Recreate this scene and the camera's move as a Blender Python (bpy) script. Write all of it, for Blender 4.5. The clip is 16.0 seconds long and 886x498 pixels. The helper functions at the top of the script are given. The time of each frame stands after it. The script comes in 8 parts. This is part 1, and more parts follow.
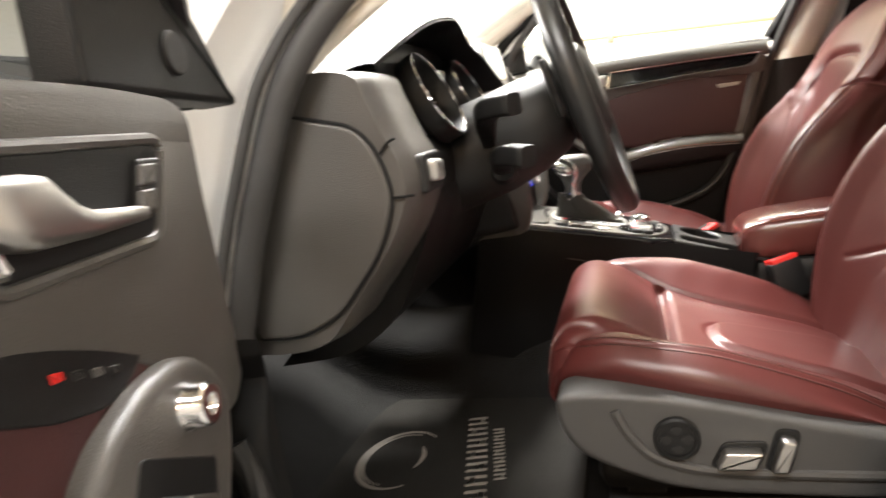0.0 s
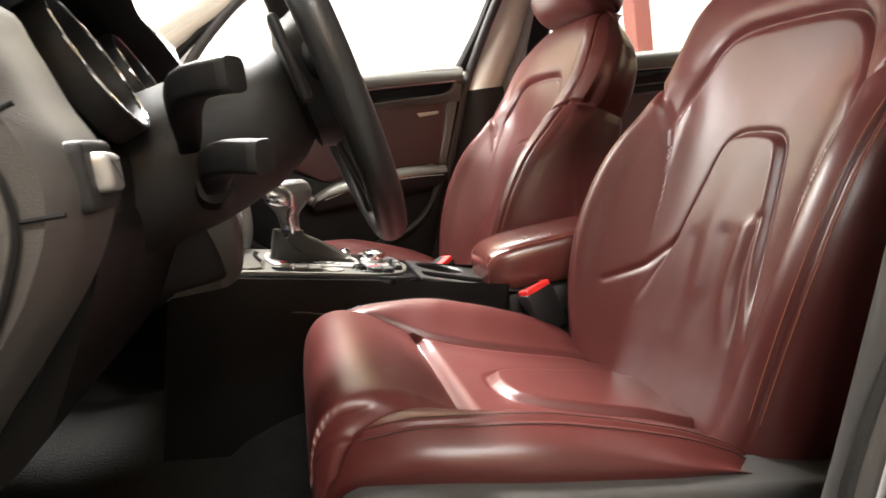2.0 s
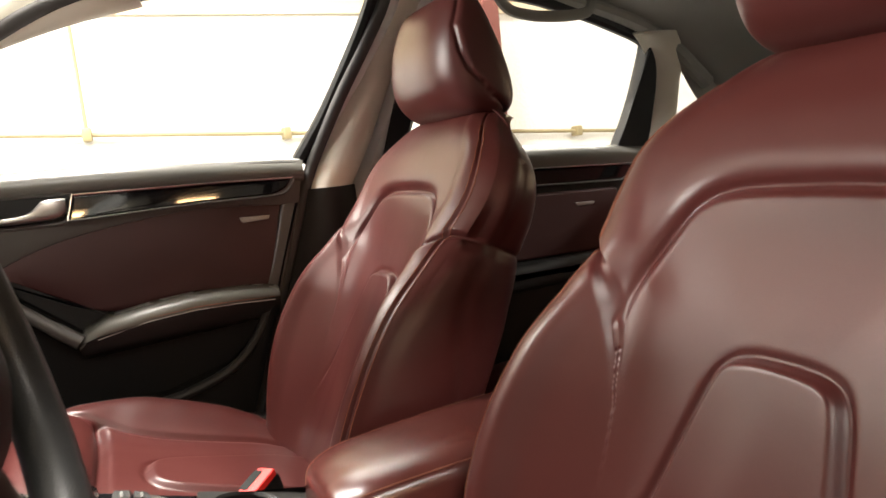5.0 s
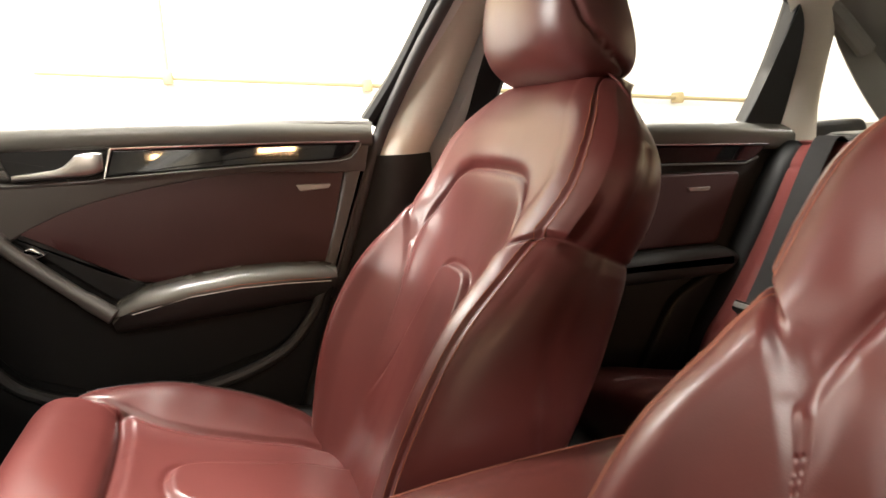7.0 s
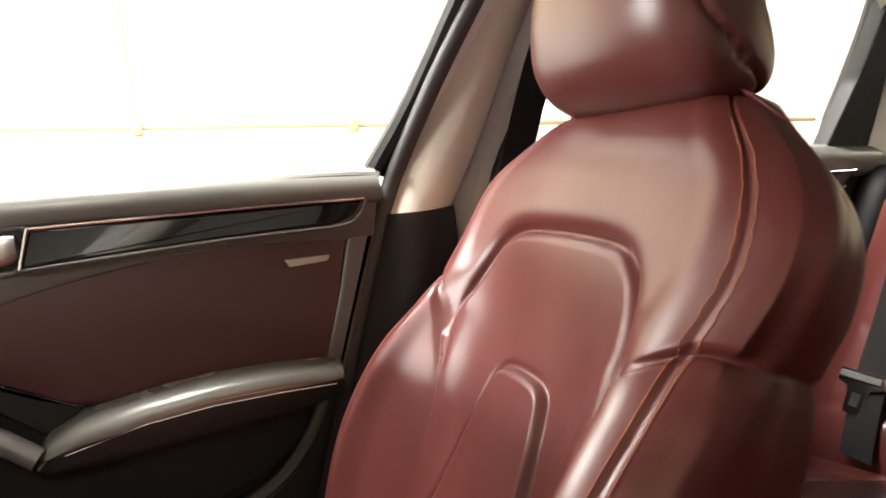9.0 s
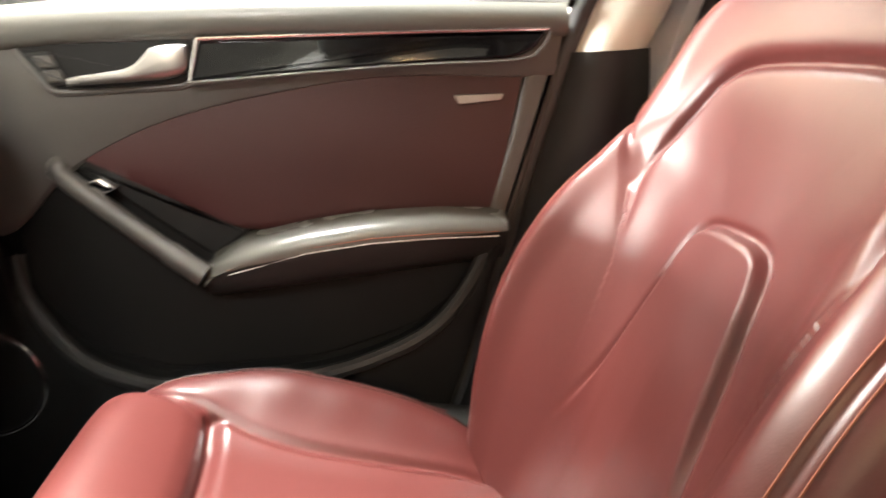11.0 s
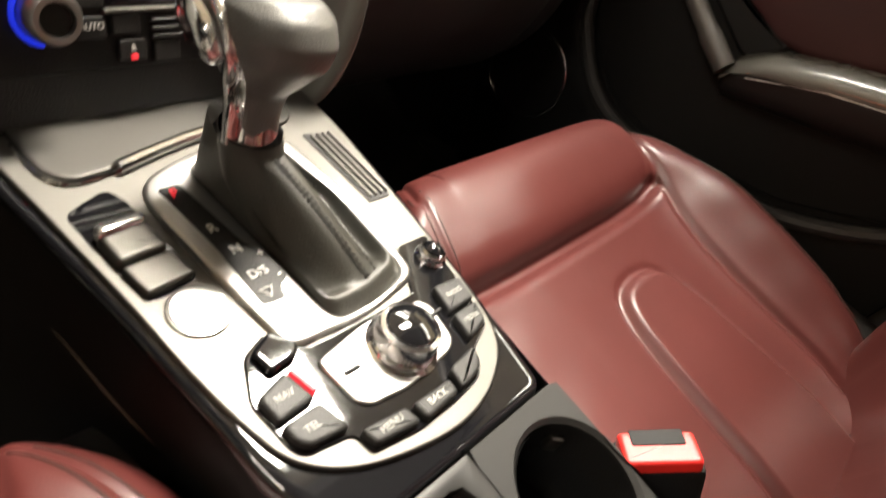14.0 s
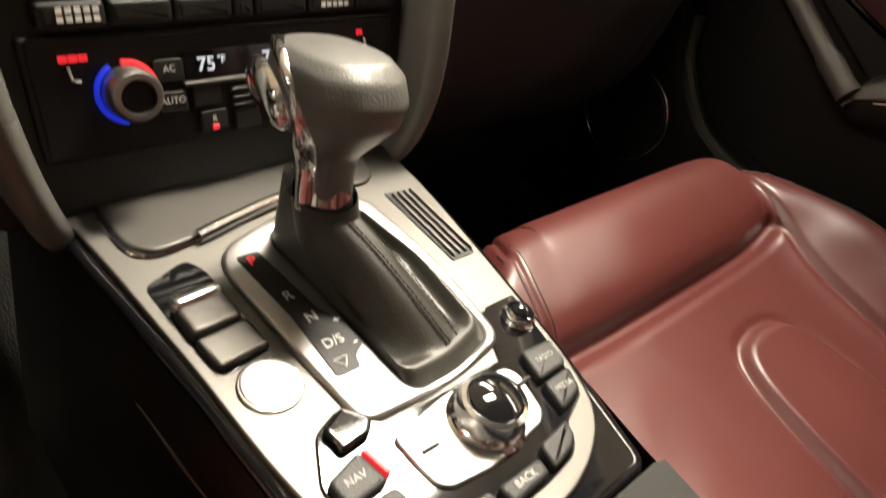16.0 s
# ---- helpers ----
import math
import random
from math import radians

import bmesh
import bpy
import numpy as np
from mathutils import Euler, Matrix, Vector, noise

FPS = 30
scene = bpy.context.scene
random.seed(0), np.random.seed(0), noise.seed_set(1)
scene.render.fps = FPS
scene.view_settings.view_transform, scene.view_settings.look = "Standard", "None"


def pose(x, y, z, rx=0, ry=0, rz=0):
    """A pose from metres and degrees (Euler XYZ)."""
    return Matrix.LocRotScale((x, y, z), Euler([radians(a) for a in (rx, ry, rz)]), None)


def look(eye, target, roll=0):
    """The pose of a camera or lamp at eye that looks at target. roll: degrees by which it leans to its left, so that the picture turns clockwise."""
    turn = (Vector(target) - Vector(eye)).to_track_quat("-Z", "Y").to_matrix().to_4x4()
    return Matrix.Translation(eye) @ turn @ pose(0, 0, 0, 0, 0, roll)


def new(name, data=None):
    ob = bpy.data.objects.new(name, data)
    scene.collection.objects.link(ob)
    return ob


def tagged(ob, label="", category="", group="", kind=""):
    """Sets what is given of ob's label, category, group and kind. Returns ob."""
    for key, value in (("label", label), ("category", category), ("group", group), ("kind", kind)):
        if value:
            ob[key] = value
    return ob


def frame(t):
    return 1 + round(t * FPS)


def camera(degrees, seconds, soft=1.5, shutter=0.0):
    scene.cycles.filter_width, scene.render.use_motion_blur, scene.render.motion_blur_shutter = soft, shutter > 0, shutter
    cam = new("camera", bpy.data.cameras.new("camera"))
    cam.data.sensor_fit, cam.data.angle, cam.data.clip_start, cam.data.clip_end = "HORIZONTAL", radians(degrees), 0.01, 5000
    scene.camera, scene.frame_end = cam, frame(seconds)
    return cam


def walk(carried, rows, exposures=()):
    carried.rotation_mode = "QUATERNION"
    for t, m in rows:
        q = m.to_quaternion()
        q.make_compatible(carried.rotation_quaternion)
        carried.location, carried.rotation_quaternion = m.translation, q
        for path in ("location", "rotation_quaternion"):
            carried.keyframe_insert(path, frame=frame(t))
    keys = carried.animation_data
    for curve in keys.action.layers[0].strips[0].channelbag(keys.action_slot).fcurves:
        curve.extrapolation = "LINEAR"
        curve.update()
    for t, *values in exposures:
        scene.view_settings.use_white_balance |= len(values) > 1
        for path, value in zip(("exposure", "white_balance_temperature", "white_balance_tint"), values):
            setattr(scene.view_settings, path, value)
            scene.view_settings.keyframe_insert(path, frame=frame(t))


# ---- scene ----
cam = camera(66.5, 16.0, shutter=0.5)
PATH = [
    (0, (-0.403, -1.406, 0.953), (-0.976, 0.473, 0.578), -9.0),
    (0.5, (-0.447, -1.336, 0.936), (-0.637, 0.621, 0.568), -8.5),
    (1, (-0.467, -1.257, 0.922), (-0.316, 0.703, 0.554), -8.2),
    (1.5, (-0.487, -1.195, 0.9), (-0.179, 0.757, 0.591), -8.5),
    (2, (-0.512, -1.118, 0.897), (-0.129, 0.81, 0.529), -8.4),
    (2.5, (-0.513, -1.038, 0.894), (0.102, 0.831, 0.536), -8.2),
    (3, (-0.511, -0.963, 0.899), (0.359, 0.817, 0.633), -7.8),
    (5.5, (-0.336, -0.65, 1.027), (0.441, 1.172, 0.747), -4.2),
    (6, (-0.317, -0.602, 1.031), (0.312, 1.26, 0.658), -3.4),
    (6.5, (-0.308, -0.566, 1.032), (0.327, 1.293, 0.657), -2.9),
    (7, (-0.295, -0.507, 1.029), (0.312, 1.361, 0.651), -2.8),
    (7.5, (-0.282, -0.422, 1.038), (0.331, 1.447, 0.672), -4.2),
    (8, (-0.261, -0.345, 1.057), (0.422, 1.516, 0.791), -5.5),
    (10.5, (-0.274, -0.105, 1.008), (0.148, 1.788, 0.521), -4.7),
    (11, (-0.286, -0.122, 0.985), (-0.067, 1.781, 0.41), -3.3),
    (11.5, (-0.277, -0.146, 0.946), (-0.484, 1.777, 0.437), -2.3),
    (12, (-0.275, -0.185, 0.937), (-1.014, 1.61, 0.453), -0.9),
    (12.5, (-0.246, -0.195, 0.952), (-1.199, 1.499, 0.48), -0.6),
    (13, (-0.25, -0.204, 0.972), (-1.26, 1.433, 0.426), 1.6),
    (13.5, (-0.246, -0.213, 0.955), (-1.221, 1.32, 0.119), 8.7),
    (14, (-0.249, -0.229, 0.935), (-1.147, 1.197, -0.141), 15.1),
    (14.5, (-0.254, -0.234, 0.926), (-1.119, 1.107, -0.279), 18.1),
    (15, (-0.254, -0.227, 0.921), (-1.157, 1.05, -0.325), 17.3),
    (15.5, (-0.258, -0.212, 0.922), (-1.291, 1.045, -0.242), 12.6),
    (16, (-0.257, -0.198, 0.93), (-1.444, 1.05, -0.085), 7.4),
]
EXPOSURE = [(0.0, 0.0, 6500, 10), (0.6, -0.08, 6500, 10), (3.2, -0.04, 6500, 10), (5.3, -0.62, 6800, 10), (6.5, -0.22, 6800, 10), (7.4, -0.04, 6800, 10), (8.2, -0.03, 6700, 10), (10.3, 0.27, 6500, 10), (11.2, 0.85, 6500, 5), (12.0, 1.08, 6500, 2), (12.6, 1.11, 6500, 2), (13.2, 0.9, 6500, 4), (13.6, 0.2, 6800, 8), (14.0, -0.62, 7200, 10), (14.5, -1.10, 7600, 10), (15.2, -1.13, 7600, 10), (16.0, -0.95, 7600, 10)]
walk(cam, [(t, look(eye, target, roll)) for t, eye, target, roll in PATH], EXPOSURE)

# ==== world, lamps, exposure ====
world = bpy.data.worlds.new("world")
scene.world = world
world.use_nodes = True
wbg = world.node_tree.nodes["Background"]
wbg.inputs["Color"].default_value = (0.9, 0.93, 1.0, 1)
wbg.inputs["Strength"].default_value = 0.05


def area_lamp(name, loc, target, sx, sy, watts, colour):
    d = bpy.data.lights.new(name, "AREA")
    d.shape, d.size, d.size_y, d.energy, d.color = "RECTANGLE", sx, sy, watts, colour
    ob = new(name, d)
    ob.matrix_world = look(loc, target)
    return ob


# ==== materials ====
def mat(name, colour, rough=0.5, metal=0.0, vary=0.12, scale=6.0, bump=0.0, bump_scale=300.0, coat=0.0, spec=0.5,
        grain=0.0, grain_scale=60.0, bump2=0.0, bump2_scale=12.0, rough_vary=0.08, sheen=0.0, stretch=(1, 1, 1)):
    m = bpy.data.materials.new(name)
    m.use_nodes = True
    nt = m.node_tree
    n, l = nt.nodes, nt.links
    b = n["Principled BSDF"]
    b.inputs["Metallic"].default_value = metal
    b.inputs["Coat Weight"].default_value = coat
    b.inputs["Coat Roughness"].default_value = 0.03
    b.inputs["Specular IOR Level"].default_value = spec
    b.inputs["Sheen Weight"].default_value = sheen
    tc = n.new("ShaderNodeTexCoord")
    mp = n.new("ShaderNodeMapping")
    mp.inputs["Scale"].default_value = stretch
    l.new(tc.outputs["Object"], mp.inputs["Vector"])
    big = n.new("ShaderNodeTexNoise")
    big.inputs["Scale"].default_value, big.inputs["Detail"].default_value = scale, 4
    fine = n.new("ShaderNodeTexNoise")
    fine.inputs["Scale"].default_value, fine.inputs["Detail"].default_value = grain_scale, 3
    for t in (big, fine):
        l.new(mp.outputs["Vector"], t.inputs["Vector"])
    mix = n.new("ShaderNodeMix")
    mix.data_type = "RGBA"
    lo = [max(0.0, c * (1 - vary)) for c in colour]
    hi = [min(1.0, c * (1 + vary)) for c in colour]
    mix.inputs["A"].default_value, mix.inputs["B"].default_value = (*lo, 1), (*hi, 1)
    add = n.new("ShaderNodeMath")
    add.operation = "MULTIPLY_ADD"
    l.new(fine.outputs["Fac"], add.inputs[0])
    add.inputs[1].default_value = grain
    l.new(big.outputs["Fac"], add.inputs[2])
    l.new(add.outputs[0], mix.inputs["Factor"])
    l.new(mix.outputs["Result"], b.inputs["Base Color"])
    mr = n.new("ShaderNodeMapRange")
    mr.inputs["To Min"].default_value, mr.inputs["To Max"].default_value = max(0.02, rough - rough_vary), min(1, rough + rough_vary)
    l.new(big.outputs["Fac"], mr.inputs["Value"])
    l.new(mr.outputs["Result"], b.inputs["Roughness"])
    last = None
    if bump2:
        bn = n.new("ShaderNodeTexNoise")
        bn.inputs["Scale"].default_value, bn.inputs["Detail"].default_value = bump2_scale, 5
        l.new(mp.outputs["Vector"], bn.inputs["Vector"])
        bb = n.new("ShaderNodeBump")
        bb.inputs["Strength"].default_value, bb.inputs["Distance"].default_value = 1.0, bump2
        l.new(bn.outputs["Fac"], bb.inputs["Height"])
        last = bb
    if bump:
        vo = n.new("ShaderNodeTexVoronoi")
        vo.inputs["Scale"].default_value = bump_scale
        l.new(mp.outputs["Vector"], vo.inputs["Vector"])
        b2 = n.new("ShaderNodeBump")
        b2.inputs["Strength"].default_value, b2.inputs["Distance"].default_value = 1.0, bump
        l.new(vo.outputs["Distance"], b2.inputs["Height"])
        if last:
            l.new(last.outputs["Normal"], b2.inputs["Normal"])
        last = b2
    if last:
        l.new(last.outputs["Normal"], b.inputs["Normal"])
    return m


def glow(name, colour, strength):
    m = bpy.data.materials.new(name)
    m.use_nodes = True
    b = m.node_tree.nodes["Principled BSDF"]
    b.inputs["Base Color"].default_value = (*[c * 0.3 for c in colour], 1)
    b.inputs["Emission Color"].default_value = (*colour, 1)
    b.inputs["Emission Strength"].default_value = strength
    return m


def pane(name, tint, gloss=1.0):
    m = bpy.data.materials.new(name)
    m.use_nodes = True
    nt = m.node_tree
    n, l = nt.nodes, nt.links
    n.remove(n["Principled BSDF"])
    tr, gl, mx, fr = (n.new(k) for k in ("ShaderNodeBsdfTransparent", "ShaderNodeBsdfGlossy", "ShaderNodeMixShader", "ShaderNodeLayerWeight"))
    tr.inputs["Color"].default_value = (*tint, 1)
    gl.inputs["Roughness"].default_value = 0.02
    pw = n.new("ShaderNodeMath")
    pw.operation = "POWER"
    pw.inputs[1].default_value = 4.0
    l.new(fr.outputs["Facing"], pw.inputs[0])
    mr = n.new("ShaderNodeMath")
    mr.operation = "MULTIPLY_ADD"
    mr.inputs[1].default_value, mr.inputs[2].default_value = 0.6, 0.03
    l.new(pw.outputs[0], mr.inputs[0])
    l.new(mr.outputs[0], mx.inputs[0]), l.new(tr.outputs[0], mx.inputs[1]), l.new(gl.outputs[0], mx.inputs[2])
    l.new(mx.outputs[0], n["Material Output"].inputs["Surface"])
    return m


LEATHER = mat("burgundy_leather", (0.074, 0.0168, 0.0150), 0.37, spec=0.52, vary=0.12, scale=5, bump=0.00005, bump_scale=850, bump2=0.0010, bump2_scale=9, grain=0.10, grain_scale=180, rough_vary=0.07)
LEATHER_PAD = mat("smooth_burgundy_leather", (0.088, 0.0245, 0.0208), 0.22, spec=0.6, vary=0.12, scale=5, bump=0.00008, bump_scale=850, rough_vary=0.03)
LEATHER_DOOR = mat("burgundy_door_leather", (0.040, 0.0085, 0.0088), 0.55, vary=0.10, scale=4, bump=0.0002, bump_scale=600, grain=0.1, grain_scale=200)
PIPING = mat("dark_brown_piping", (0.030, 0.012, 0.009), 0.6, vary=0.2, scale=200)
STITCH = mat("rust_thread", (0.20, 0.065, 0.035), 0.8, vary=0.2, scale=200)
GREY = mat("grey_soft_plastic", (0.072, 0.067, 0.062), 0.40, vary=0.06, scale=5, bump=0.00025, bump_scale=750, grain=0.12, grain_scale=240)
# paler than the soft plastic, to carry highlights on armrests, ledges and fins
ARMPAD = mat("smooth_grey_leather", (0.105, 0.103, 0.093), 0.27, rough_vary=0.015, spec=0.6, vary=0.08, scale=6, bump=0.00012, bump_scale=700, grain=0.1, grain_scale=200)
VENTMET = mat("satin_vent_metal", (0.42, 0.41, 0.39), 0.34, metal=0.6, vary=0.04)
SATINGREY = mat("satin_grey_trim", (0.015, 0.0147, 0.014), 0.45, spec=0.28, vary=0.05, grain=0.1, grain_scale=300)
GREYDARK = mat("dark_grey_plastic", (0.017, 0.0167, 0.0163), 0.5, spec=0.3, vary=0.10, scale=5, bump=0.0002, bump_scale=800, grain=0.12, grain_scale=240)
BLACK = mat("black_plastic", (0.0095, 0.0095, 0.0097), 0.45, spec=0.24, vary=0.15, scale=8, bump=0.00015, bump_scale=900)
# black plastic, with the shade low inside the closed door put into it
DOORBLACK = mat("black_plastic_door_shade", (0.0085, 0.0085, 0.0085), 0.55, spec=0.10, vary=0.15, scale=8, bump=0.00015, bump_scale=900)
GAITER = mat("soft_black_gaiter_leather", (0.030, 0.029, 0.024), 0.45, spec=0.45, vary=0.2, scale=9, bump=0.00012, bump_scale=650, bump2=0.0005, bump2_scale=40)
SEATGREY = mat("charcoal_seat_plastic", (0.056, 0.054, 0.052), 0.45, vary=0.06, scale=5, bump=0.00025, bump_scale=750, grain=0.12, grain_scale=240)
BLACKSHEER = mat("black_leather", (0.010, 0.010, 0.010), 0.42, vary=0.2, scale=9, bump=0.00012, bump_scale=650, bump2=0.0007, bump2_scale=26)
RIMLEATHER = mat("smooth_black_rim_leather", (0.016, 0.016, 0.016), 0.34, vary=0.2, scale=9, bump=0.00012, bump_scale=700)
GLOSS = mat("gloss_black_lacquer", (0.006, 0.006, 0.007), 0.05, vary=0.1, coat=0.15, rough_vary=0.02)
DECOR = mat("black_decor_lacquer", (0.006, 0.006, 0.007), 0.035, spec=0.28, vary=0.1, rough_vary=0.01)
FLANK = mat("satin_black_flank", (0.006, 0.006, 0.0062), 0.45, spec=0.10, vary=0.15, scale=8, rough_vary=0.05)
SILVER = mat("satin_silver_paint", (0.10, 0.096, 0.088), 0.46, metal=1.0, vary=0.05, grain=0.2, grain_scale=400, rough_vary=0.04)
ALU = mat("brushed_aluminium", (0.42, 0.41, 0.395), 0.35, metal=1.0, vary=0.04, grain=0.2, grain_scale=300, stretch=(4, 1, 1), rough_vary=0.03)
CHROME = mat("chrome", (0.86, 0.86, 0.87), 0.13, metal=1.0, vary=0.02, rough_vary=0.03)
BEIGE = mat("warm_grey_pillar_fabric", (0.74, 0.69, 0.60), 0.85, vary=0.06, scale=8, bump=0.0003, bump_scale=900, sheen=0.2)
LINER = mat("grey_headliner_fabric", (0.30, 0.295, 0.27), 0.9, vary=0.05, scale=5, bump=0.0003, bump_scale=700, sheen=0.2)
CARPET = mat("black_carpet", (0.013, 0.0128, 0.0125), 0.95, spec=0.08, vary=0.35, scale=30, bump=0.002, bump_scale=420, grain=0.5, grain_scale=350)
MATFAB = mat("charcoal_mat_fabric", (0.018, 0.017, 0.0155), 0.95, spec=0.08, vary=0.3, scale=14, bump=0.0015, bump_scale=480, grain=0.5, grain_scale=300)
RUBBER = mat("dark_rubber_seal", (0.045, 0.043, 0.042), 0.6, vary=0.12, scale=10, bump=0.0001, bump_scale=500)
PAINT = mat("white_car_paint", (0.80, 0.80, 0.79), 0.25, vary=0.02, scale=3, coat=0.6)
BELT = mat("black_belt_webbing", (0.010, 0.0095, 0.0095), 0.75, spec=0.12, vary=0.15, scale=60, bump=0.0004, bump_scale=500)
REDPL = mat("red_button_plastic", (0.65, 0.022, 0.018), 0.4, vary=0.05)
THREADW = mat("grey_print", (0.20, 0.18, 0.155), 0.8, vary=0.25, scale=40)
WHITEPR = mat("white_print", (0.75, 0.75, 0.73), 0.6, vary=0.05)
YELLOW = mat("yellow_label", (0.62, 0.42, 0.03), 0.5, vary=0.1)
PIPEMAT = mat("ochre_pipe_paint", (0.30, 0.24, 0.13), 0.5, vary=0.1)
CREAM = mat("cream_plastic", (0.55, 0.52, 0.44), 0.5, vary=0.05)
WALLW = mat("white_painted_wall", (0.80, 0.78, 0.74), 0.9, vary=0.05, scale=1.2, bump=0.002, bump_scale=40)
WALLB = mat("buff_wall", (0.60, 0.50, 0.35), 0.9, vary=0.08, scale=1.5, bump=0.002, bump_scale=40)
CONCRETE = mat("garage_concrete", (0.20, 0.195, 0.185), 0.55, vary=0.18, scale=1.3, bump=0.001, bump_scale=50, grain=0.3, grain_scale=30)
WALLG = mat("grey_painted_wall", (0.30, 0.285, 0.26), 0.9, vary=0.08, scale=1.2, bump=0.002, bump_scale=40)
WALLD = mat("dark_grey_wall", (0.12, 0.118, 0.11), 0.9, vary=0.08, scale=1.2, bump=0.002, bump_scale=40)
WALLT = mat("tan_ceiling_paint", (0.40, 0.335, 0.26), 0.8, vary=0.10, scale=1.4, bump=0.002, bump_scale=40)
POST = mat("red_brown_steel", (0.16, 0.045, 0.035), 0.5, vary=0.15, scale=4)
LIDGREY = mat("dark_satin_lid", (0.060, 0.057, 0.052), 0.42, metal=0.8, vary=0.06, grain=0.15, grain_scale=300)
BROWNPL = mat("brown_switch_plastic", (0.075, 0.052, 0.040), 0.4, vary=0.06)
# wine tint puts the red seats' reflection into the metal colour
LATCH = mat("wine_sheen_latch_metal", (0.30, 0.25, 0.25), 0.16, metal=0.9, vary=0.05)
KEYPRINT = mat("pale_key_print", (0.33, 0.33, 0.31), 0.6, vary=0.05)
SCREEN = glow("display_glow", (0.75, 0.85, 1.0), 1.6)
REDGLOW = glow("red_indicator", (1.0, 0.03, 0.05), 1.5)
BLUEGLOW = glow("blue_ring", (0.01, 0.04, 1.0), 1.0)
LAMPGLOW = glow("lamp_diffuser", (1.0, 0.97, 0.92), 14.0)
WARMGLOW = glow("warm_lamp", (1.0, 0.42, 0.11), 8.0)
DARKGLASS = mat("dark_display_glass", (0.008, 0.008, 0.01), 0.08, coat=0.5, rough_vary=0.02)
GLASS = pane("window_glass", (0.93, 0.96, 0.95))


# ==== modelling helpers ====
V = Vector


def thing(name, loc, label, category, group="", kind=""):
    ob = new(name)
    ob.location = loc
    ob.empty_display_size = 0.05
    return tagged(ob, label, category, group, kind)


def place_of(ob):
    p = V((0, 0, 0))
    while ob:
        p += ob.location
        ob = ob.parent
    return p


def part(name, bm, material, parent, label="", smooth=True, local=False, angle=35):
    me = bpy.data.meshes.new(name)
    if not local and parent:
        bmesh.ops.translate(bm, verts=bm.verts, vec=-place_of(parent))
    bm.to_mesh(me)
    bm.free()
    me.materials.append(material)
    if smooth:
        me.shade_smooth()
        me.set_sharp_from_angle(angle=radians(angle))
    ob = new(name, me)
    ob.parent = parent
    if label:
        ob["label"] = label
    return ob


def flat_part(name, bm, material, label="", category="", kind="structure", smooth=False):
    ob = part(name, bm, material, None, label, smooth)
    return tagged(ob, label, category, "", kind)


def grid_mesh(bm, P, close_u=False, close_v=False, cap0=False, cap1=False):
    """P: array rows x cols x 3 -> quads."""
    R, C = P.shape[:2]
    vs = [[bm.verts.new(P[i, j]) for j in range(C)] for i in range(R)]
    for i in range(R if close_u else R - 1):
        for j in range(C if close_v else C - 1):
            a, b, c, d = vs[i][j], vs[i][(j + 1) % C], vs[(i + 1) % R][(j + 1) % C], vs[(i + 1) % R][j]
            bm.faces.new((a, b, c, d))
    if cap0:
        bm.faces.new(vs[0][::-1])
    if cap1:
        bm.faces.new(vs[-1])
    return vs


def fix(bm):
    bmesh.ops.recalc_face_normals(bm, faces=bm.faces)
    return bm


def spline(pts, n, closed=False):
    """Catmull-Rom through control points, n samples."""
    p = np.array(pts, float)
    k = len(p)
    if closed:
        ts = np.linspace(0, k, n, endpoint=False)
        idx = lambda i: i % k
    else:
        ts = np.linspace(0, k - 1, n)
        idx = lambda i: min(max(i, 0), k - 1)
    out = []
    for t in ts:
        i = min(int(t), k - 1 if closed else k - 2)
        f = t - i
        a, b, c, d = p[idx(i - 1)], p[idx(i)], p[idx(i + 1)], p[idx(i + 2)]
        out.append(0.5 * (2 * b + (c - a) * f + (2 * a - 5 * b + 4 * c - d) * f * f + (3 * b - a - 3 * c + d) * f ** 3))
    return np.array(out)


def rounded(pts, r, seg=5):
    """Closed 2D outline with its corners rounded by radius r (or one r per corner)."""
    out = []
    k = len(pts)
    for i in range(k):
        a, b, c = V(pts[i - 1]), V(pts[i]), V(pts[(i + 1) % k])
        rr = r[i] if isinstance(r, (list, tuple)) else r
        u, w = (a - b), (c - b)
        rr = min(rr, u.length * 0.45, w.length * 0.45)
        p0, p1 = b + u.normalized() * rr, b + w.normalized() * rr
        for s in range(seg + 1):
            f = s / seg
            out.append(tuple(p0 * (1 - f) ** 2 + b * 2 * f * (1 - f) + p1 * f * f))
    return out


def inset_ring(pts, d):
    """Offset a closed 2D outline inwards by d."""
    p = np.array(pts, float)
    area = np.sum(p[:, 0] * np.roll(p[:, 1], -1) - np.roll(p[:, 0], -1) * p[:, 1])
    e1, e2 = p - np.roll(p, 1, 0), np.roll(p, -1, 0) - p
    t = e1 / (np.linalg.norm(e1, axis=1)[:, None] + 1e-9) + e2 / (np.linalg.norm(e2, axis=1)[:, None] + 1e-9)
    t /= np.linalg.norm(t, axis=1)[:, None] + 1e-9
    nrm = np.stack([-t[:, 1], t[:, 0]], 1) * (1 if area > 0 else -1)
    return p + nrm * d


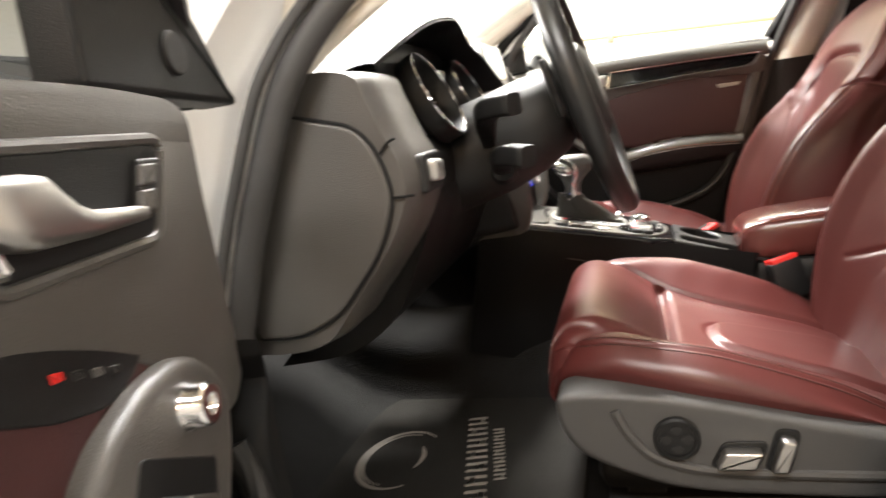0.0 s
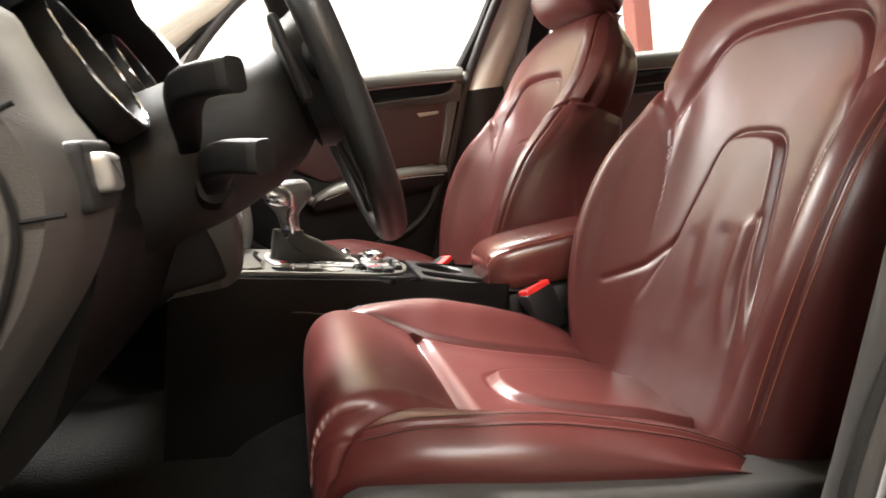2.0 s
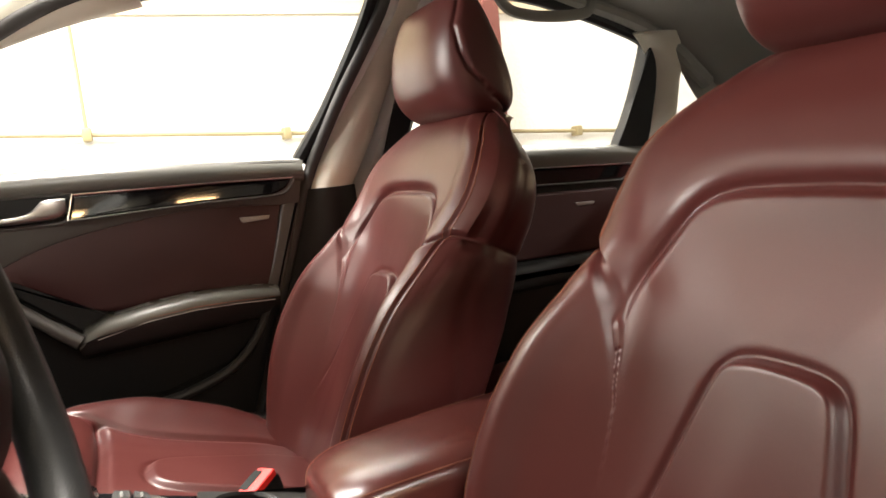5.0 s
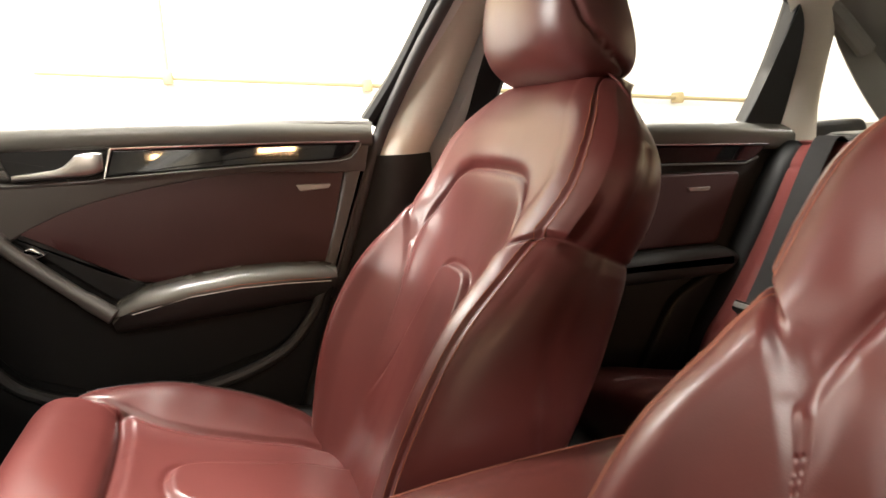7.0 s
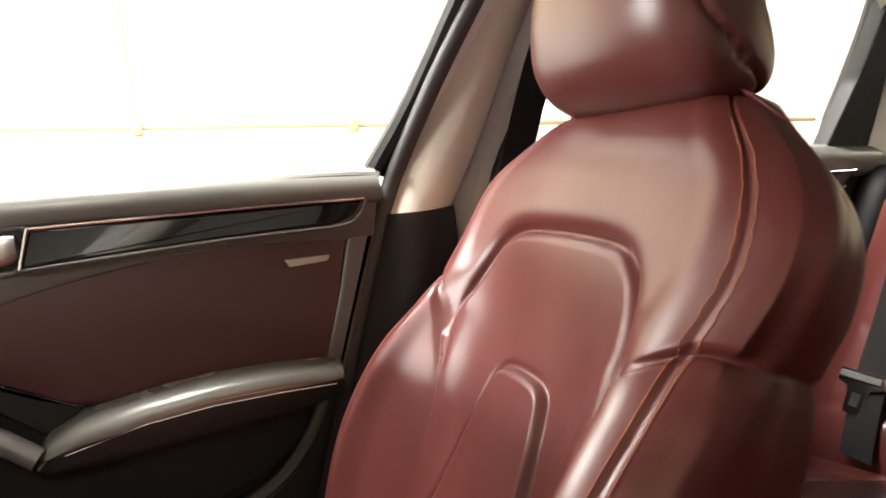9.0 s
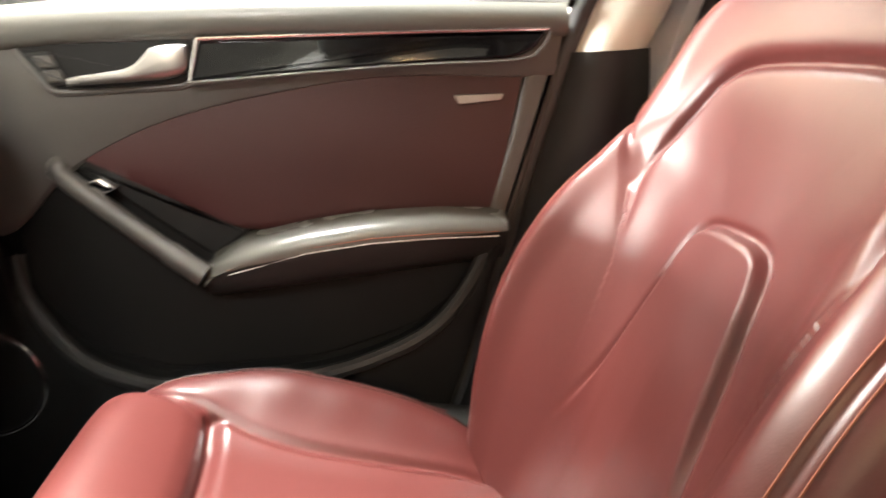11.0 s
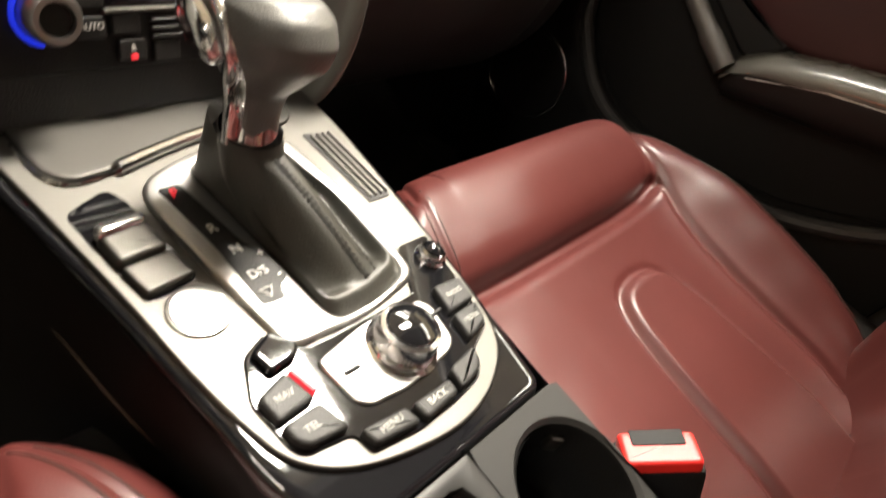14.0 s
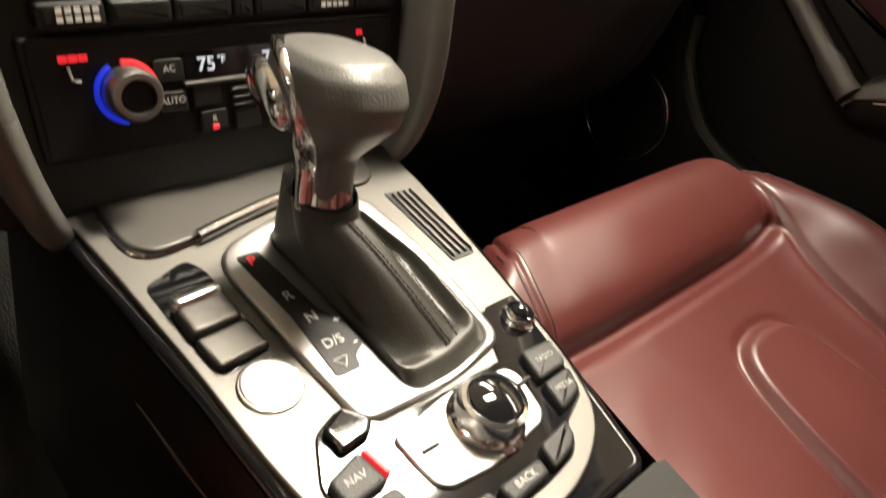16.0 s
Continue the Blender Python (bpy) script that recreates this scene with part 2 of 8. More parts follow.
def slab(bm, pts, z0, z1, bevel, M, seg=3, hole=None, dome=0.0):
    """Outline pts extruded from z0 to z1 with a rounded upper edge, laid out by M. hole: inner outline, same count."""
    rings = [(np.array(pts, float), z0)]
    for s in range(seg + 1):
        a = s / seg * math.pi / 2
        rings.append((inset_ring(pts, bevel * (1 - math.cos(a))), z1 - bevel + bevel * math.sin(a)))
    if hole is None and not dome:
        rings.append((inset_ring(pts, bevel * 1.35), z1))
    if dome:
        rings.append((inset_ring(pts, bevel * 2.5), z1 + dome * 0.6))
        rings.append((inset_ring(pts, bevel * 5), z1 + dome))
    if hole is not None:
        for s in range(seg + 1):
            a = math.pi / 2 - s / seg * math.pi / 2
            rings.append((inset_ring(hole, -bevel * (1 - math.cos(a))), z1 - bevel + bevel * math.sin(a)))
        rings.append((np.array(hole, float), z0))
    P = np.array([[M @ V((q[0], q[1], z)) for q in r] for r, z in rings])
    vs = grid_mesh(bm, P, close_v=True)
    if hole is None:
        bm.faces.new(vs[-1])
        bm.faces.new(vs[0][::-1])
    return fix(bm)


def tube(bm, pts, r, n=10, closed=False, cap=True, flat=1.0, up=(0, 0, 1)):
    """A round (or flattened) bar along points; r may be a list."""
    p = np.array(pts, float)
    k = len(p)
    rr = r if isinstance(r, (list, tuple, np.ndarray)) else [r] * k
    tan = np.roll(p, -1, 0) - np.roll(p, 1, 0)
    if not closed:
        tan[0], tan[-1] = p[1] - p[0], p[-1] - p[-2]
    rows = []
    u = V(up)
    for i in range(k):
        t = V(tan[i]).normalized()
        s = t.cross(u)
        if s.length < 1e-4:
            s = t.cross(V((1, 0, 0)))
        s.normalize()
        w = s.cross(t).normalized()
        rows.append([V(p[i]) + (s * math.cos(a) * flat + w * math.sin(a)) * rr[i] for a in np.linspace(0, 2 * math.pi, n, endpoint=False)])
    grid_mesh(bm, np.array(rows), close_u=closed, close_v=True, cap0=cap and not closed, cap1=cap and not closed)
    return fix(bm)


def box(bm, c, s, r=0.004, seg=2, M=None):
    """Bevelled box: centre c, size s."""
    res = bmesh.ops.create_cube(bm, size=1.0)
    vs = res["verts"]
    bmesh.ops.scale(bm, verts=vs, vec=s)
    if r:
        es = list({e for v in vs for e in v.link_edges})
        out = bmesh.ops.bevel(bm, geom=es, offset=min(r, min(s) * 0.45), segments=seg, affect="EDGES", profile=0.5)
        vs = list({v for f in out["faces"] for v in f.verts} | {v for v in vs if v.is_valid})
    bmesh.ops.translate(bm, verts=vs, vec=c)
    if M is not None:
        bmesh.ops.transform(bm, matrix=M, verts=vs)
    return vs


def lathe(bm, prof, n, M, closed=True):
    """Profile of (radius, height) turned round the z axis of M."""
    P = np.array([[M @ V((r * math.cos(a), r * math.sin(a), h)) for a in np.linspace(0, 2 * math.pi, n, endpoint=False)] for r, h in prof])
    grid_mesh(bm, P, close_v=True, cap0=closed and prof[0][0] > 1e-6, cap1=closed and prof[-1][0] > 1e-6)
    bmesh.ops.remove_doubles(bm, verts=bm.verts, dist=1e-6)
    return fix(bm)


def basis(o, ax, ay):
    """Matrix with the origin o, x axis ax, y axis near ay."""
    x = V(ax).normalized()
    z = x.cross(V(ay)).normalized()
    y = z.cross(x)
    m = Matrix((x, y, z)).transposed().to_4x4()
    m.translation = V(o)
    return m


def text_part(name, words, size, M, material, parent, depth=0.0004):
    cu = bpy.data.curves.new(name, "FONT")
    cu.body, cu.size, cu.align_x, cu.align_y, cu.extrude = words, size, "CENTER", "CENTER", depth
    tmp = bpy.data.objects.new(name, cu)
    me = bpy.data.meshes.new_from_object(tmp)
    bpy.data.objects.remove(tmp)
    me.transform(Matrix.Translation(-place_of(parent)) @ M)
    me.name = name
    me.materials.clear()
    me.materials.append(material)
    ob = new(name, me)
    ob.parent = parent
    return ob


# ==== garage ====
def plain_box(name, c, s, material, label, category, kind="structure", r=0.0):
    bm = bmesh.new()
    box(bm, c, s, r)
    return flat_part(name, bm, material, label, category, kind)


GX0, GX1, GY0, GY1, GH = -5.0, 6.0, -4.6, 3.6, 3.3
plain_box("ground", ((GX0 + GX1) / 2, (GY0 + GY1) / 2, 0.05), (GX1 - GX0 + 40, GY1 - GY0 + 40, 0.1), CONCRETE, "smooth grey concrete garage floor", "floor")
plain_box("wall_north", ((GX0 + GX1) / 2, GY1 + 0.1, GH / 2), (GX1 - GX0 + 0.4, 0.2, GH), WALLW, "white painted garage wall", "wall")
# south and west walls are stand-ins, toned down for dark reflections and view
plain_box("wall_south", ((GX0 + GX1) / 2, GY0 - 0.1, GH / 2), (GX1 - GX0 + 0.4, 0.2, GH), WALLG, "unseen grey garage wall, toned to darken reflections", "wall")
plain_box("wall_west", (GX0 - 0.1, (GY0 + GY1) / 2, GH / 2), (0.2, GY1 - GY0, GH), WALLD, "garage wall, dark for the unlit space ahead", "wall")
plain_box("wall_east", (GX1 + 0.1, (GY0 + GY1) / 2, GH / 2), (0.2, GY1 - GY0, GH), WALLB, "buff painted garage wall", "wall")
# unseen ceiling, coloured tan so that the interior's sheen turns warm
plain_box("ceiling", ((GX0 + GX1) / 2, (GY0 + GY1) / 2, GH + 0.1), (GX1 - GX0 + 0.4, GY1 - GY0 + 0.4, 0.2), WALLT, "unseen tan garage ceiling that warms the reflections", "ceiling")
plain_box("wall_band", ((GX0 + GX1) / 2, GY1 - 0.012, (1.97 + GH) / 2), (GX1 - GX0, 0.024, GH - 1.97), WALLB, "buff painted upper band of the garage wall", "wall")
plain_box("steel_post", (2.0, GY1 - 0.2, GH / 2), (0.13, 0.16, GH), POST, "red-brown steel post against the garage wall", "post", "structure", 0.01)
PIPE = lambda x: 1.286 - 0.068 * x
bm = bmesh.new()
tube(bm, [(x, GY1 - 0.05, PIPE(x)) for x in (-3.2, 0.0, 4.0)], 0.014, 10)
flat_part("wall_pipe", bm, PIPEMAT, "thin ochre pipe along the garage wall", "pipe", "structure", True)
for i in range(6):
    x = -2.70 + 1.1 * i
    bm = bmesh.new()
    box(bm, (x, GY1 - 0.045, PIPE(x)), (0.05, 0.09, 0.075), 0.010)
    tagged(part("pipe_clamp", bm, PIPEMAT, None, ""), "square junction box on the wall pipe", "pipe clamp", "pipe clamps")
bm = bmesh.new()
tube(bm, [(-0.5, GY1 - 0.03, PIPE(-0.5)), (-0.5, GY1 - 0.03, GH)], 0.010, 8)
flat_part("wall_conduit", bm, PIPEMAT, "thin upright conduit on the garage wall", "conduit", "structure", True)


def ceiling_light(x, y, sx, sy, watts):
    t = thing("ceiling_light", (x, y, GH - 0.06), "bright rectangular ceiling light, out of view", "ceiling light", "garage ceiling lights")
    bm = bmesh.new()
    box(bm, (x, y, GH - 0.03), (sx + 0.06, sy + 0.06, 0.06), 0.01)
    part("housing", bm, WALLW, t)
    bm = bmesh.new()
    box(bm, (x, y, GH - 0.064), (sx, sy, 0.012), 0.002)
    part("diffuser", bm, LAMPGLOW, t, "glowing diffuser")
    area_lamp("lamp", (x, y, GH - 0.08), (x, y, 0), sx, sy, watts, (1.0, 0.97, 0.92))


def wall_lamp(x, z, sx, watts):
    t = thing("wall_lamp", (x, GY0 + 0.05, z), "warm glowing lamp on the garage wall", "wall lamp", "warm wall lamps")
    bm = bmesh.new()
    box(bm, (x, GY0 + 0.04, z), (sx + 0.05, 0.08, 0.12), 0.01)
    part("housing", bm, WALLG, t)
    bm = bmesh.new()
    box(bm, (x, GY0 + 0.084, z), (sx, 0.012, 0.022), 0.003)
    part("diffuser", bm, WARMGLOW, t, "warm glowing diffuser")
    area_lamp("lamp", (x, GY0 + 0.10, z), (x, 0, z - 0.8), sx, 0.035, watts, (1.0, 0.58, 0.26))


# unseen lights added to blow the far wall out to white
for lx in (-2.6, 0.3, 3.2):
    ceiling_light(lx, 3.0, 1.6, 0.30, 85)
ceiling_light(-1.8, 1.95, 1.0, 0.40, 240)
ceiling_light(-0.72, 1.05, 0.40, 0.90, 560)
# unseen fills added for rear bench, open driver's door and seat base
ceiling_light(2.5, 1.55, 1.4, 0.50, 30)
ceiling_light(4.4, -1.35, 0.8, 1.0, 200)
ceiling_light(-0.4, -2.9, 1.6, 0.40, 170)
wall_lamp(-0.75, 2.35, 0.20, 14)
wall_lamp(0.25, 2.35, 0.34, 20)
# unseen panel before the car that lights the backrests over the dashboard
wp = thing("wall_light_panel", (GX0 + 0.04, 0.3, 2.45), "bright unseen light panel before the car", "wall light")
bm = bmesh.new()
box(bm, (GX0 + 0.03, 0.3, 2.45), (0.06, 2.3, 0.50), 0.01)
part("housing", bm, WALLW, wp)
bm = bmesh.new()
box(bm, (GX0 + 0.064, 0.3, 2.45), (0.012, 2.2, 0.40), 0.002)
part("diffuser", bm, LAMPGLOW, wp, "glowing diffuser")
area_lamp("lamp", (GX0 + 0.09, 0.3, 2.45), (0.0, 0.1, 1.0), 2.2, 0.40, 640, (1.0, 0.97, 0.92))


# ==== car body ====
def side_y(z):
    return 0.735 - 0.15 * min(1, max(0, (z - 1.02) / 0.34)) ** 1.15


OPEN = [(-0.92, 0.48), (-0.945, 0.62), (-0.895, 0.80), (-0.840, 0.93), (-0.78, 1.02), (-0.69, 1.100), (-0.54, 1.215), (-0.36, 1.315), (-0.10, 1.368), (0.12, 1.370),
        (0.155, 1.33), (0.06, 1.14), (-0.02, 0.97), (-0.065, 0.85), (-0.115, 0.70), (-0.165, 0.56), (-0.21, 0.47), (-0.30, 0.43), (-0.60, 0.425), (-0.84, 0.435)]
OPEN_S = [tuple(p) for p in spline([(x + 0.034 * min(1, max(0, (-0.70 - x) / 0.12)), z) for x, z in OPEN], 120, closed=True)]
OPEN_P = [tuple(p) for p in spline([(x, z + 0.05 * min(1, max(0, (z - 0.98) / 0.1)) * min(1, max(0, (1.37 - z) / 0.1)) * (1 if x < -0.2 else 0)) for x, z in OPEN], 120, closed=True)]
REAR_OPEN = [(0.02, 0.42), (0.06, 0.62), (0.11, 0.80), (0.16, 0.98), (0.235, 1.16), (0.30, 1.34), (0.42, 1.368), (0.62, 1.370), (0.80, 1.362), (0.93, 1.340), (0.98, 1.26), (0.985, 0.97),
             (0.96, 0.80), (0.86, 0.68), (0.74, 0.58), (0.66, 0.44), (0.52, 0.37), (0.25, 0.365), (0.08, 0.375)]
REAR_S = [tuple(p) for p in spline(REAR_OPEN, 120, closed=True)]


def jamb(name, outline, s):
    rows = []
    for d, out in ((0.004, 0.0), (-0.028, 0.006), (-0.046, 0.03), (-0.055, 0.075), (-0.09, 0.10)):
        r = inset_ring(outline, d)
        rows.append([(x, s * (side_y(z) + out), z) for x, z in r])
    bm = bmesh.new()
    grid_mesh(bm, np.array(rows), close_v=True)
    fix(bm)
    ob = part(name, bm, PAINT, None)
    return tagged(ob, "white painted door frame of the car", "door frame", "", "structure")


def seal(outline, s, label):
    bm = bmesh.new()
    tube(bm, [(x, s * (side_y(z) - 0.004), z) for x, z in inset_ring(outline, 0.0 if s > 0 else 0.006)], 0.013 if s > 0 else 0.0165, 12, closed=True, up=(0, 1, 0))
    tagged(part("door_seal", bm, RUBBER, None), label, "door seal", "door seals", "")
    bm = bmesh.new()
    tube(bm, [(x, s * (side_y(z) + 0.016), z) for x, z in inset_ring(outline, -0.020 if s > 0 else -0.014)], 0.009 if s > 0 else 0.007, 8, closed=True, up=(0, 1, 0))
    tagged(part("door_seal", bm, RUBBER, None), label, "door seal", "door seals", "")


for s in (-1, 1):
    jamb("door_frame_front", OPEN_S if s < 0 else OPEN_P, s)
    jamb("door_frame_rear", REAR_S, s)
    seal(OPEN_S if s < 0 else OPEN_P, s, "dark rubber seal round the front door opening")
    if s > 0:
        seal(REAR_S, s, "dark rubber seal round the rear door opening")

# label strip, bolt and striker on the driver's centre pillar
bm = bmesh.new()
tube(bm, spline([(-0.113, -0.762, 0.601), (-0.098, -0.762, 0.640), (-0.080, -0.762, 0.676)], 16), 0.003, 8, flat=1.0, up=(1, 1, 0))
tagged(part("warning_label", bm, YELLOW, None), "yellow label strip on the white door frame", "label")
bm = bmesh.new()
lathe(bm, [(0.0, 0.004), (0.005, 0.004), (0.0085, 0.001), (0.0085, -0.004)], 20, basis((-0.118, -0.764, 0.590), (1, -1, 0), (0, 0, 1)) )
tagged(part("pillar_bolt", bm, CHROME, None), "round metal bolt on the white door frame", "bolt")
st = thing("door_striker", (-0.075, -0.775, 0.711), "metal door striker on the white door frame", "striker")
bm = bmesh.new()
tube(bm, [(-0.070, -0.765, 0.722), (-0.098, -0.782, 0.722), (-0.100, -0.784, 0.702), (-0.072, -0.768, 0.702)], 0.005, 10, up=(1, 1, 0))
part("loop", bm, CHROME, st)
bm = bmesh.new()
box(bm, (-0.074, -0.768, 0.712), (0.006, 0.03, 0.05), 0.002)
part("plate", bm, SILVER, st)

# carpeted floor with tunnel
prof = [(-0.76, 0.43), (-0.70, 0.40), (-0.62, 0.388), (-0.22, 0.388), (-0.15, 0.42), (-0.115, 0.50), (0, 0.52), (0.115, 0.50), (0.15, 0.42), (0.22, 0.388), (0.62, 0.388), (0.70, 0.40), (0.76, 0.43)]
rows = []
for x, lift in ((-1.42, 0.34), (-1.30, 0.26), (-1.10, 0.10), (-0.98, 0.02), (-0.90, 0.0), (-0.4, 0.0), (0.1, 0.0), (0.45, 0.0), (0.62, 0.02), (1.3, 0.06)):
    rows.append([(x, y, z + lift) for y, z in spline(prof, 60)])
bm = bmesh.new()
grid_mesh(bm, np.array(rows))
flat_part("floor", fix(bm), CARPET, "black carpeted car floor with centre tunnel", "floor", "structure", True)
# firewall that closes the front footwells
bm = bmesh.new()
box(bm, (-1.44, 0, 0.80), (0.04, 1.5, 0.75), 0.01)
flat_part("firewall", bm, CARPET, "black firewall behind the footwells", "firewall", "structure")
for s in (-1, 1):
    bm = bmesh.new()
    x1 = -0.80 if s > 0 else -0.95
    box(bm, ((x1 - 1.42) / 2, s * 0.738, 0.60), (x1 + 1.42, 0.05, 0.66), 0.02)
    flat_part("kick_panel", bm, BLACK, "black kick panel beside the footwell", "kick panel", "structure", True)
    bm = bmesh.new()
    tube(bm, [(x, s * 0.745, 0.405) for x in (-0.95, -0.6, -0.2, 0.2, 0.7)], 0.034, 12, flat=1.4)
    flat_part("sill_trim", bm, BLACK, "black plastic sill trim", "sill", "structure", True)

    bm = bmesh.new()
    M = basis((0, s * 0.715, 0), (1, 0, 0), (0, 0, 1))
    slab(bm, rounded([(0.48, 0.36), (1.15, 0.36), (1.15, 0.985), (0.94, 0.98), (0.905, 0.84), (0.82, 0.72), (0.62, 0.62)], 0.03), -0.02, 0.022, 0.01, M)
    flat_part("rear_side_trim", bm, BLACK, "black trim beside the rear seat", "side trim", "structure", True)

# roof and headliner
def roof_sheet(dz, x0, x1, hw):
    rows = []
    for x in np.linspace(x0, x1, 26):
        f = (x - x0) / (x1 - x0)
        z0 = 1.345 + 0.055 * math.sin(math.pi * min(1, f * 0.9 + 0.12)) + dz
        zc = z0 + 0.05 - 0.10 * max(0, x - 0.9)
        ze = min(z0 - 0.02, dz + float(np.interp(x, [0.36, 0.49, 0.64, 0.765, 0.862, 0.95, 1.05, 1.18], [1.385, 1.360, 1.330, 1.300, 1.270, 1.225, 1.145, 1.03])))
        rows.append([(x, y, ze + (zc - ze) * (1 - abs(y / hw) ** 2.2)) for y in np.linspace(-hw, hw, 40)])
    return np.array(rows)


bm = bmesh.new()
grid_mesh(bm, roof_sheet(0, -0.36, 1.15, 0.625))
flat_part("ceiling_headliner", fix(bm), LINER, "light grey fabric headliner", "headliner", "structure", True)
bm = bmesh.new()
grid_mesh(bm, roof_sheet(0.035, -0.38, 1.16, 0.66))
flat_part("roof", fix(bm), PAINT, "white painted car roof", "roof", "structure", True)


def pillar(name, pts, wide, material, label, thick=0.03, outw=(0, 1, 0)):
    """A bowed trim strip along pts: (x, y, z) with half-widths along x."""
    p = spline(pts, 24)
    w = np.interp(np.linspace(0, 1, 24), np.linspace(0, 1, len(wide)), wide)
    rows = []
    for q, h in zip(p, w):
        s = math.copysign(1, q[1])
        row = []
        for a in np.linspace(-1, 1, 11):
            row.append((q[0] + a * h, q[1] + s * thick * (a * a), q[2]))
        rows.append(row)
    bm = bmesh.new()
    grid_mesh(bm, np.array(rows))
    fix(bm)
    bmesh.ops.solidify(bm, geom=bm.faces, thickness=0.006)
    return flat_part(name, bm, material, label, "pillar trim", "structure", True)


for s in (-1, 1):
    # windscreen pillar, centre pillar, rear pillar
    bm = bmesh.new()
    tube(bm, spline([(-1.10, s * 0.70, 0.985), (-0.80, s * 0.695, 1.075), (-0.55, s * 0.655, 1.205), (-0.36, s * 0.615, 1.30), (-0.28, s * 0.60, 1.33)] if s < 0 else [(-1.12, 0.705, 1.02), (-0.83, 0.695, 1.165), (-0.65, 0.665, 1.25), (-0.45, 0.63, 1.32), (-0.30, 0.605, 1.355)], 24), [0.045] * 10 + [0.040] * 14, 14, flat=0.75)
    flat_part("pillar_front", bm, BEIGE, "light grey trim on the windscreen pillar", "pillar trim", "structure", True)
    pillar("pillar_center", [(0.030, s * 0.712, 0.962), (0.085, s * 0.70, 1.06), (0.15, s * 0.668, 1.20), (0.215, s * 0.625, 1.33), (0.235, s * 0.605, 1.37)], [0.05, 0.048, 0.042, 0.05, 0.09], BEIGE,
           "beige fabric upper trim of the centre pillar")
    pillar("pillar_center_base", [(-0.080, s * 0.715, 0.36), (-0.056, s * 0.72, 0.60), (0.005, s * 0.716, 0.80), (0.030, s * 0.708, 0.968)], [0.14, 0.125, 0.08, 0.058], GREYDARK,
           "dark grey lower trim of the centre pillar")
    pillar("pillar_rear", [(0.965, s * 0.690, 0.92), (0.955, s * 0.680, 1.02), (0.945, s * 0.650, 1.13), (0.930, s * 0.625, 1.20), (0.900, s * 0.600, 1.26)], [0.050, 0.047, 0.047, 0.055, 0.09], BEIGE,
           "light grey trim of the rear pillar")
    pillar("pillar_quarter", [(1.37, s * 0.650, 0.97), (1.275, s * 0.640, 1.05), (1.175, s * 0.625, 1.15), (1.12, s * 0.605, 1.21), (1.08, s * 0.58, 1.27)], [0.20, 0.19, 0.18, 0.17, 0.16], LINER,
           "grey trim behind the rear quarter window")
    bm = bmesh.new()
    tube(bm, spline([(-0.30, s * 0.605, 1.350), (0.10, s * 0.602, 1.385), (0.36, s * 0.602, 1.378), (0.49, s * 0.606, 1.360), (0.64, s * 0.612, 1.330), (0.765, s * 0.620, 1.300), (0.862, s * 0.628, 1.268), (0.95, s * 0.630, 1.215), (1.05, s * 0.630, 1.130)], 40), 0.020, 10)
    flat_part("roof_rail", bm, LINER, "light grey headliner edge above the doors", "pillar trim", "structure", True)
    # body behind the rear door
    bm = bmesh.new()
    box(bm, (1.55, s * 0.78, 0.60), (1.0, 0.12, 0.76), 0.03)
    flat_part("quarter_panel", bm, PAINT, "white painted rear wing of the car", "body panel", "structure", True)
    bm = bmesh.new()
    box(bm, (-1.62, s * 0.80, 0.58), (1.0, 0.10, 0.80), 0.04)
    flat_part("front_wing", bm, PAINT, "white painted front wing of the car", "body panel", "structure", True)


# inner edge of the driver's windscreen pillar, ending in a rounded tip beside the dashboard
bm = bmesh.new()
tube(bm, spline([(-0.801, -0.694, 0.962), (-0.792, -0.694, 0.988), (-0.765, -0.693, 1.018), (-0.731, -0.690, 1.043), (-0.690, -0.684, 1.068), (-0.640, -0.674, 1.098), (-0.56, -0.655, 1.150), (-0.45, -0.630, 1.222)], 40), [0.006, 0.008] + [0.0095] * 38, 12, up=(0, 1, 0))
flat_part("pillar_edge", bm, BEIGE, "light grey edge of the windscreen pillar trim", "pillar trim", "structure", True)

# grab handle above the rear passenger door
gh = thing("grab_handle", (0.53, 0.575, 1.33), "light grey grab handle above the rear door", "grab handle")
bm = bmesh.new()
tube(bm, spline([(0.405, 0.588, 1.345), (0.425, 0.574, 1.305), (0.47, 0.566, 1.290), (0.53, 0.565, 1.286), (0.60, 0.566, 1.290), (0.64, 0.574, 1.303), (0.66, 0.588, 1.342)], 30), 0.0095, 10, flat=1.3, up=(0, 1, 0))
part("grip", bm, LINER, gh)
for x in (0.40, 0.665):
    bm = bmesh.new()
    box(bm, (x, 0.592, 1.342), (0.034, 0.02, 0.024), 0.006)
    part("foot", bm, LINER, gh)


def glass_sheet(name, corners, label):
    a, b, c, d = (np.array(q, float) for q in corners)
    rows = [[(a * (1 - u) + b * u) * (1 - v) + (d * (1 - u) + c * u) * v for u in np.linspace(0, 1, 9)] for v in np.linspace(0, 1, 9)]
    bm = bmesh.new()
    grid_mesh(bm, np.array(rows))
    ob = flat_part(name, fix(bm), GLASS, label, "window", "structure", True)
    ob.visible_shadow = False
    return ob


glass_sheet("window_windscreen", [(-1.16, -0.69, 0.98), (-1.16, 0.69, 0.98), (-0.37, 0.58, 1.36), (-0.37, -0.58, 1.36)], "clear sloping windscreen")
glass_sheet("window_back", [(1.62, -0.60, 1.0), (1.62, 0.60, 1.0), (1.14, 0.54, 1.36), (1.14, -0.54, 1.36)], "sloping rear window")
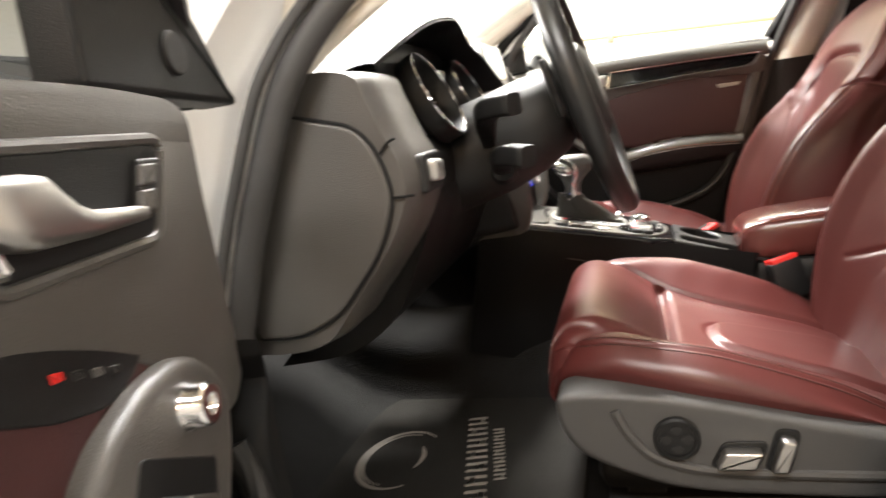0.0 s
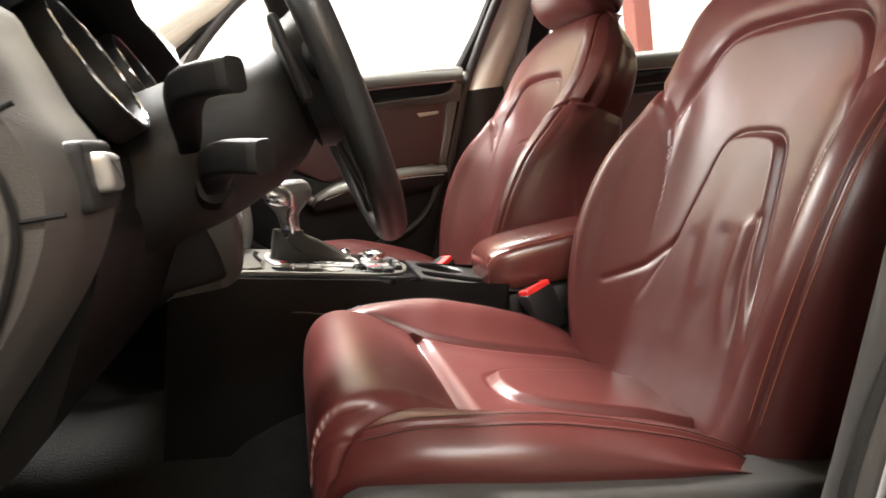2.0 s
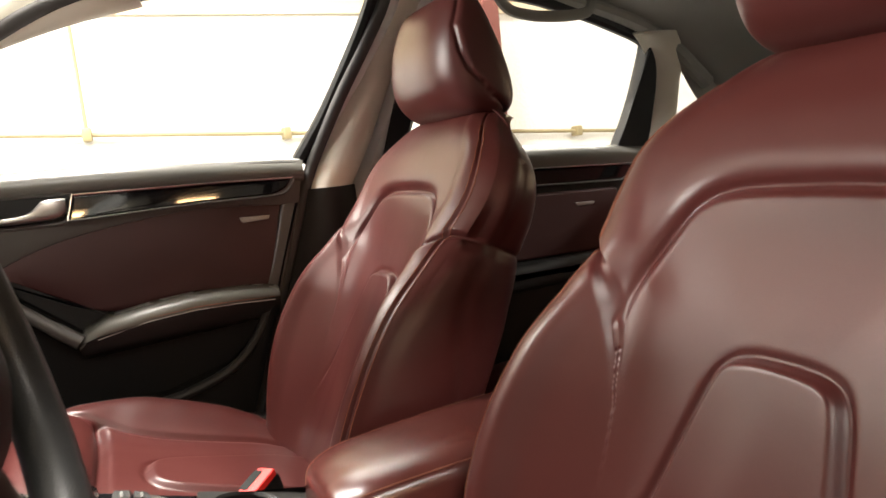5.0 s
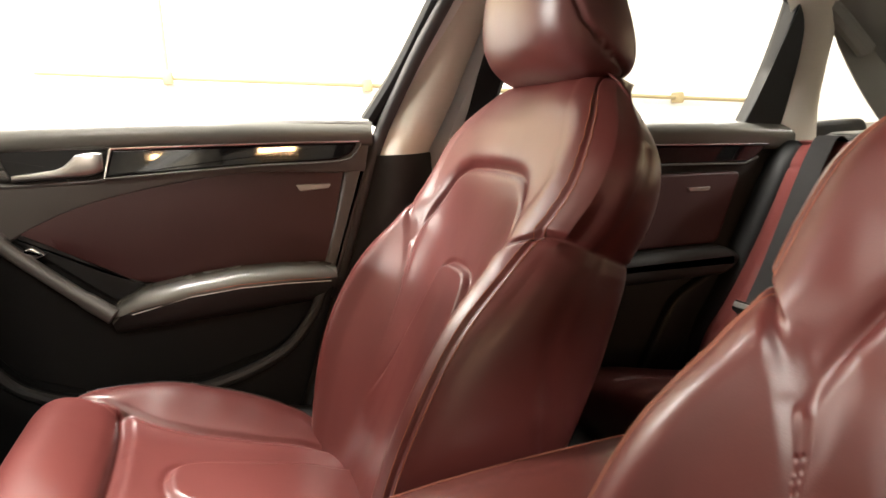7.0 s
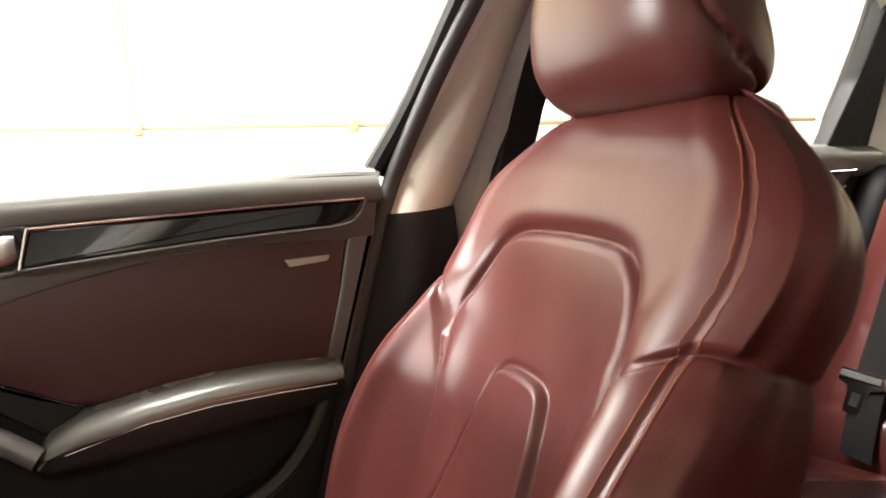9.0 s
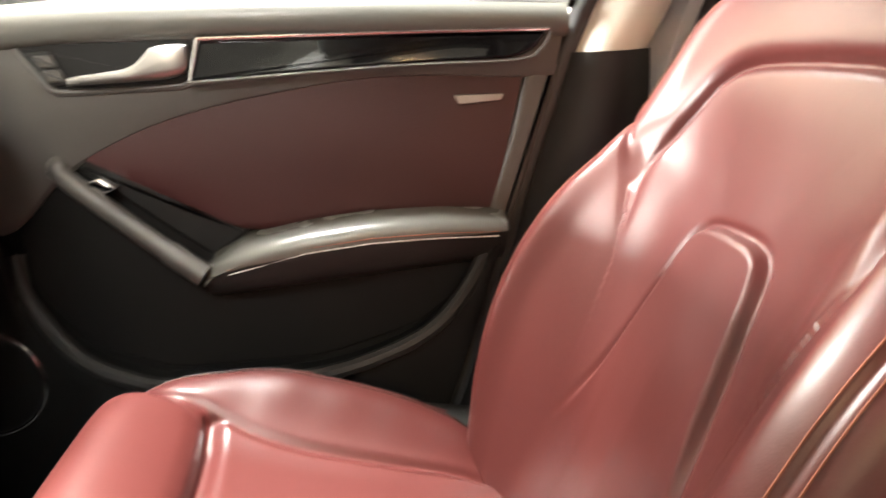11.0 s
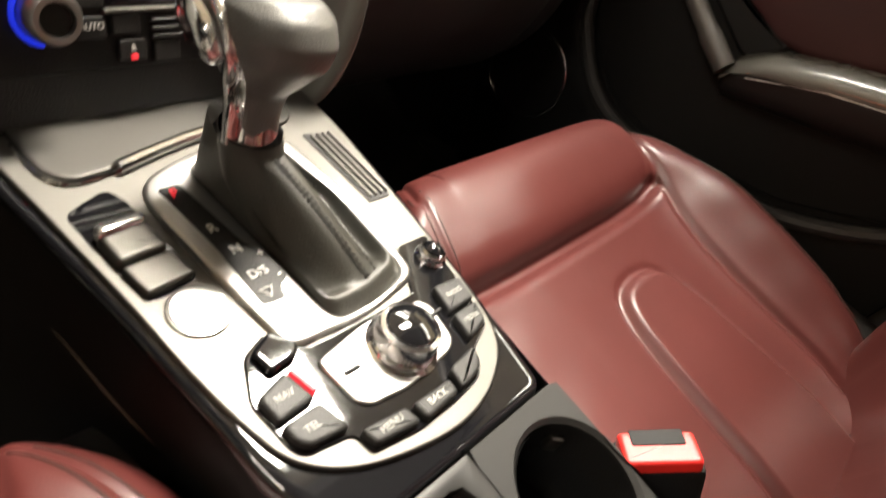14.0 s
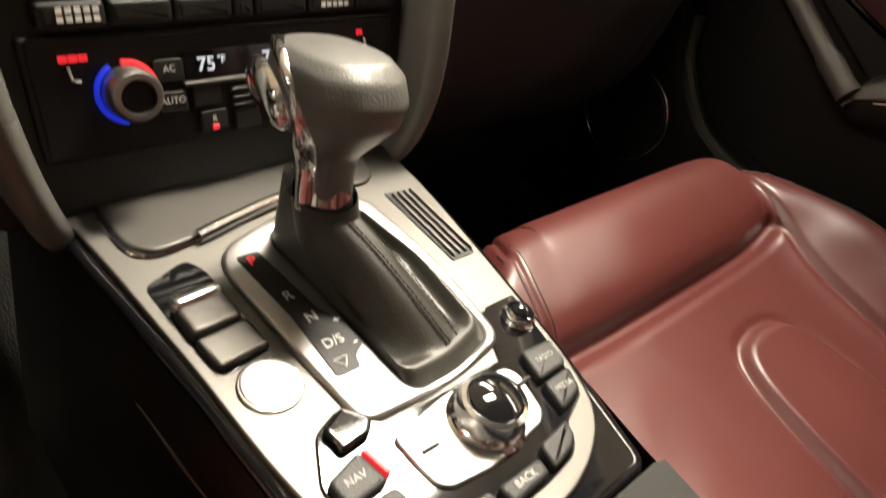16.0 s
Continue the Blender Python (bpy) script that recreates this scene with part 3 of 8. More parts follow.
for s in (-1, 1):
    glass_sheet("window_quarter", [(0.97, s * 0.725, 0.97), (1.20, s * 0.70, 0.97), (1.06, s * 0.690, 1.10), (0.98, s * 0.685, 1.18)], "small rear quarter window")
# bonnet, boot and cowl
bm = bmesh.new()
box(bm, (-1.75, 0, 0.90), (1.1, 1.5, 0.06), 0.02)
flat_part("bonnet", bm, PAINT, "white painted bonnet", "bonnet", "structure", True)
bm = bmesh.new()
box(bm, (1.95, 0, 0.95), (0.6, 1.4, 0.06), 0.02)
flat_part("boot_lid", bm, PAINT, "white painted boot lid", "boot lid", "structure", True)
bm = bmesh.new()
box(bm, (1.30, 0, 0.945), (0.66, 1.30, 0.03), 0.01)
flat_part("parcel_shelf", bm, GREYDARK, "dark parcel shelf behind the rear seat", "shelf", "structure", True)


# ==== doors ====
HINGE = V((-0.86, -0.80, 0))
SWING = radians(-79)
SHIFT = V((0.048 * math.cos(SWING), 0.048 * math.sin(SWING), -0.045))


def door_map(kind):
    """Maps (x, d, z), d inwards from the trim plane, into the world."""
    if kind == "passenger":
        return lambda x, d, z: V((x, 0.715 - d, z))
    turn = Matrix.Translation(HINGE) @ Matrix.Rotation(SWING, 4, "Z") @ Matrix.Translation(-HINGE)
    return lambda x, d, z: turn @ V((x, -(0.715 - d), z)) + SHIFT


def dslab(f, pts, d0, d1, bevel, seg=3, hole=None, dome=0.0):
    """Slab in the door plane, built flat as (x, z, d) and then mapped."""
    bm = bmesh.new()
    slab(bm, pts, d0, d1, bevel, Matrix.Identity(4), seg, hole, dome)
    for v in bm.verts:
        v.co = f(v.co.x, v.co.z, v.co.y)
    return fix(bm)


def dtube(f, pts, r, n=10, flat=1.0, closed=False):
    bm = bmesh.new()
    tube(bm, [f(*p) for p in pts], r, n, flat=flat, closed=closed)
    return bm


def front_door(kind):
    f = door_map(kind)
    drv = kind == "driver"
    base = f(-0.5, 0, 0.36)
    door = thing("car_front_door", base, "open front door with grey and burgundy trim" if drv else "closed front door with grey and burgundy trim", "car door", "front doors")
    shell = [(-0.86, 0.40), (-0.865, 0.62), (-0.80, 0.74), (-0.745, 0.84), (-0.728, 0.95), (-0.735, 1.045), (-0.40, 1.045), (-0.018, 1.030), (-0.035, 0.96), (-0.085, 0.80), (-0.135, 0.66), (-0.19, 0.50), (-0.24, 0.40), (-0.32, 0.37), (-0.6, 0.365)]
    fd = f
    if drv:
        shell = [(max(x, -0.735), z) for x, z in shell if not (x < -0.735 and 0.45 < z < 0.9)]
        shell[0] = (-0.735, 0.40)
    sh = rounded(shell, 0.02)
    # closed door's panel is blackened for shade; the open door's stays plain grey
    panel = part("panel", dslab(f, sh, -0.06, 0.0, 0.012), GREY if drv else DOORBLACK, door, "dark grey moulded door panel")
    part("outer_skin", dslab(f, rounded([(-0.90, 0.375), (-0.925, 0.62), (-0.87, 0.80), (-0.815, 0.94), (-0.77, 1.045), (-0.40, 1.045), (-0.01, 1.030), (-0.025, 0.96), (-0.075, 0.80), (-0.125, 0.66), (-0.18, 0.50), (-0.23, 0.39), (-0.32, 0.36), (-0.6, 0.355)], 0.02), -0.12, -0.062, 0.01), PAINT, door, "white painted outer door skin")
    # soft upper with belt cap
    hi = spline([(-0.733, 0.99), (-0.733, 1.035), (-0.68, 1.046), (-0.55, 1.050), (-0.30, 1.044), (-0.10, 1.036), (-0.024, 1.030)], 60)
    lo = spline([(-0.735, 0.815), (-0.71, 0.800), (-0.68, 0.815), (-0.62, 0.868), (-0.52, 0.913), (-0.40, 0.939), (-0.25, 0.953), (-0.10, 0.944), (-0.045, 0.940)], 60)
    bm = bmesh.new()
    rows = []
    for k in range(60):
        (x1, z1), (x0, z0) = hi[k], lo[k]
        rows.append([f(x0 + (x1 - x0) * u, d, z0 + (z1 - z0) * u) for u, d in ((0.0, -0.004), (0.0, 0.010), (0.02, 0.0145), (0.05, 0.016), (0.5, 0.0165), (0.95, 0.016), (1.0, 0.012), (1.0, -0.004))])
    grid_mesh(bm, np.array(rows))
    part("upper_trim", fix(bm), GREY, door, "soft grey upper door trim")
    edge = rounded([(-0.036, 0.962), (-0.080, 0.948), (-0.100, 0.872), (-0.132, 0.778), (-0.110, 0.752), (-0.088, 0.800)], 0.012, 4)
    part("rear_trim", dslab(f, edge, -0.01, 0.0155, 0.007, 4), GREY, door, "grey trim at the door's rear edge")
    bm = bmesh.new()
    cap = spline([(-0.735, 1.039), (-0.55, 1.046), (-0.30, 1.040), (-0.028, 1.024)], 30)
    prof = [(-0.075, 0.002), (-0.03, 0.012), (0.0, 0.010), (0.018, 0.0), (0.026, -0.014), (0.024, -0.03), (0.016, -0.036)]
    if drv:
        prof = [(-0.075, 0.002), (-0.03, 0.010), (-0.004, 0.008), (0.010, 0.0), (0.0155, -0.010), (0.0165, -0.02), (0.016, -0.03)]
    grid_mesh(bm, np.array([[f(x, d, z + h) for d, h in spline(prof, 18)] for x, z in cap]))
    # closed door's ledge is paler: the window's highlight is in its colour
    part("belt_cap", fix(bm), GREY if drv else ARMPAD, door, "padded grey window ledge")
    # decor strip with its metal edging, handle and lock buttons; the strip leans back
    ox = -0.030 if drv else 0.0
    fk = f
    f = lambda x, d, z: fk(x + ox, d + 0.0055 - 0.145 * (z - 0.985), z)
    strip = rounded([(-0.452, 1.006), (-0.055, 0.996), (-0.066, 0.978), (-0.092, 0.967), (-0.25, 0.968), (-0.466, 0.962)], [0.002, 0.004, 0.01, 0.02, 0.02, 0.002])
    part("decor_strip", dslab(f, strip, 0.010, 0.0195, 0.003), DECOR, door, "gloss black decor strip")
    part("strip_edging", dtube(f, [(-0.454, 0.021, 1.0075), (-0.25, 0.021, 1.0035), (-0.052, 0.021, 0.9975)], 0.0018, 6), CHROME, door)
    part("strip_edging", dtube(f, [(-0.454, 0.021, 1.0075), (-0.467, 0.021, 0.9615)], 0.0022, 6), CHROME, door)
    part("strip_edging", dtube(f, [(x, 0.0195, z) for x, z in spline([(-0.467, 0.9605), (-0.25, 0.9655), (-0.095, 0.9645), (-0.064, 0.974), (-0.050, 0.994)], 24)], 0.0024, 6), GREY, door)
    f = lambda x, d, z: fk(x + ox, d, z)
    rec = rounded([(-0.648, 1.012), (-0.457, 1.008), (-0.471, 0.9605), (-0.615, 0.961)], 0.008)
    if drv:
        rec = rounded([(-0.648, 1.012), (-0.457, 1.014), (-0.471, 0.9535), (-0.620, 0.953)], 0.010)
    part("handle_recess", dslab(f, rec, 0.008, 0.0175, 0.002), BLACK, door)
    part("recess_rim", dtube(f, [(x, 0.0165, z) for x, z in inset_ring(rec, -0.003)], 0.0042, 8, closed=True), GREY, door)
    bm = bmesh.new()
    rows = []
    for x, zlo, zhi, t in ((-0.596, 0.9655, 0.9740, 0.006), (-0.585, 0.9655, 0.9755, 0.010), (-0.560, 0.9655, 0.9775, 0.012), (-0.535, 0.9655, 0.9800, 0.013), (-0.522, 0.9658, 0.9850, 0.013), (-0.512, 0.966, 0.9935, 0.013), (-0.504, 0.966, 1.0015, 0.013), (-0.490, 0.9665, 1.0035, 0.013), (-0.474, 0.9700, 1.0035, 0.012), (-0.466, 0.9760, 1.0025, 0.008)):
        zm, hz = (zlo + zhi) / 2, (zhi - zlo) / 2
        rows.append([f(x, 0.024 + t * math.copysign(abs(math.sin(a)) ** 0.6, math.sin(a)), zm + hz * math.copysign(abs(math.cos(a)) ** 0.6, math.cos(a))) for a in np.linspace(0, 2 * math.pi, 24, endpoint=False)])
    grid_mesh(bm, np.array(rows), close_v=True, cap0=True, cap1=True)
    part("inner_handle", fix(bm), ALU, door, "satin metal inner door handle")
    lock = part("lock_buttons", dslab(f, rounded([(-0.640, 1.002), (-0.612, 1.003), (-0.598, 0.966), (-0.618, 0.966)], 0.004), 0.016, 0.022, 0.002), GREYDARK, door)
    for zz in (0.992, 0.976):
        part("button", dslab(f, rounded([(-0.632 + (1.0 - zz) * 0.4, zz + 0.007), (-0.613 + (1.0 - zz) * 0.4, zz + 0.007), (-0.608 + (1.0 - zz) * 0.4, zz - 0.006), (-0.626 + (1.0 - zz) * 0.4, zz - 0.006)], 0.002), 0.020, 0.0245, 0.0015), GREY, lock)
    f = fk
    # leather field
    x_tip = -0.650 if drv else -0.612
    top = spline([(x_tip, 0.890), (-0.53, 0.920), (-0.40, 0.946), (-0.25, 0.960), (-0.082, 0.948)], 60)
    foot = spline([(x_tip + 0.004, 0.886), (-0.49, 0.815), (-0.420, 0.782), (-0.295, 0.790), (-0.125, 0.780)], 60)
    bm = bmesh.new()
    grid_mesh(bm, np.array([[f(p[0] * (1 - u) + q[0] * u, d, p[1] * (1 - u) + q[1] * u) for u, d in ((0, 0.0), (0, 0.009), (0.02, 0.012), (0.06, 0.013), (0.5, 0.0135), (0.94, 0.013), (0.98, 0.012), (1, 0.0))] for p, q in zip(foot, top)]))
    part("leather_field", fix(bm), LEATHER_DOOR, door, "dark burgundy leather door field")
    badge = rounded([(-0.168, 0.928), (-0.106, 0.926), (-0.110, 0.918), (-0.162, 0.916)], 0.003)
    part("badge_plate", dslab(f, badge, 0.012, 0.016, 0.0012), ALU, door, "small satin metal plate")
    # armrest, pull strap and map pocket
    rows = []
    for x, zt, dd in ((-0.482, 0.744, 0.052), (-0.470, 0.757, 0.058), (-0.43, 0.774, 0.062), (-0.36, 0.786, 0.062), (-0.28, 0.792, 0.060), (-0.20, 0.790, 0.056), (-0.135, 0.784, 0.050), (-0.112, 0.781, 0.044)):
        zl = 0.742 + 0.045 * (x + 0.482)
        rows.append([f(x, d, z) for d, z in spline([(0.0, zt + 0.004), (dd - 0.03, zt + 0.001), (dd - 0.008, zt - 0.006), (dd, zt - 0.018), (dd - 0.004, zl - 0.002), (dd - 0.02, zl - 0.028), (0.0, zl - 0.045)], 22)])
    bm = bmesh.new()
    grid_mesh(bm, np.array(rows)[:, :13])
    arm = part("armrest", fix(bm), ARMPAD, door, "padded grey armrest with stitched edge")
    bm = bmesh.new()
    grid_mesh(bm, np.array(rows)[:, 12:], cap0=True, cap1=True)
    part("armrest_underside", fix(bm), GREYDARK, arm, "dark underside of the armrest")
    for k in (0.0, 0.006):
        part("stitching", dtube(f, [(x, dd + 0.0005, zt - 0.020 - k) for x, zt, dd in ((-0.45, 0.768, 0.059), (-0.36, 0.786, 0.061), (-0.28, 0.791, 0.0595), (-0.20, 0.789, 0.0555), (-0.125, 0.783, 0.048))], 0.0007, 5), WHITEPR if k else STITCH, arm)
    if not drv:
        strap = spline([(-0.478, 0.054, 0.742), (-0.52, 0.046, 0.776), (-0.57, 0.034, 0.818), (-0.608, 0.026, 0.851), (-0.627, 0.018, 0.869), (-0.630, 0.008, 0.878)], 30)
        part("pull_handle", dtube(f, strap, [0.014] * 6 + [0.012] * 18 + [0.014] * 6, 12), GREY, door, "slanted grey door pull")
        pod = rounded([(-0.622, 0.880), (-0.592, 0.884), (-0.49, 0.812), (-0.425, 0.782), (-0.475, 0.752)], 0.012)
        part("switch_pod", dslab(f, pod, 0.0, 0.010, 0.004), BLACK, door)
        part("window_switch", dslab(f, rounded([(-0.600, 0.857), (-0.584, 0.862), (-0.566, 0.848), (-0.582, 0.842)], 0.003), 0.008, 0.030, 0.003), CHROME, door, "small metal window switch")
    pocket = rounded([(-0.700, 0.800), (-0.645, 0.868), (-0.60, 0.84), (-0.50, 0.745), (-0.45, 0.720), (-0.12, 0.738), (-0.165, 0.68), (-0.225, 0.635), (-0.35, 0.602), (-0.54, 0.604), (-0.635, 0.645), (-0.69, 0.725)], 0.02, 4)
    # pocket and lower trim carry the armrest's shade in their colour
    part("map_pocket", dslab(f, pocket, -0.004, 0.004, 0.003), DOORBLACK, door, "black map pocket liner, deepened for shade")
    if drv:
        f = lambda x, d, z: fd(max(x, -0.733), d, z)
    lip = spline([(-0.700, 0.012, 0.775), (-0.690, 0.028, 0.722), (-0.645, 0.040, 0.652), (-0.59, 0.046, 0.617), (-0.52, 0.050, 0.600), (-0.36, 0.050, 0.597), (-0.235, 0.046, 0.630), (-0.170, 0.034, 0.682), (-0.130, 0.018, 0.745)], 50)
    part("pocket_lip", dtube(f, lip, 0.0105, 10), GREYDARK, door, "curved grey pocket lip")
    inner = spline([(-0.752, 0.835), (-0.705, 0.775), (-0.692, 0.722), (-0.647, 0.652), (-0.59, 0.614), (-0.52, 0.598), (-0.36, 0.594), (-0.233, 0.628), (-0.167, 0.682), (-0.128, 0.745)], 70)
    outer = spline([(-0.762, 0.850), (-0.800, 0.760), (-0.850, 0.640), (-0.855, 0.50), (-0.845, 0.412), (-0.60, 0.402), (-0.38, 0.400), (-0.25, 0.415), (-0.19, 0.53), (-0.118, 0.742)], 70)
    bm = bmesh.new()
    grid_mesh(bm, np.array([[f(*(p * (1 - u) + q * u for p, q in zip((a[0],), (b[0],))), d, a[1] * (1 - u) + b[1] * u) for u, d in ((0.0, -0.004), (0.0, 0.018), (0.02, 0.030), (0.06, 0.035), (0.12, 0.036), (0.5, 0.036), (0.88, 0.034), (0.96, 0.026), (1.0, 0.010), (1.0, -0.004))] for a, b in zip(inner, outer)]))
    part("lower_trim", fix(bm), DOORBLACK, door, "dark moulded lower door trim, deepened for shade")
    f = fd
    # loudspeaker
    cx, cz = -0.757, 0.625
    if not drv:
        ring = [(cx + 0.069 * math.cos(a), 0.0375, cz + 0.069 * math.sin(a)) for a in np.linspace(0, 2 * math.pi, 48, endpoint=False)]
        circ = [(cx + 0.066 * math.cos(a), cz + 0.066 * math.sin(a)) for a in np.linspace(0, 2 * math.pi, 48, endpoint=False)]
        spk = part("speaker_grille", dslab(f, circ, 0.030, 0.0385, 0.003), BLACK, door, "round black loudspeaker grille")
        part("speaker_ring", dtube(f, ring, 0.0022, 8, closed=True), CHROME, spk, "thin metal ring")
    # window frame, glass and rubber
    frame_line = [(-0.83, 1.05), (-0.76, 1.135), (-0.66, 1.205), (-0.536, 1.272), (-0.35, 1.332), (-0.12, 1.362), (0.115, 1.362), (0.135, 1.325), (0.05, 1.14), (-0.02, 1.03)]
    pts = [(x, (0.735 - side_y(z)) - 0.035, z) for x, z in spline(frame_line, 60)]
    part("window_frame", dtube(f, pts, 0.017, 10), BLACK, door, "black window frame")
    bm = bmesh.new()
    top = spline(frame_line, 40)
    g = [[f(x, (0.735 - side_y(z)) - 0.045, z) for x, z in top], [f(x * 0.5 - 0.2, (0.735 - side_y(0.5 * z + 0.515)) - 0.05, 0.5 * z + 0.515) for x, z in top]]
    gl = [bm.verts.new(f(x, (0.735 - side_y(z)) - 0.045, z)) for x, z in top]
    bm.faces.new(gl)
    go = part("pane", fix(bm), GLASS, door, "clear side window glass", smooth=False)
    go.visible_shadow = False
    # mirror triangle with small tweeter
    tri = rounded([(-0.86, 1.04), (-0.80, 1.11), (-0.70, 1.19), (-0.63, 1.20), (-0.62, 1.048)], 0.008) if drv else rounded([(-0.86, 1.040), (-0.80, 1.078), (-0.70, 1.150), (-0.695, 1.048)], 0.008)
    part("mirror_panel", dslab(f, tri, -0.02, 0.012, 0.005), BLACK, door, "black triangle panel inside the mirror")
    tw = [(-0.745 + 0.017 * math.cos(a), 1.078 + 0.017 * math.sin(a)) for a in np.linspace(0, 2 * math.pi, 24, endpoint=False)]
    part("tweeter", dslab(f, tw, 0.010, 0.0155, 0.002), GREYDARK, door)
    # outside mirror
    bm = bmesh.new()
    rows = []
    for t in np.linspace(-1, 1, 15):
        k = max(0.08, (1 - abs(t) ** 3) ** 0.5)
        rows.append([f(-0.655 + 0.052 * k * math.cos(a), -0.22 + 0.115 * t, 1.146 + 0.062 * k * math.sin(a)) for a in np.linspace(0, 2 * math.pi, 22, endpoint=False)])
    grid_mesh(bm, np.array(rows), close_v=True, cap0=True, cap1=True)
    mir = part("outside_mirror", fix(bm), PAINT, door, "white outside mirror housing")
    part("mirror_foot", dtube(f, [(-0.70, -0.05, 1.05), (-0.68, -0.17, 1.09)], 0.022, 10), BLACK, mir)
    if drv:
        # switch panel on the pull: mirror knob and window switches
        pod2 = rounded([(-0.622, 0.876), (-0.645, 0.869), (-0.668, 0.850), (-0.680, 0.826), (-0.667, 0.790), (-0.645, 0.755), (-0.600, 0.690), (-0.480, 0.735), (-0.495, 0.810), (-0.511, 0.845), (-0.535, 0.861), (-0.576, 0.874)], 0.012, 4)
        pp = part("switch_panel", dslab(f, pod2, 0.0, 0.030, 0.009, 4), GREY, door, "grey switch panel with mirror knob")
        bm = bmesh.new()
        o = f(-0.612, 0.030, 0.846)
        ax = (f(-0.622, 1, 0.838) - f(-0.622, 0, 0.838)).normalized()
        M = basis(o, ax.cross(V((0, 0, 1))), V((0, 0, 1)))
        if (M.to_3x3() @ V((0, 0, 1))) @ ax < 0:
            M = M @ Matrix.Rotation(math.pi, 4, "X")
        lathe(bm, [(0.0, 0.0), (0.0165, 0.0), (0.0165, 0.004), (0.0145, 0.007), (0.0145, 0.015), (0.0125, 0.018), (0.0075, 0.018), (0.0065, 0.015), (0.0, 0.015)], 32, M)
        part("mirror_knob", bm, CHROME, pp, "ribbed chrome mirror knob")
        wsw = part("switch_well", dslab(f, rounded([(-0.553, 0.842), (-0.634, 0.800), (-0.618, 0.762), (-0.534, 0.812)], 0.006), 0.020, 0.0312, 0.001), BLACK, pp)
        for k in (0, 1):
            x0, z0 = -0.541 - 0.040 * k, 0.824 - 0.022 * k
            part("window_rocker", dslab(f, rounded([(x0, z0), (x0 - 0.035, z0 - 0.019), (x0 - 0.028, z0 - 0.036), (x0 + 0.007, z0 - 0.016)], 0.003), 0.030, 0.038, 0.003), ALU, wsw)
        mem = part("memory_panel", dslab(f, rounded([(-0.470, 0.925), (-0.500, 0.926), (-0.545, 0.918), (-0.612, 0.896), (-0.596, 0.879), (-0.562, 0.870), (-0.521, 0.880), (-0.480, 0.897)], 0.010), 0.008, 0.0155, 0.002), BLACK, door, "black panel with seat memory buttons")
        for k, m in enumerate((REDPL, GREYDARK, GREY, SATINGREY)):
            x0, z0 = -0.527 - 0.0157 * k, 0.902 - 0.0047 * k
            part("memory_button", dslab(f, rounded([(x0 + 0.005, z0 + 0.004), (x0 - 0.004, z0 + 0.002), (x0 - 0.005, z0 - 0.003), (x0 + 0.004, z0 - 0.002)], 0.001), 0.014, 0.0165, 0.0008), m, mem)
    return door


front_door("passenger")
front_door("driver")


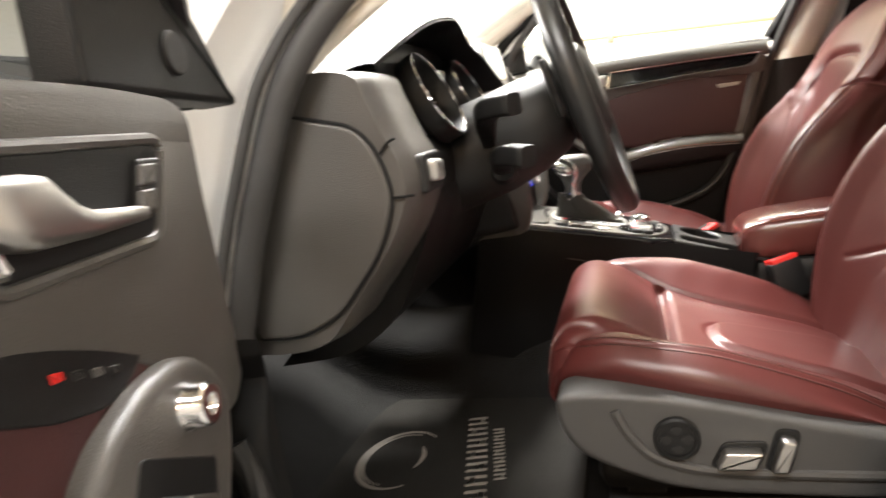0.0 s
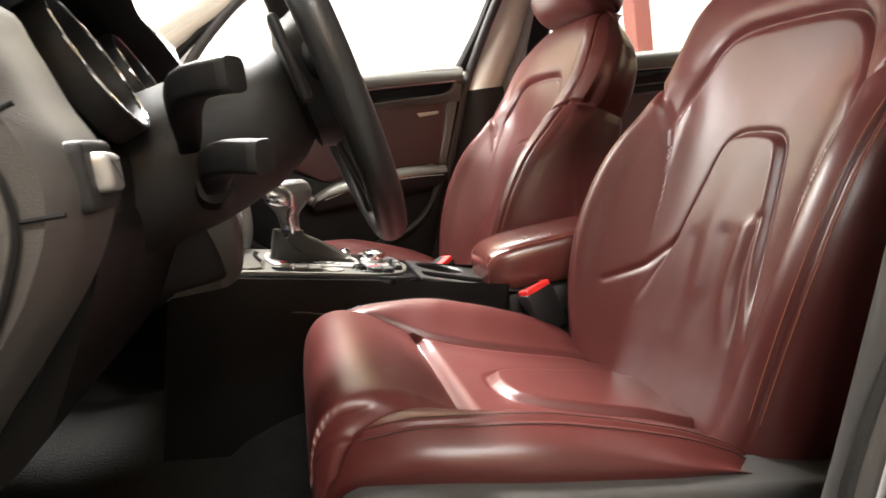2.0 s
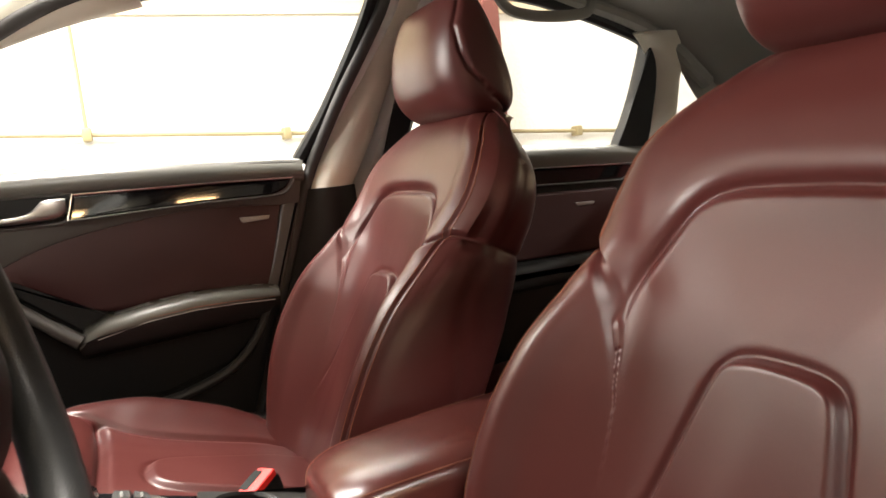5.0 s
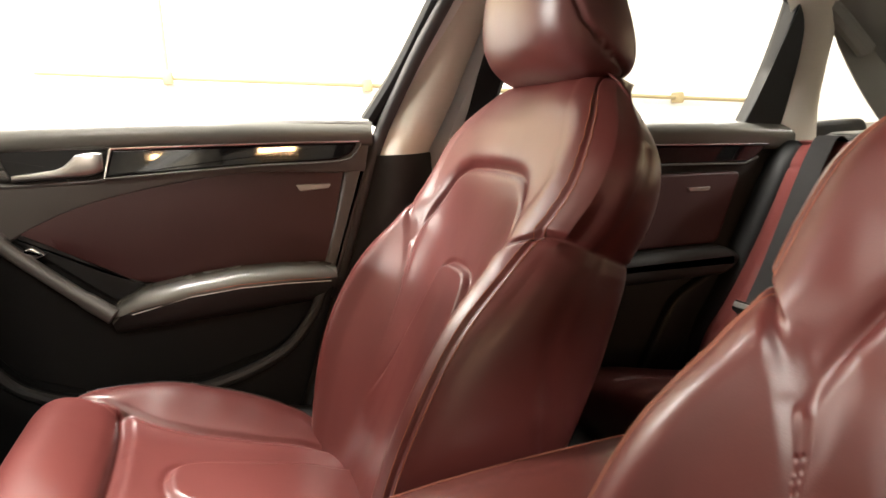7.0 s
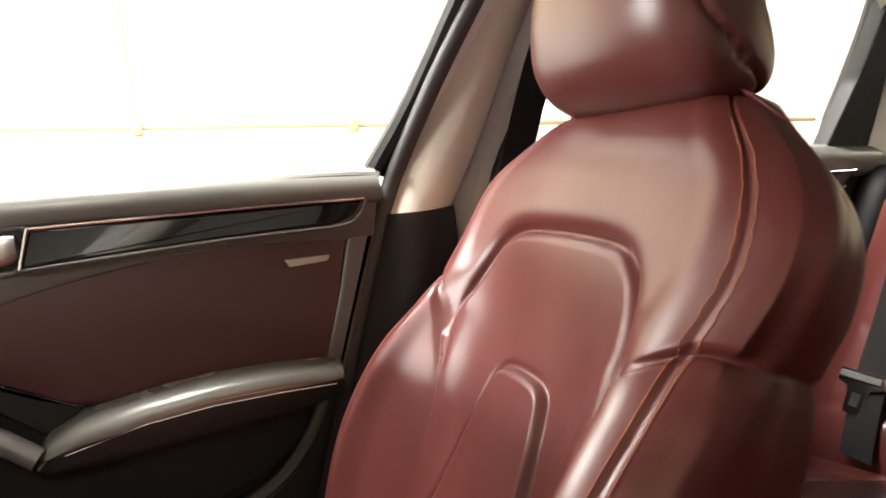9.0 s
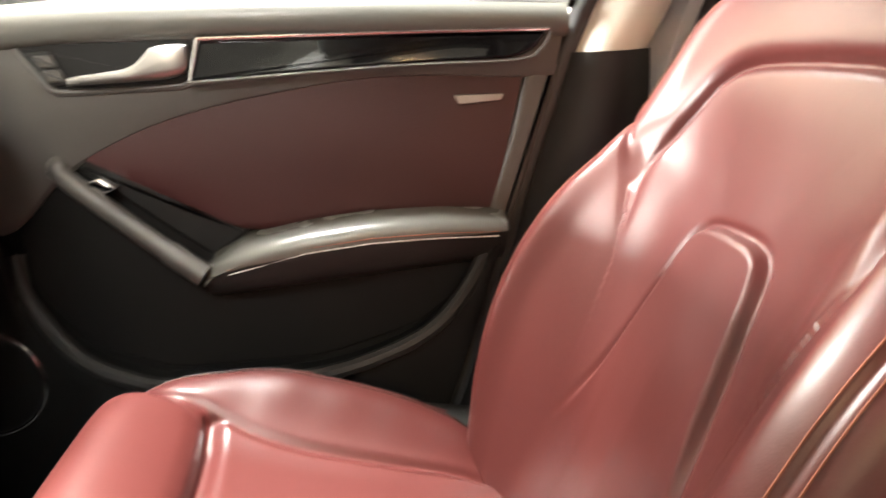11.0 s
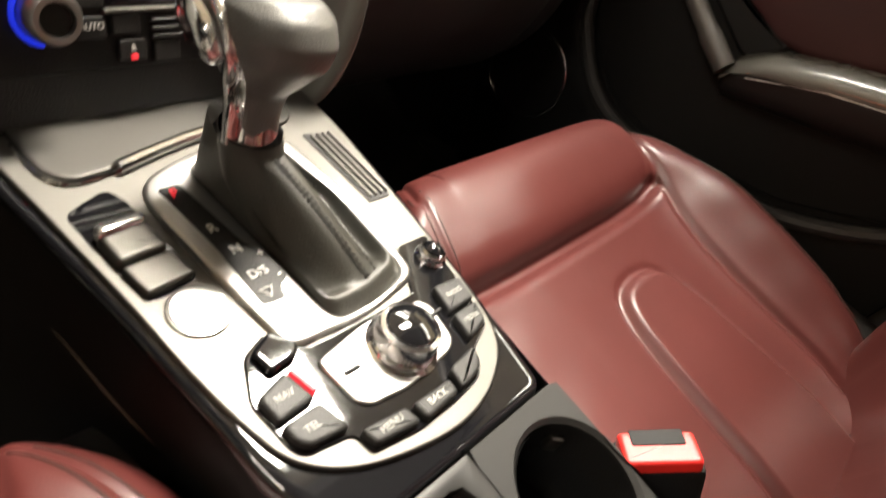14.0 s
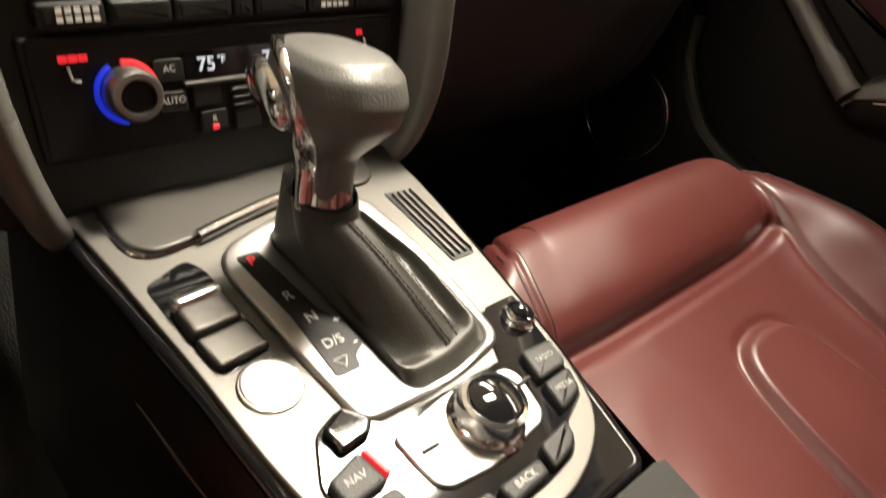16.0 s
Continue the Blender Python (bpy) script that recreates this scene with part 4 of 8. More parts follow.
def rear_door(side):
    f = lambda x, d, z: V((x, side * (0.715 - d), z))
    door = thing("car_rear_door", f(0.5, 0, 0.37), "closed rear door with grey and burgundy trim", "car door")
    shell = rounded([(0.035, 0.40), (0.07, 0.62), (0.12, 0.80), (0.165, 0.98), (0.18, 1.02), (0.60, 1.0), (0.935, 0.975), (0.95, 0.90), (0.93, 0.80), (0.84, 0.69), (0.72, 0.60), (0.62, 0.45), (0.50, 0.385), (0.2, 0.38)], 0.02)
    part("panel", dslab(f, shell, -0.06, 0.0, 0.012), GREYDARK, door, "dark grey moulded door panel")
    part("outer_skin", dslab(f, inset_ring(shell, -0.012), -0.12, -0.062, 0.01), PAINT, door, "white painted outer door skin")
    bm = bmesh.new()
    cap = spline([(0.165, 1.015), (0.40, 1.006), (0.70, 0.992), (0.945, 0.972)], 24)
    prof = [(-0.075, 0.002), (-0.03, 0.010), (0.0, 0.008), (0.018, -0.002), (0.024, -0.016), (0.020, -0.04), (0.012, -0.05)]
    grid_mesh(bm, np.array([[f(x, d, z + h) for d, h in spline(prof, 16)] for x, z in cap]))
    # same paler grey, with the ledge's highlight in the colour
    part("belt_cap", fix(bm), ARMPAD, door, "padded grey window ledge")
    strip = rounded([(0.20, 0.970), (0.86, 0.940), (0.82, 0.905), (0.205, 0.928)], [0.003, 0.004, 0.02, 0.003])
    part("decor_strip", dslab(f, strip, 0.0, 0.018, 0.003), GLOSS, door, "gloss black decor strip")
    part("strip_edging", dtube(f, [(0.20, 0.020, 0.971), (0.55, 0.020, 0.956), (0.86, 0.020, 0.941)], 0.0018, 6), CHROME, door)
    part("strip_edging", dtube(f, [(0.20, 0.019, 0.926), (0.55, 0.019, 0.914), (0.80, 0.019, 0.902), (0.835, 0.019, 0.914)], 0.0024, 6), GREY, door)
    red = rounded([(0.20, 0.905), (0.80, 0.885), (0.74, 0.73), (0.22, 0.74)], 0.02)
    part("leather_field", dslab(f, red, 0.002, 0.012, 0.006), LEATHER_DOOR, door, "dark burgundy leather door field")
    part("badge_plate", dslab(f, rounded([(0.655, 0.859), (0.715, 0.857), (0.711, 0.849), (0.661, 0.850)], 0.003), 0.010, 0.015, 0.001), ALU, door)
    arm = rounded([(0.22, 0.735), (0.74, 0.728), (0.78, 0.70), (0.74, 0.665), (0.22, 0.67)], 0.02)
    part("armrest", dslab(f, arm, 0.0, 0.055, 0.02, 4), GREYDARK, door, "dark grey rear armrest")
    fl = [(0.205, 1.01), (0.245, 1.16), (0.305, 1.315), (0.36, 1.350), (0.49, 1.342), (0.64, 1.312), (0.765, 1.279), (0.855, 1.250), (0.876, 1.225), (0.874, 1.10), (0.850, 0.975)]
    part("window_frame", dtube(f, [(x, 0.735 - side_y(z) - 0.035, z) for x, z in spline(fl, 60)], 0.017, 10), BLACK, door, "black window frame")
    div = rounded([(0.800, 0.972), (0.855, 1.10), (0.860, 1.235), (0.905, 1.205), (0.915, 0.970)], 0.01)
    bm = dslab(f, div, -0.03, 0.004, 0.004)
    for v in bm.verts:
        v.co.y -= side * (0.735 - side_y(v.co.z))
    part("frame_corner", bm, BLACK, door, "black triangle at the window corner")
    bm = bmesh.new()
    bm.faces.new([bm.verts.new(f(x, 0.735 - side_y(z) - 0.045, z)) for x, z in spline(fl, 40)])
    go = part("pane", fix(bm), GLASS, door, "clear side window glass", smooth=False)
    go.visible_shadow = False


rear_door(1)
rear_door(-1)


# ==== dashboard ====
dash = thing("dashboard", (-0.85, 0, 0.70), "grey soft-touch dashboard with binnacle, vents and glovebox", "dashboard")


def sweep(prof, ys, shift=None, n=60):
    """Profile of (x, z) drawn along y; shift(y) -> dx, dz."""
    p = spline(prof, n)
    rows = []
    for y in ys:
        dx, dz = shift(y) if shift else (0, 0)
        rows.append([(x + dx, y, z + dz) for x, z in p])
    bm = bmesh.new()
    grid_mesh(bm, np.array(rows), cap0=True, cap1=True)
    return fix(bm)


DRV = [(-1.16, 0.97), (-1.05, 1.012), (-0.90, 1.030), (-0.76, 1.026), (-0.685, 1.016), (-0.668, 0.985), (-0.655, 0.945), (-0.641, 0.912), (-0.640, 0.876), (-0.662, 0.830), (-0.698, 0.785), (-0.735, 0.744), (-0.775, 0.708), (-0.86, 0.700), (-1.05, 0.72)]
part("driver_side", sweep(DRV, np.linspace(-0.700, -0.590, 12), lambda y: (-0.012 * max(0, (-y - 0.66) / 0.04) ** 2, 0)), GREY, dash, "grey dashboard body on the driver's side")
LOW = [(-1.16, 0.965), (-1.05, 1.000), (-0.90, 1.010), (-0.80, 1.000), (-0.755, 0.960), (-0.740, 0.935), (-0.70, 0.928), (-0.680, 0.934), (-0.665, 0.925), (-0.655, 0.900), (-0.660, 0.862), (-0.672, 0.830), (-0.705, 0.785), (-0.730, 0.744), (-0.785, 0.708), (-0.86, 0.700), (-1.05, 0.72)]
part("column_side", sweep(LOW, np.linspace(-0.590, -0.150, 12)), BLACK, dash, "black dashboard body round the column")
PAS = [(-1.16, 0.97), (-1.05, 1.030), (-0.90, 1.052), (-0.76, 1.044), (-0.705, 1.032), (-0.676, 1.014), (-0.670, 0.990), (-0.666, 0.970), (-0.656, 0.959), (-0.638, 0.948), (-0.630, 0.938), (-0.634, 0.928), (-0.652, 0.922), (-0.70, 0.920), (-0.90, 0.925)]
# lower half split off so that its shade can be a darker grey
PAS_LOW = [(-1.05, 0.922), (-0.80, 0.921), (-0.662, 0.919), (-0.655, 0.905), (-0.652, 0.87), (-0.668, 0.80), (-0.70, 0.72), (-0.76, 0.66), (-0.86, 0.63), (-1.05, 0.65)]
curl = lambda y: (-0.10 * max(0, (y - 0.56) / 0.13) ** 2, 0)
part("passenger_side", sweep(PAS, np.linspace(0.145, 0.690, 22), curl), GREY, dash, "grey dashboard body on the passenger's side")
part("lower_dashboard", sweep(PAS_LOW, np.linspace(0.145, 0.690, 22), curl), GREYDARK, dash, "lower dashboard round the glovebox, darkened for shade")
glove = [(-0.70, 0.918), (-0.660, 0.919), (-0.648, 0.908), (-0.645, 0.88), (-0.652, 0.83), (-0.668, 0.78), (-0.695, 0.72), (-0.74, 0.665), (-0.80, 0.64)]
# lid in the same shade-darkened grey
part("glovebox_lid", sweep(glove, np.linspace(0.165, 0.595, 12), lambda y: (-0.06 * max(0, (y - 0.53) / 0.07) ** 2, 0), 40), GREYDARK, dash, "glovebox lid, darkened for shade")
# glovebox latch
bm = bmesh.new()
MG = basis((-0.648, 0, 0), (0, 1, 0), (0, 0, 1))
slab(bm, rounded([(0.196, 0.8815), (0.285, 0.8830), (0.310, 0.8900), (0.320, 0.9060), (0.300, 0.9120), (0.210, 0.9115)], 0.008), -0.01, 0.0015, 0.002, MG)
lat = part("latch_recess", bm, BLACK, dash)
bm = bmesh.new()
slab(bm, rounded([(0.1935, 0.8850), (0.2530, 0.8865), (0.2625, 0.9100), (0.2095, 0.9085)], 0.004), 0.0, 0.010, 0.003, MG)
latch = part("glovebox_latch", bm, LATCH, lat, "gloss latch with key lock")
bm = bmesh.new()
lathe(bm, [(0.0, 0.0), (0.0065, 0.0), (0.0065, 0.001), (0.0045, 0.0016), (0.0, 0.0008)], 24, basis((-0.6385, 0.226, 0.896), (0, 1, 0), (0, 0, 1)))
part("key_lock", bm, CHROME, latch)
# decor strip and side vent, passenger
bm = bmesh.new()
MP = basis((-0.668, 0, 0), (0, 1, 0), (0.0, 0, 1))
slab(bm, rounded([(0.205, 0.963), (0.455, 0.968), (0.440, 0.998), (0.245, 1.003), (0.215, 0.994)], [0.003, 0.004, 0.006, 0.02, 0.02]), -0.01, 0.006, 0.003, MP)
part("decor_strip", bm, GLOSS, dash, "gloss black decor strip")
bm = bmesh.new()
tube(bm, [(-0.661, y, z) for y, z in [(0.203, 0.961), (0.33, 0.9635), (0.457, 0.966)]], 0.0016, 6)
part("strip_edging", bm, CHROME, dash)
bm = bmesh.new()
tube(bm, [(-0.661, y, z) for y, z in spline([(0.203, 0.961), (0.213, 0.995), (0.245, 1.004), (0.35, 1.002), (0.441, 1.0), (0.457, 0.966)], 40)], 0.0014, 6)
part("strip_edging", bm, CHROME, dash)


def side_vent(y0, y1, z0, z1, x, s):
    M = basis((x, 0, 0), (0, 1, 0), (0, 0, 1))
    bm = bmesh.new()
    out = rounded([(y0, z0), (y1, z0 + 0.004), (y1 - s * 0.006, z1 - 0.01), (y0 - 0.01, z1)], 0.010)
    slab(bm, out, -0.02, 0.008, 0.004, M, hole=inset_ring(out, 0.008))
    v = part("side_vent", bm, SILVER, dash, "satin framed air vent")
    bm = bmesh.new()
    slab(bm, inset_ring(out, 0.007), -0.02, -0.012, 0.001, M)
    part("vent_well", bm, BLACK, v)
    for k in range(5):
        z = z0 + 0.012 + (z1 - z0 - 0.02) * k / 4
        bm = bmesh.new()
        box(bm, (x - 0.001, (y0 + y1) / 2 - 0.004, z), (0.016, (y1 - y0) - 0.018, 0.0028), 0.001)
        part("vent_slat", bm, VENTMET, v)


side_vent(0.470, 0.560, 0.968, 1.022, -0.668, 1)
for k in range(4):
    bm = bmesh.new()
    box(bm, (-0.6335, 0.492 + 0.006 * k, 0.944), (0.0015, 0.003, 0.006), 0)
    part("lettering_bar", bm, GREYDARK, dash)

# driver's end panel, light switch, binnacle
end = rounded([(-0.86, 0.990), (-0.787, 0.984), (-0.697, 0.958), (-0.676, 0.928), (-0.664, 0.877), (-0.690, 0.817), (-0.755, 0.745), (-0.81, 0.722), (-0.87, 0.722)], [0.01, 0.03, 0.03, 0.03, 0.03, 0.03, 0.03, 0.02, 0.01])
bm = bmesh.new()
slab(bm, end, -0.004, 0.006, 0.004, basis((0, -0.7005, 0), (1, 0, 0), (0, 0, 1)))
part("end_cover", bm, GREY, dash, "curved grey dashboard end cover")
bm = bmesh.new()
tube(bm, [(x, -0.7035, z) for x, z in inset_ring(end, -0.0012)], 0.0024, 6, closed=True, up=(0, 1, 0))
part("seam", bm, BLACK, dash)
bm = bmesh.new()
tube(bm, [(x, -0.703, z) for x, z in spline([(-0.672, 0.926), (-0.662, 0.936), (-0.652, 0.940)], 8)], 0.0016, 5)
part("seam", bm, BLACK, dash)
bm = bmesh.new()
tube(bm, [(-0.664, -0.703, 0.876), (-0.640, -0.703, 0.876)], 0.0016, 5)
part("seam", bm, BLACK, dash)
M = basis((-0.641, 0, 0), (0, 1, 0), (0.0, 0, 1))
bm = bmesh.new()
slab(bm, rounded([(-0.672, 0.872), (-0.600, 0.872), (-0.600, 0.918), (-0.672, 0.918)], 0.008), -0.01, 0.008, 0.004, M)
sw = part("light_switch_plate", bm, GREYDARK, dash)
bm = bmesh.new()
slab(bm, rounded([(-0.656, 0.884), (-0.624, 0.882), (-0.624, 0.908), (-0.656, 0.910)], 0.006), 0.004, 0.018, 0.005, M)
part("light_switch", bm, VENTMET, sw, "satin light switch knob")

# binnacle hood: thin black visor over the dials
rows = []
for x, y, z in spline([(-0.690, -0.622, 1.030), (-0.670, -0.55, 1.062), (-0.660, -0.45, 1.090), (-0.650, -0.36, 1.101), (-0.652, -0.30, 1.096), (-0.655, -0.24, 1.072), (-0.640, -0.19, 1.042), (-0.618, -0.140, 0.990)], 44):
    rise = max(0.0, z - 1.02)
    rows.append([(px, y, pz) for px, pz in spline([(-0.98, min(z, 1.02)), (-0.88, min(z, 1.02) + 0.45 * rise), (-0.78, z - 0.014), (x - 0.03, z - 0.001), (x - 0.004, z), (x, z - 0.004), (x - 0.004, z - 0.008), (x - 0.05, z - 0.016), (-0.755, z - 0.045), (-0.765, min(z - 0.06, 0.97))], 40)])
bm = bmesh.new()
grid_mesh(bm, np.array(rows))
part("binnacle_hood", fix(bm), BLACK, dash, "black visor over the instruments")
bm = bmesh.new()
slab(bm, rounded([(-0.595, 0.925), (-0.16, 0.925), (-0.16, 1.00), (-0.25, 1.075), (-0.52, 1.075), (-0.595, 1.02)], 0.03), -0.02, 0.0, 0.004, basis((-0.690, 0, 0), (0, 1, 0), (-0.25, 0, 1)) @ Matrix.Translation((0, -0.03, 0.235)))
clu = part("instrument_panel", bm, BLACK, dash, "black instrument cluster")
for cy in (-0.475, -0.262):
    bm = bmesh.new()
    lathe(bm, [(0.062, 0.0), (0.066, 0.004), (0.066, 0.026), (0.064, 0.030), (0.061, 0.026), (0.058, 0.002)], 48, basis((-0.684, cy, 0.976), (0, 1, 0), (-0.45, 0, 1)))
    part("dial_ring", bm, BLACK, clu, "black dial cowl with bright rim")
    bm = bmesh.new()
    rim = basis((-0.684, cy, 0.976), (0, 1, 0), (-0.45, 0, 1))
    tube(bm, [rim @ V((0.0640 * math.cos(a), 0.0640 * math.sin(a), 0.030)) for a in np.linspace(0, 2 * math.pi, 48, endpoint=False)], 0.0016, 6, closed=True)
    part("dial_rim", bm, CHROME, clu, "thin bright dial rim")
    bm = bmesh.new()
    lathe(bm, [(0.0, 0.003), (0.059, 0.003)], 40, basis((-0.684, cy, 0.976), (0, 1, 0), (-0.45, 0, 1)))
    dial = part("dial", bm, DARKGLASS, clu)
    for k in range(13):
        a = radians(220 - 22 * k)
        bm = bmesh.new()
        box(bm, (0.050 * math.cos(a), 0.050 * math.sin(a), 0.005), (0.010, 0.0016, 0.0008), 0, M=basis((-0.684, cy, 0.976), (0, 1, 0), (-0.45, 0, 1)) @ Matrix.Identity(4))
        part("tick", bm, WHITEPR, dial)
bm = bmesh.new()
slab(bm, rounded([(-0.398, 0.955), (-0.338, 0.955), (-0.338, 1.025), (-0.398, 1.025)], 0.004), 0, 0.012, 0.001, basis((-0.684, 0, 0.988), (0, 1, 0), (-0.25, 0, 1)) @ Matrix.Translation((0, -0.988, 0)))
part("center_display", bm, DARKGLASS, clu)
# knee panel and column shroud
knee = [(-0.68, 0.885), (-0.660, 0.862), (-0.665, 0.825), (-0.695, 0.765), (-0.735, 0.70), (-0.81, 0.655), (-0.92, 0.64)]
part("knee_panel", sweep(knee, np.linspace(-0.585, -0.155, 10), None, 30), BLACK, dash, "black knee panel under the column")

# centre stack
SX = lambda z: -0.632 - 0.12 * (z - 0.80)


def stack_slab(pts, d0, d1, bevel, hole=None, r=0.003, seg=3):
    bm = bmesh.new()
    slab(bm, rounded(pts, r), d0, d1, bevel, basis((SX(0.80), 0, 0.80), (0, 1, 0), (-0.12, 0, 1)) @ Matrix.Translation((0, -0.80, 0)), seg, hole=hole)
    return bm


stack = part("center_fascia", stack_slab([(-0.150, 0.725), (0.150, 0.725), (0.155, 1.02), (-0.155, 1.02)], -0.15, -0.006, 0.01, r=0.02), GREYDARK, dash, "dark centre stack with vents, radio and climate panel")
for s in (-1, 1):
    bm = bmesh.new()
    rows = []
    arc = spline([(-0.720, 0.118, 1.085), (-0.668, 0.128, 1.045), (-0.632, 0.140, 0.98), (-0.612, 0.143, 0.90), (-0.604, 0.140, 0.82), (-0.604, 0.132, 0.765), (-0.616, 0.120, 0.725), (-0.64, 0.11, 0.705)], 40)
    for (x, y, z), k in zip(arc, np.linspace(0, 1, 40)):
        h = 0.0100
        rows.append([(x + dx, s * (y + dy), z) for dx, dy in spline([(-0.06, -h), (-0.012, -h), (0.0, -h * 0.6), (0.003, 0), (0.0, h * 0.7), (-0.012, h), (-0.08, h + 0.004)], 16)])
    grid_mesh(bm, np.array(rows))
    # paler than the dashboard: light falling on the fin is in its colour
    part("stack_fin", fix(bm), ARMPAD, dash, "curved grey fin beside the centre stack, coloured as lit")
# screen above the vents
bm = stack_slab([(-0.125, 1.000), (0.118, 1.000), (0.098, 1.085), (-0.105, 1.085)], -0.02, 0.0, 0.004, r=0.01)
scr = part("screen_frame", bm, ALU, dash, "satin framed display")
part("screen", stack_slab([(-0.102, 1.012), (0.088, 1.012), (0.074, 1.076), (-0.088, 1.076)], -0.002, 0.002, 0.001), DARKGLASS, scr, "dark display glass")
part("screen_shelf", stack_slab([(-0.13, 0.978), (0.125, 0.978), (0.122, 1.000), (-0.127, 1.000)], -0.02, 0.002, 0.004), BLACK, dash)
# two centre vents
for s in (-1, 1):
    a, b = (0.012, 0.112) if s > 0 else (-0.112, -0.012)
    out = rounded([(a, 0.9125), (b, 0.9125), (b + s * 0.008, 0.9680), (a, 0.9680)], 0.010)
    bm = bmesh.new()
    MS = basis((SX(0.80), 0, 0.80), (0, 1, 0), (-0.12, 0, 1)) @ Matrix.Translation((0, -0.80, 0))
    slab(bm, out, -0.03, 0.003, 0.003, MS, hole=inset_ring(out, 0.005))
    vent = part("center_vent", bm, ALU, stack, "satin framed centre air vent")
    bm = bmesh.new()
    slab(bm, inset_ring(out, 0.004), -0.03, -0.022, 0.001, MS)
    part("vent_well", bm, BLACK, vent)
    for k in range(5):
        bm = bmesh.new()
        box(bm, ((a + b) / 2, 0.9215 + 0.0105 * k, -0.006), (b - a - 0.012, 0.0042, 0.016), 0.0015, M=MS)
        part("vent_slat", bm, VENTMET, vent)
    bm = bmesh.new()
    box(bm, ((a + b) / 2 + 0.004, 0.942, 0.004), (0.036, 0.012, 0.014), 0.004, M=MS)
    part("vent_tab", bm, ALU, vent)
part("hazard_panel", stack_slab([(-0.0095, 0.9155), (0.0085, 0.9155), (0.0085, 0.9660), (-0.0095, 0.9660)], -0.02, 0.003, 0.002), BROWNPL, stack, "narrow brown switch panel")
for a in (-0.0083, 0.0004):
    part("panel_button", stack_slab([(a, 0.9270), (a + 0.0069, 0.9270), (a + 0.0069, 0.9460), (a, 0.9460)], 0.0, 0.0055, 0.0012, r=0.0015), VENTMET, stack, "pale switch button")
part("vent_sill", stack_slab([(-0.130, 0.9025), (0.130, 0.9025), (0.128, 0.9105), (-0.128, 0.9105)], -0.02, 0.004, 0.003), ALU, stack, "satin metal bar under the vents")
# radio
rad = part("radio", stack_slab([(-0.122, 0.8465), (0.122, 0.8465), (0.122, 0.9000), (-0.122, 0.9000)], -0.02, 0.0, 0.003), GLOSS, stack, "gloss black radio panel with disc slots")
part("disc_slot", stack_slab([(-0.085, 0.8800), (0.065, 0.8800), (0.065, 0.8900), (-0.085, 0.8900)], -0.004, 0.0012, 0.0005), BLACK, rad)
part("slot_edge", stack_slab([(-0.095, 0.8755), (0.074, 0.8755), (0.074, 0.8782), (-0.095, 0.8782)], -0.004, 0.002, 0.0008), ALU, rad)
part("slot_edge", stack_slab([(-0.100, 0.8595), (0.074, 0.8595), (0.074, 0.8635), (-0.100, 0.8635)], -0.004, 0.003, 0.001), ALU, rad)
part("eject_button", stack_slab([(0.078, 0.8815), (0.102, 0.8815), (0.105, 0.8915), (0.0775, 0.8915)], -0.004, 0.005, 0.002), ALU, rad, "satin eject button")
for k in range(9):
    part("lettering_bar", stack_slab([(-0.052 + 0.008 * k, 0.8670), (-0.046 + 0.008 * k, 0.8670), (-0.046 + 0.008 * k, 0.8712), (-0.052 + 0.008 * k, 0.8712)], -0.001, 0.0006, 0.0002, r=0.0005, seg=1), THREADW, rad)
# button row
SPLIT = (-0.108, -0.0736, -0.0387, -0.0035, 0.0102, 0.0467, 0.0835, 0.118)
for k in range(7):
    a, e = SPLIT[k] + 0.0006, SPLIT[k + 1] - 0.0006
    b = part("row_button", stack_slab([(a, 0.8315), (e, 0.8315), (e, 0.8445), (a, 0.8445)], -0.02, 0.004, 0.003), SATINGREY, stack)
    if k in (0, 5):
        for j in range(2 if k == 0 else 1):
            for i in range(5):
                bx = a + 0.009 + 0.0044 * i
                part("lettering_bar", stack_slab([(bx, 0.8345 + 0.0042 * j), (bx + 0.003, 0.8345 + 0.0042 * j), (bx + 0.003, 0.8375 + 0.0042 * j), (bx, 0.8375 + 0.0042 * j)], 0.002, 0.0046, 0.0001, r=0.0003, seg=1), WHITEPR, b)
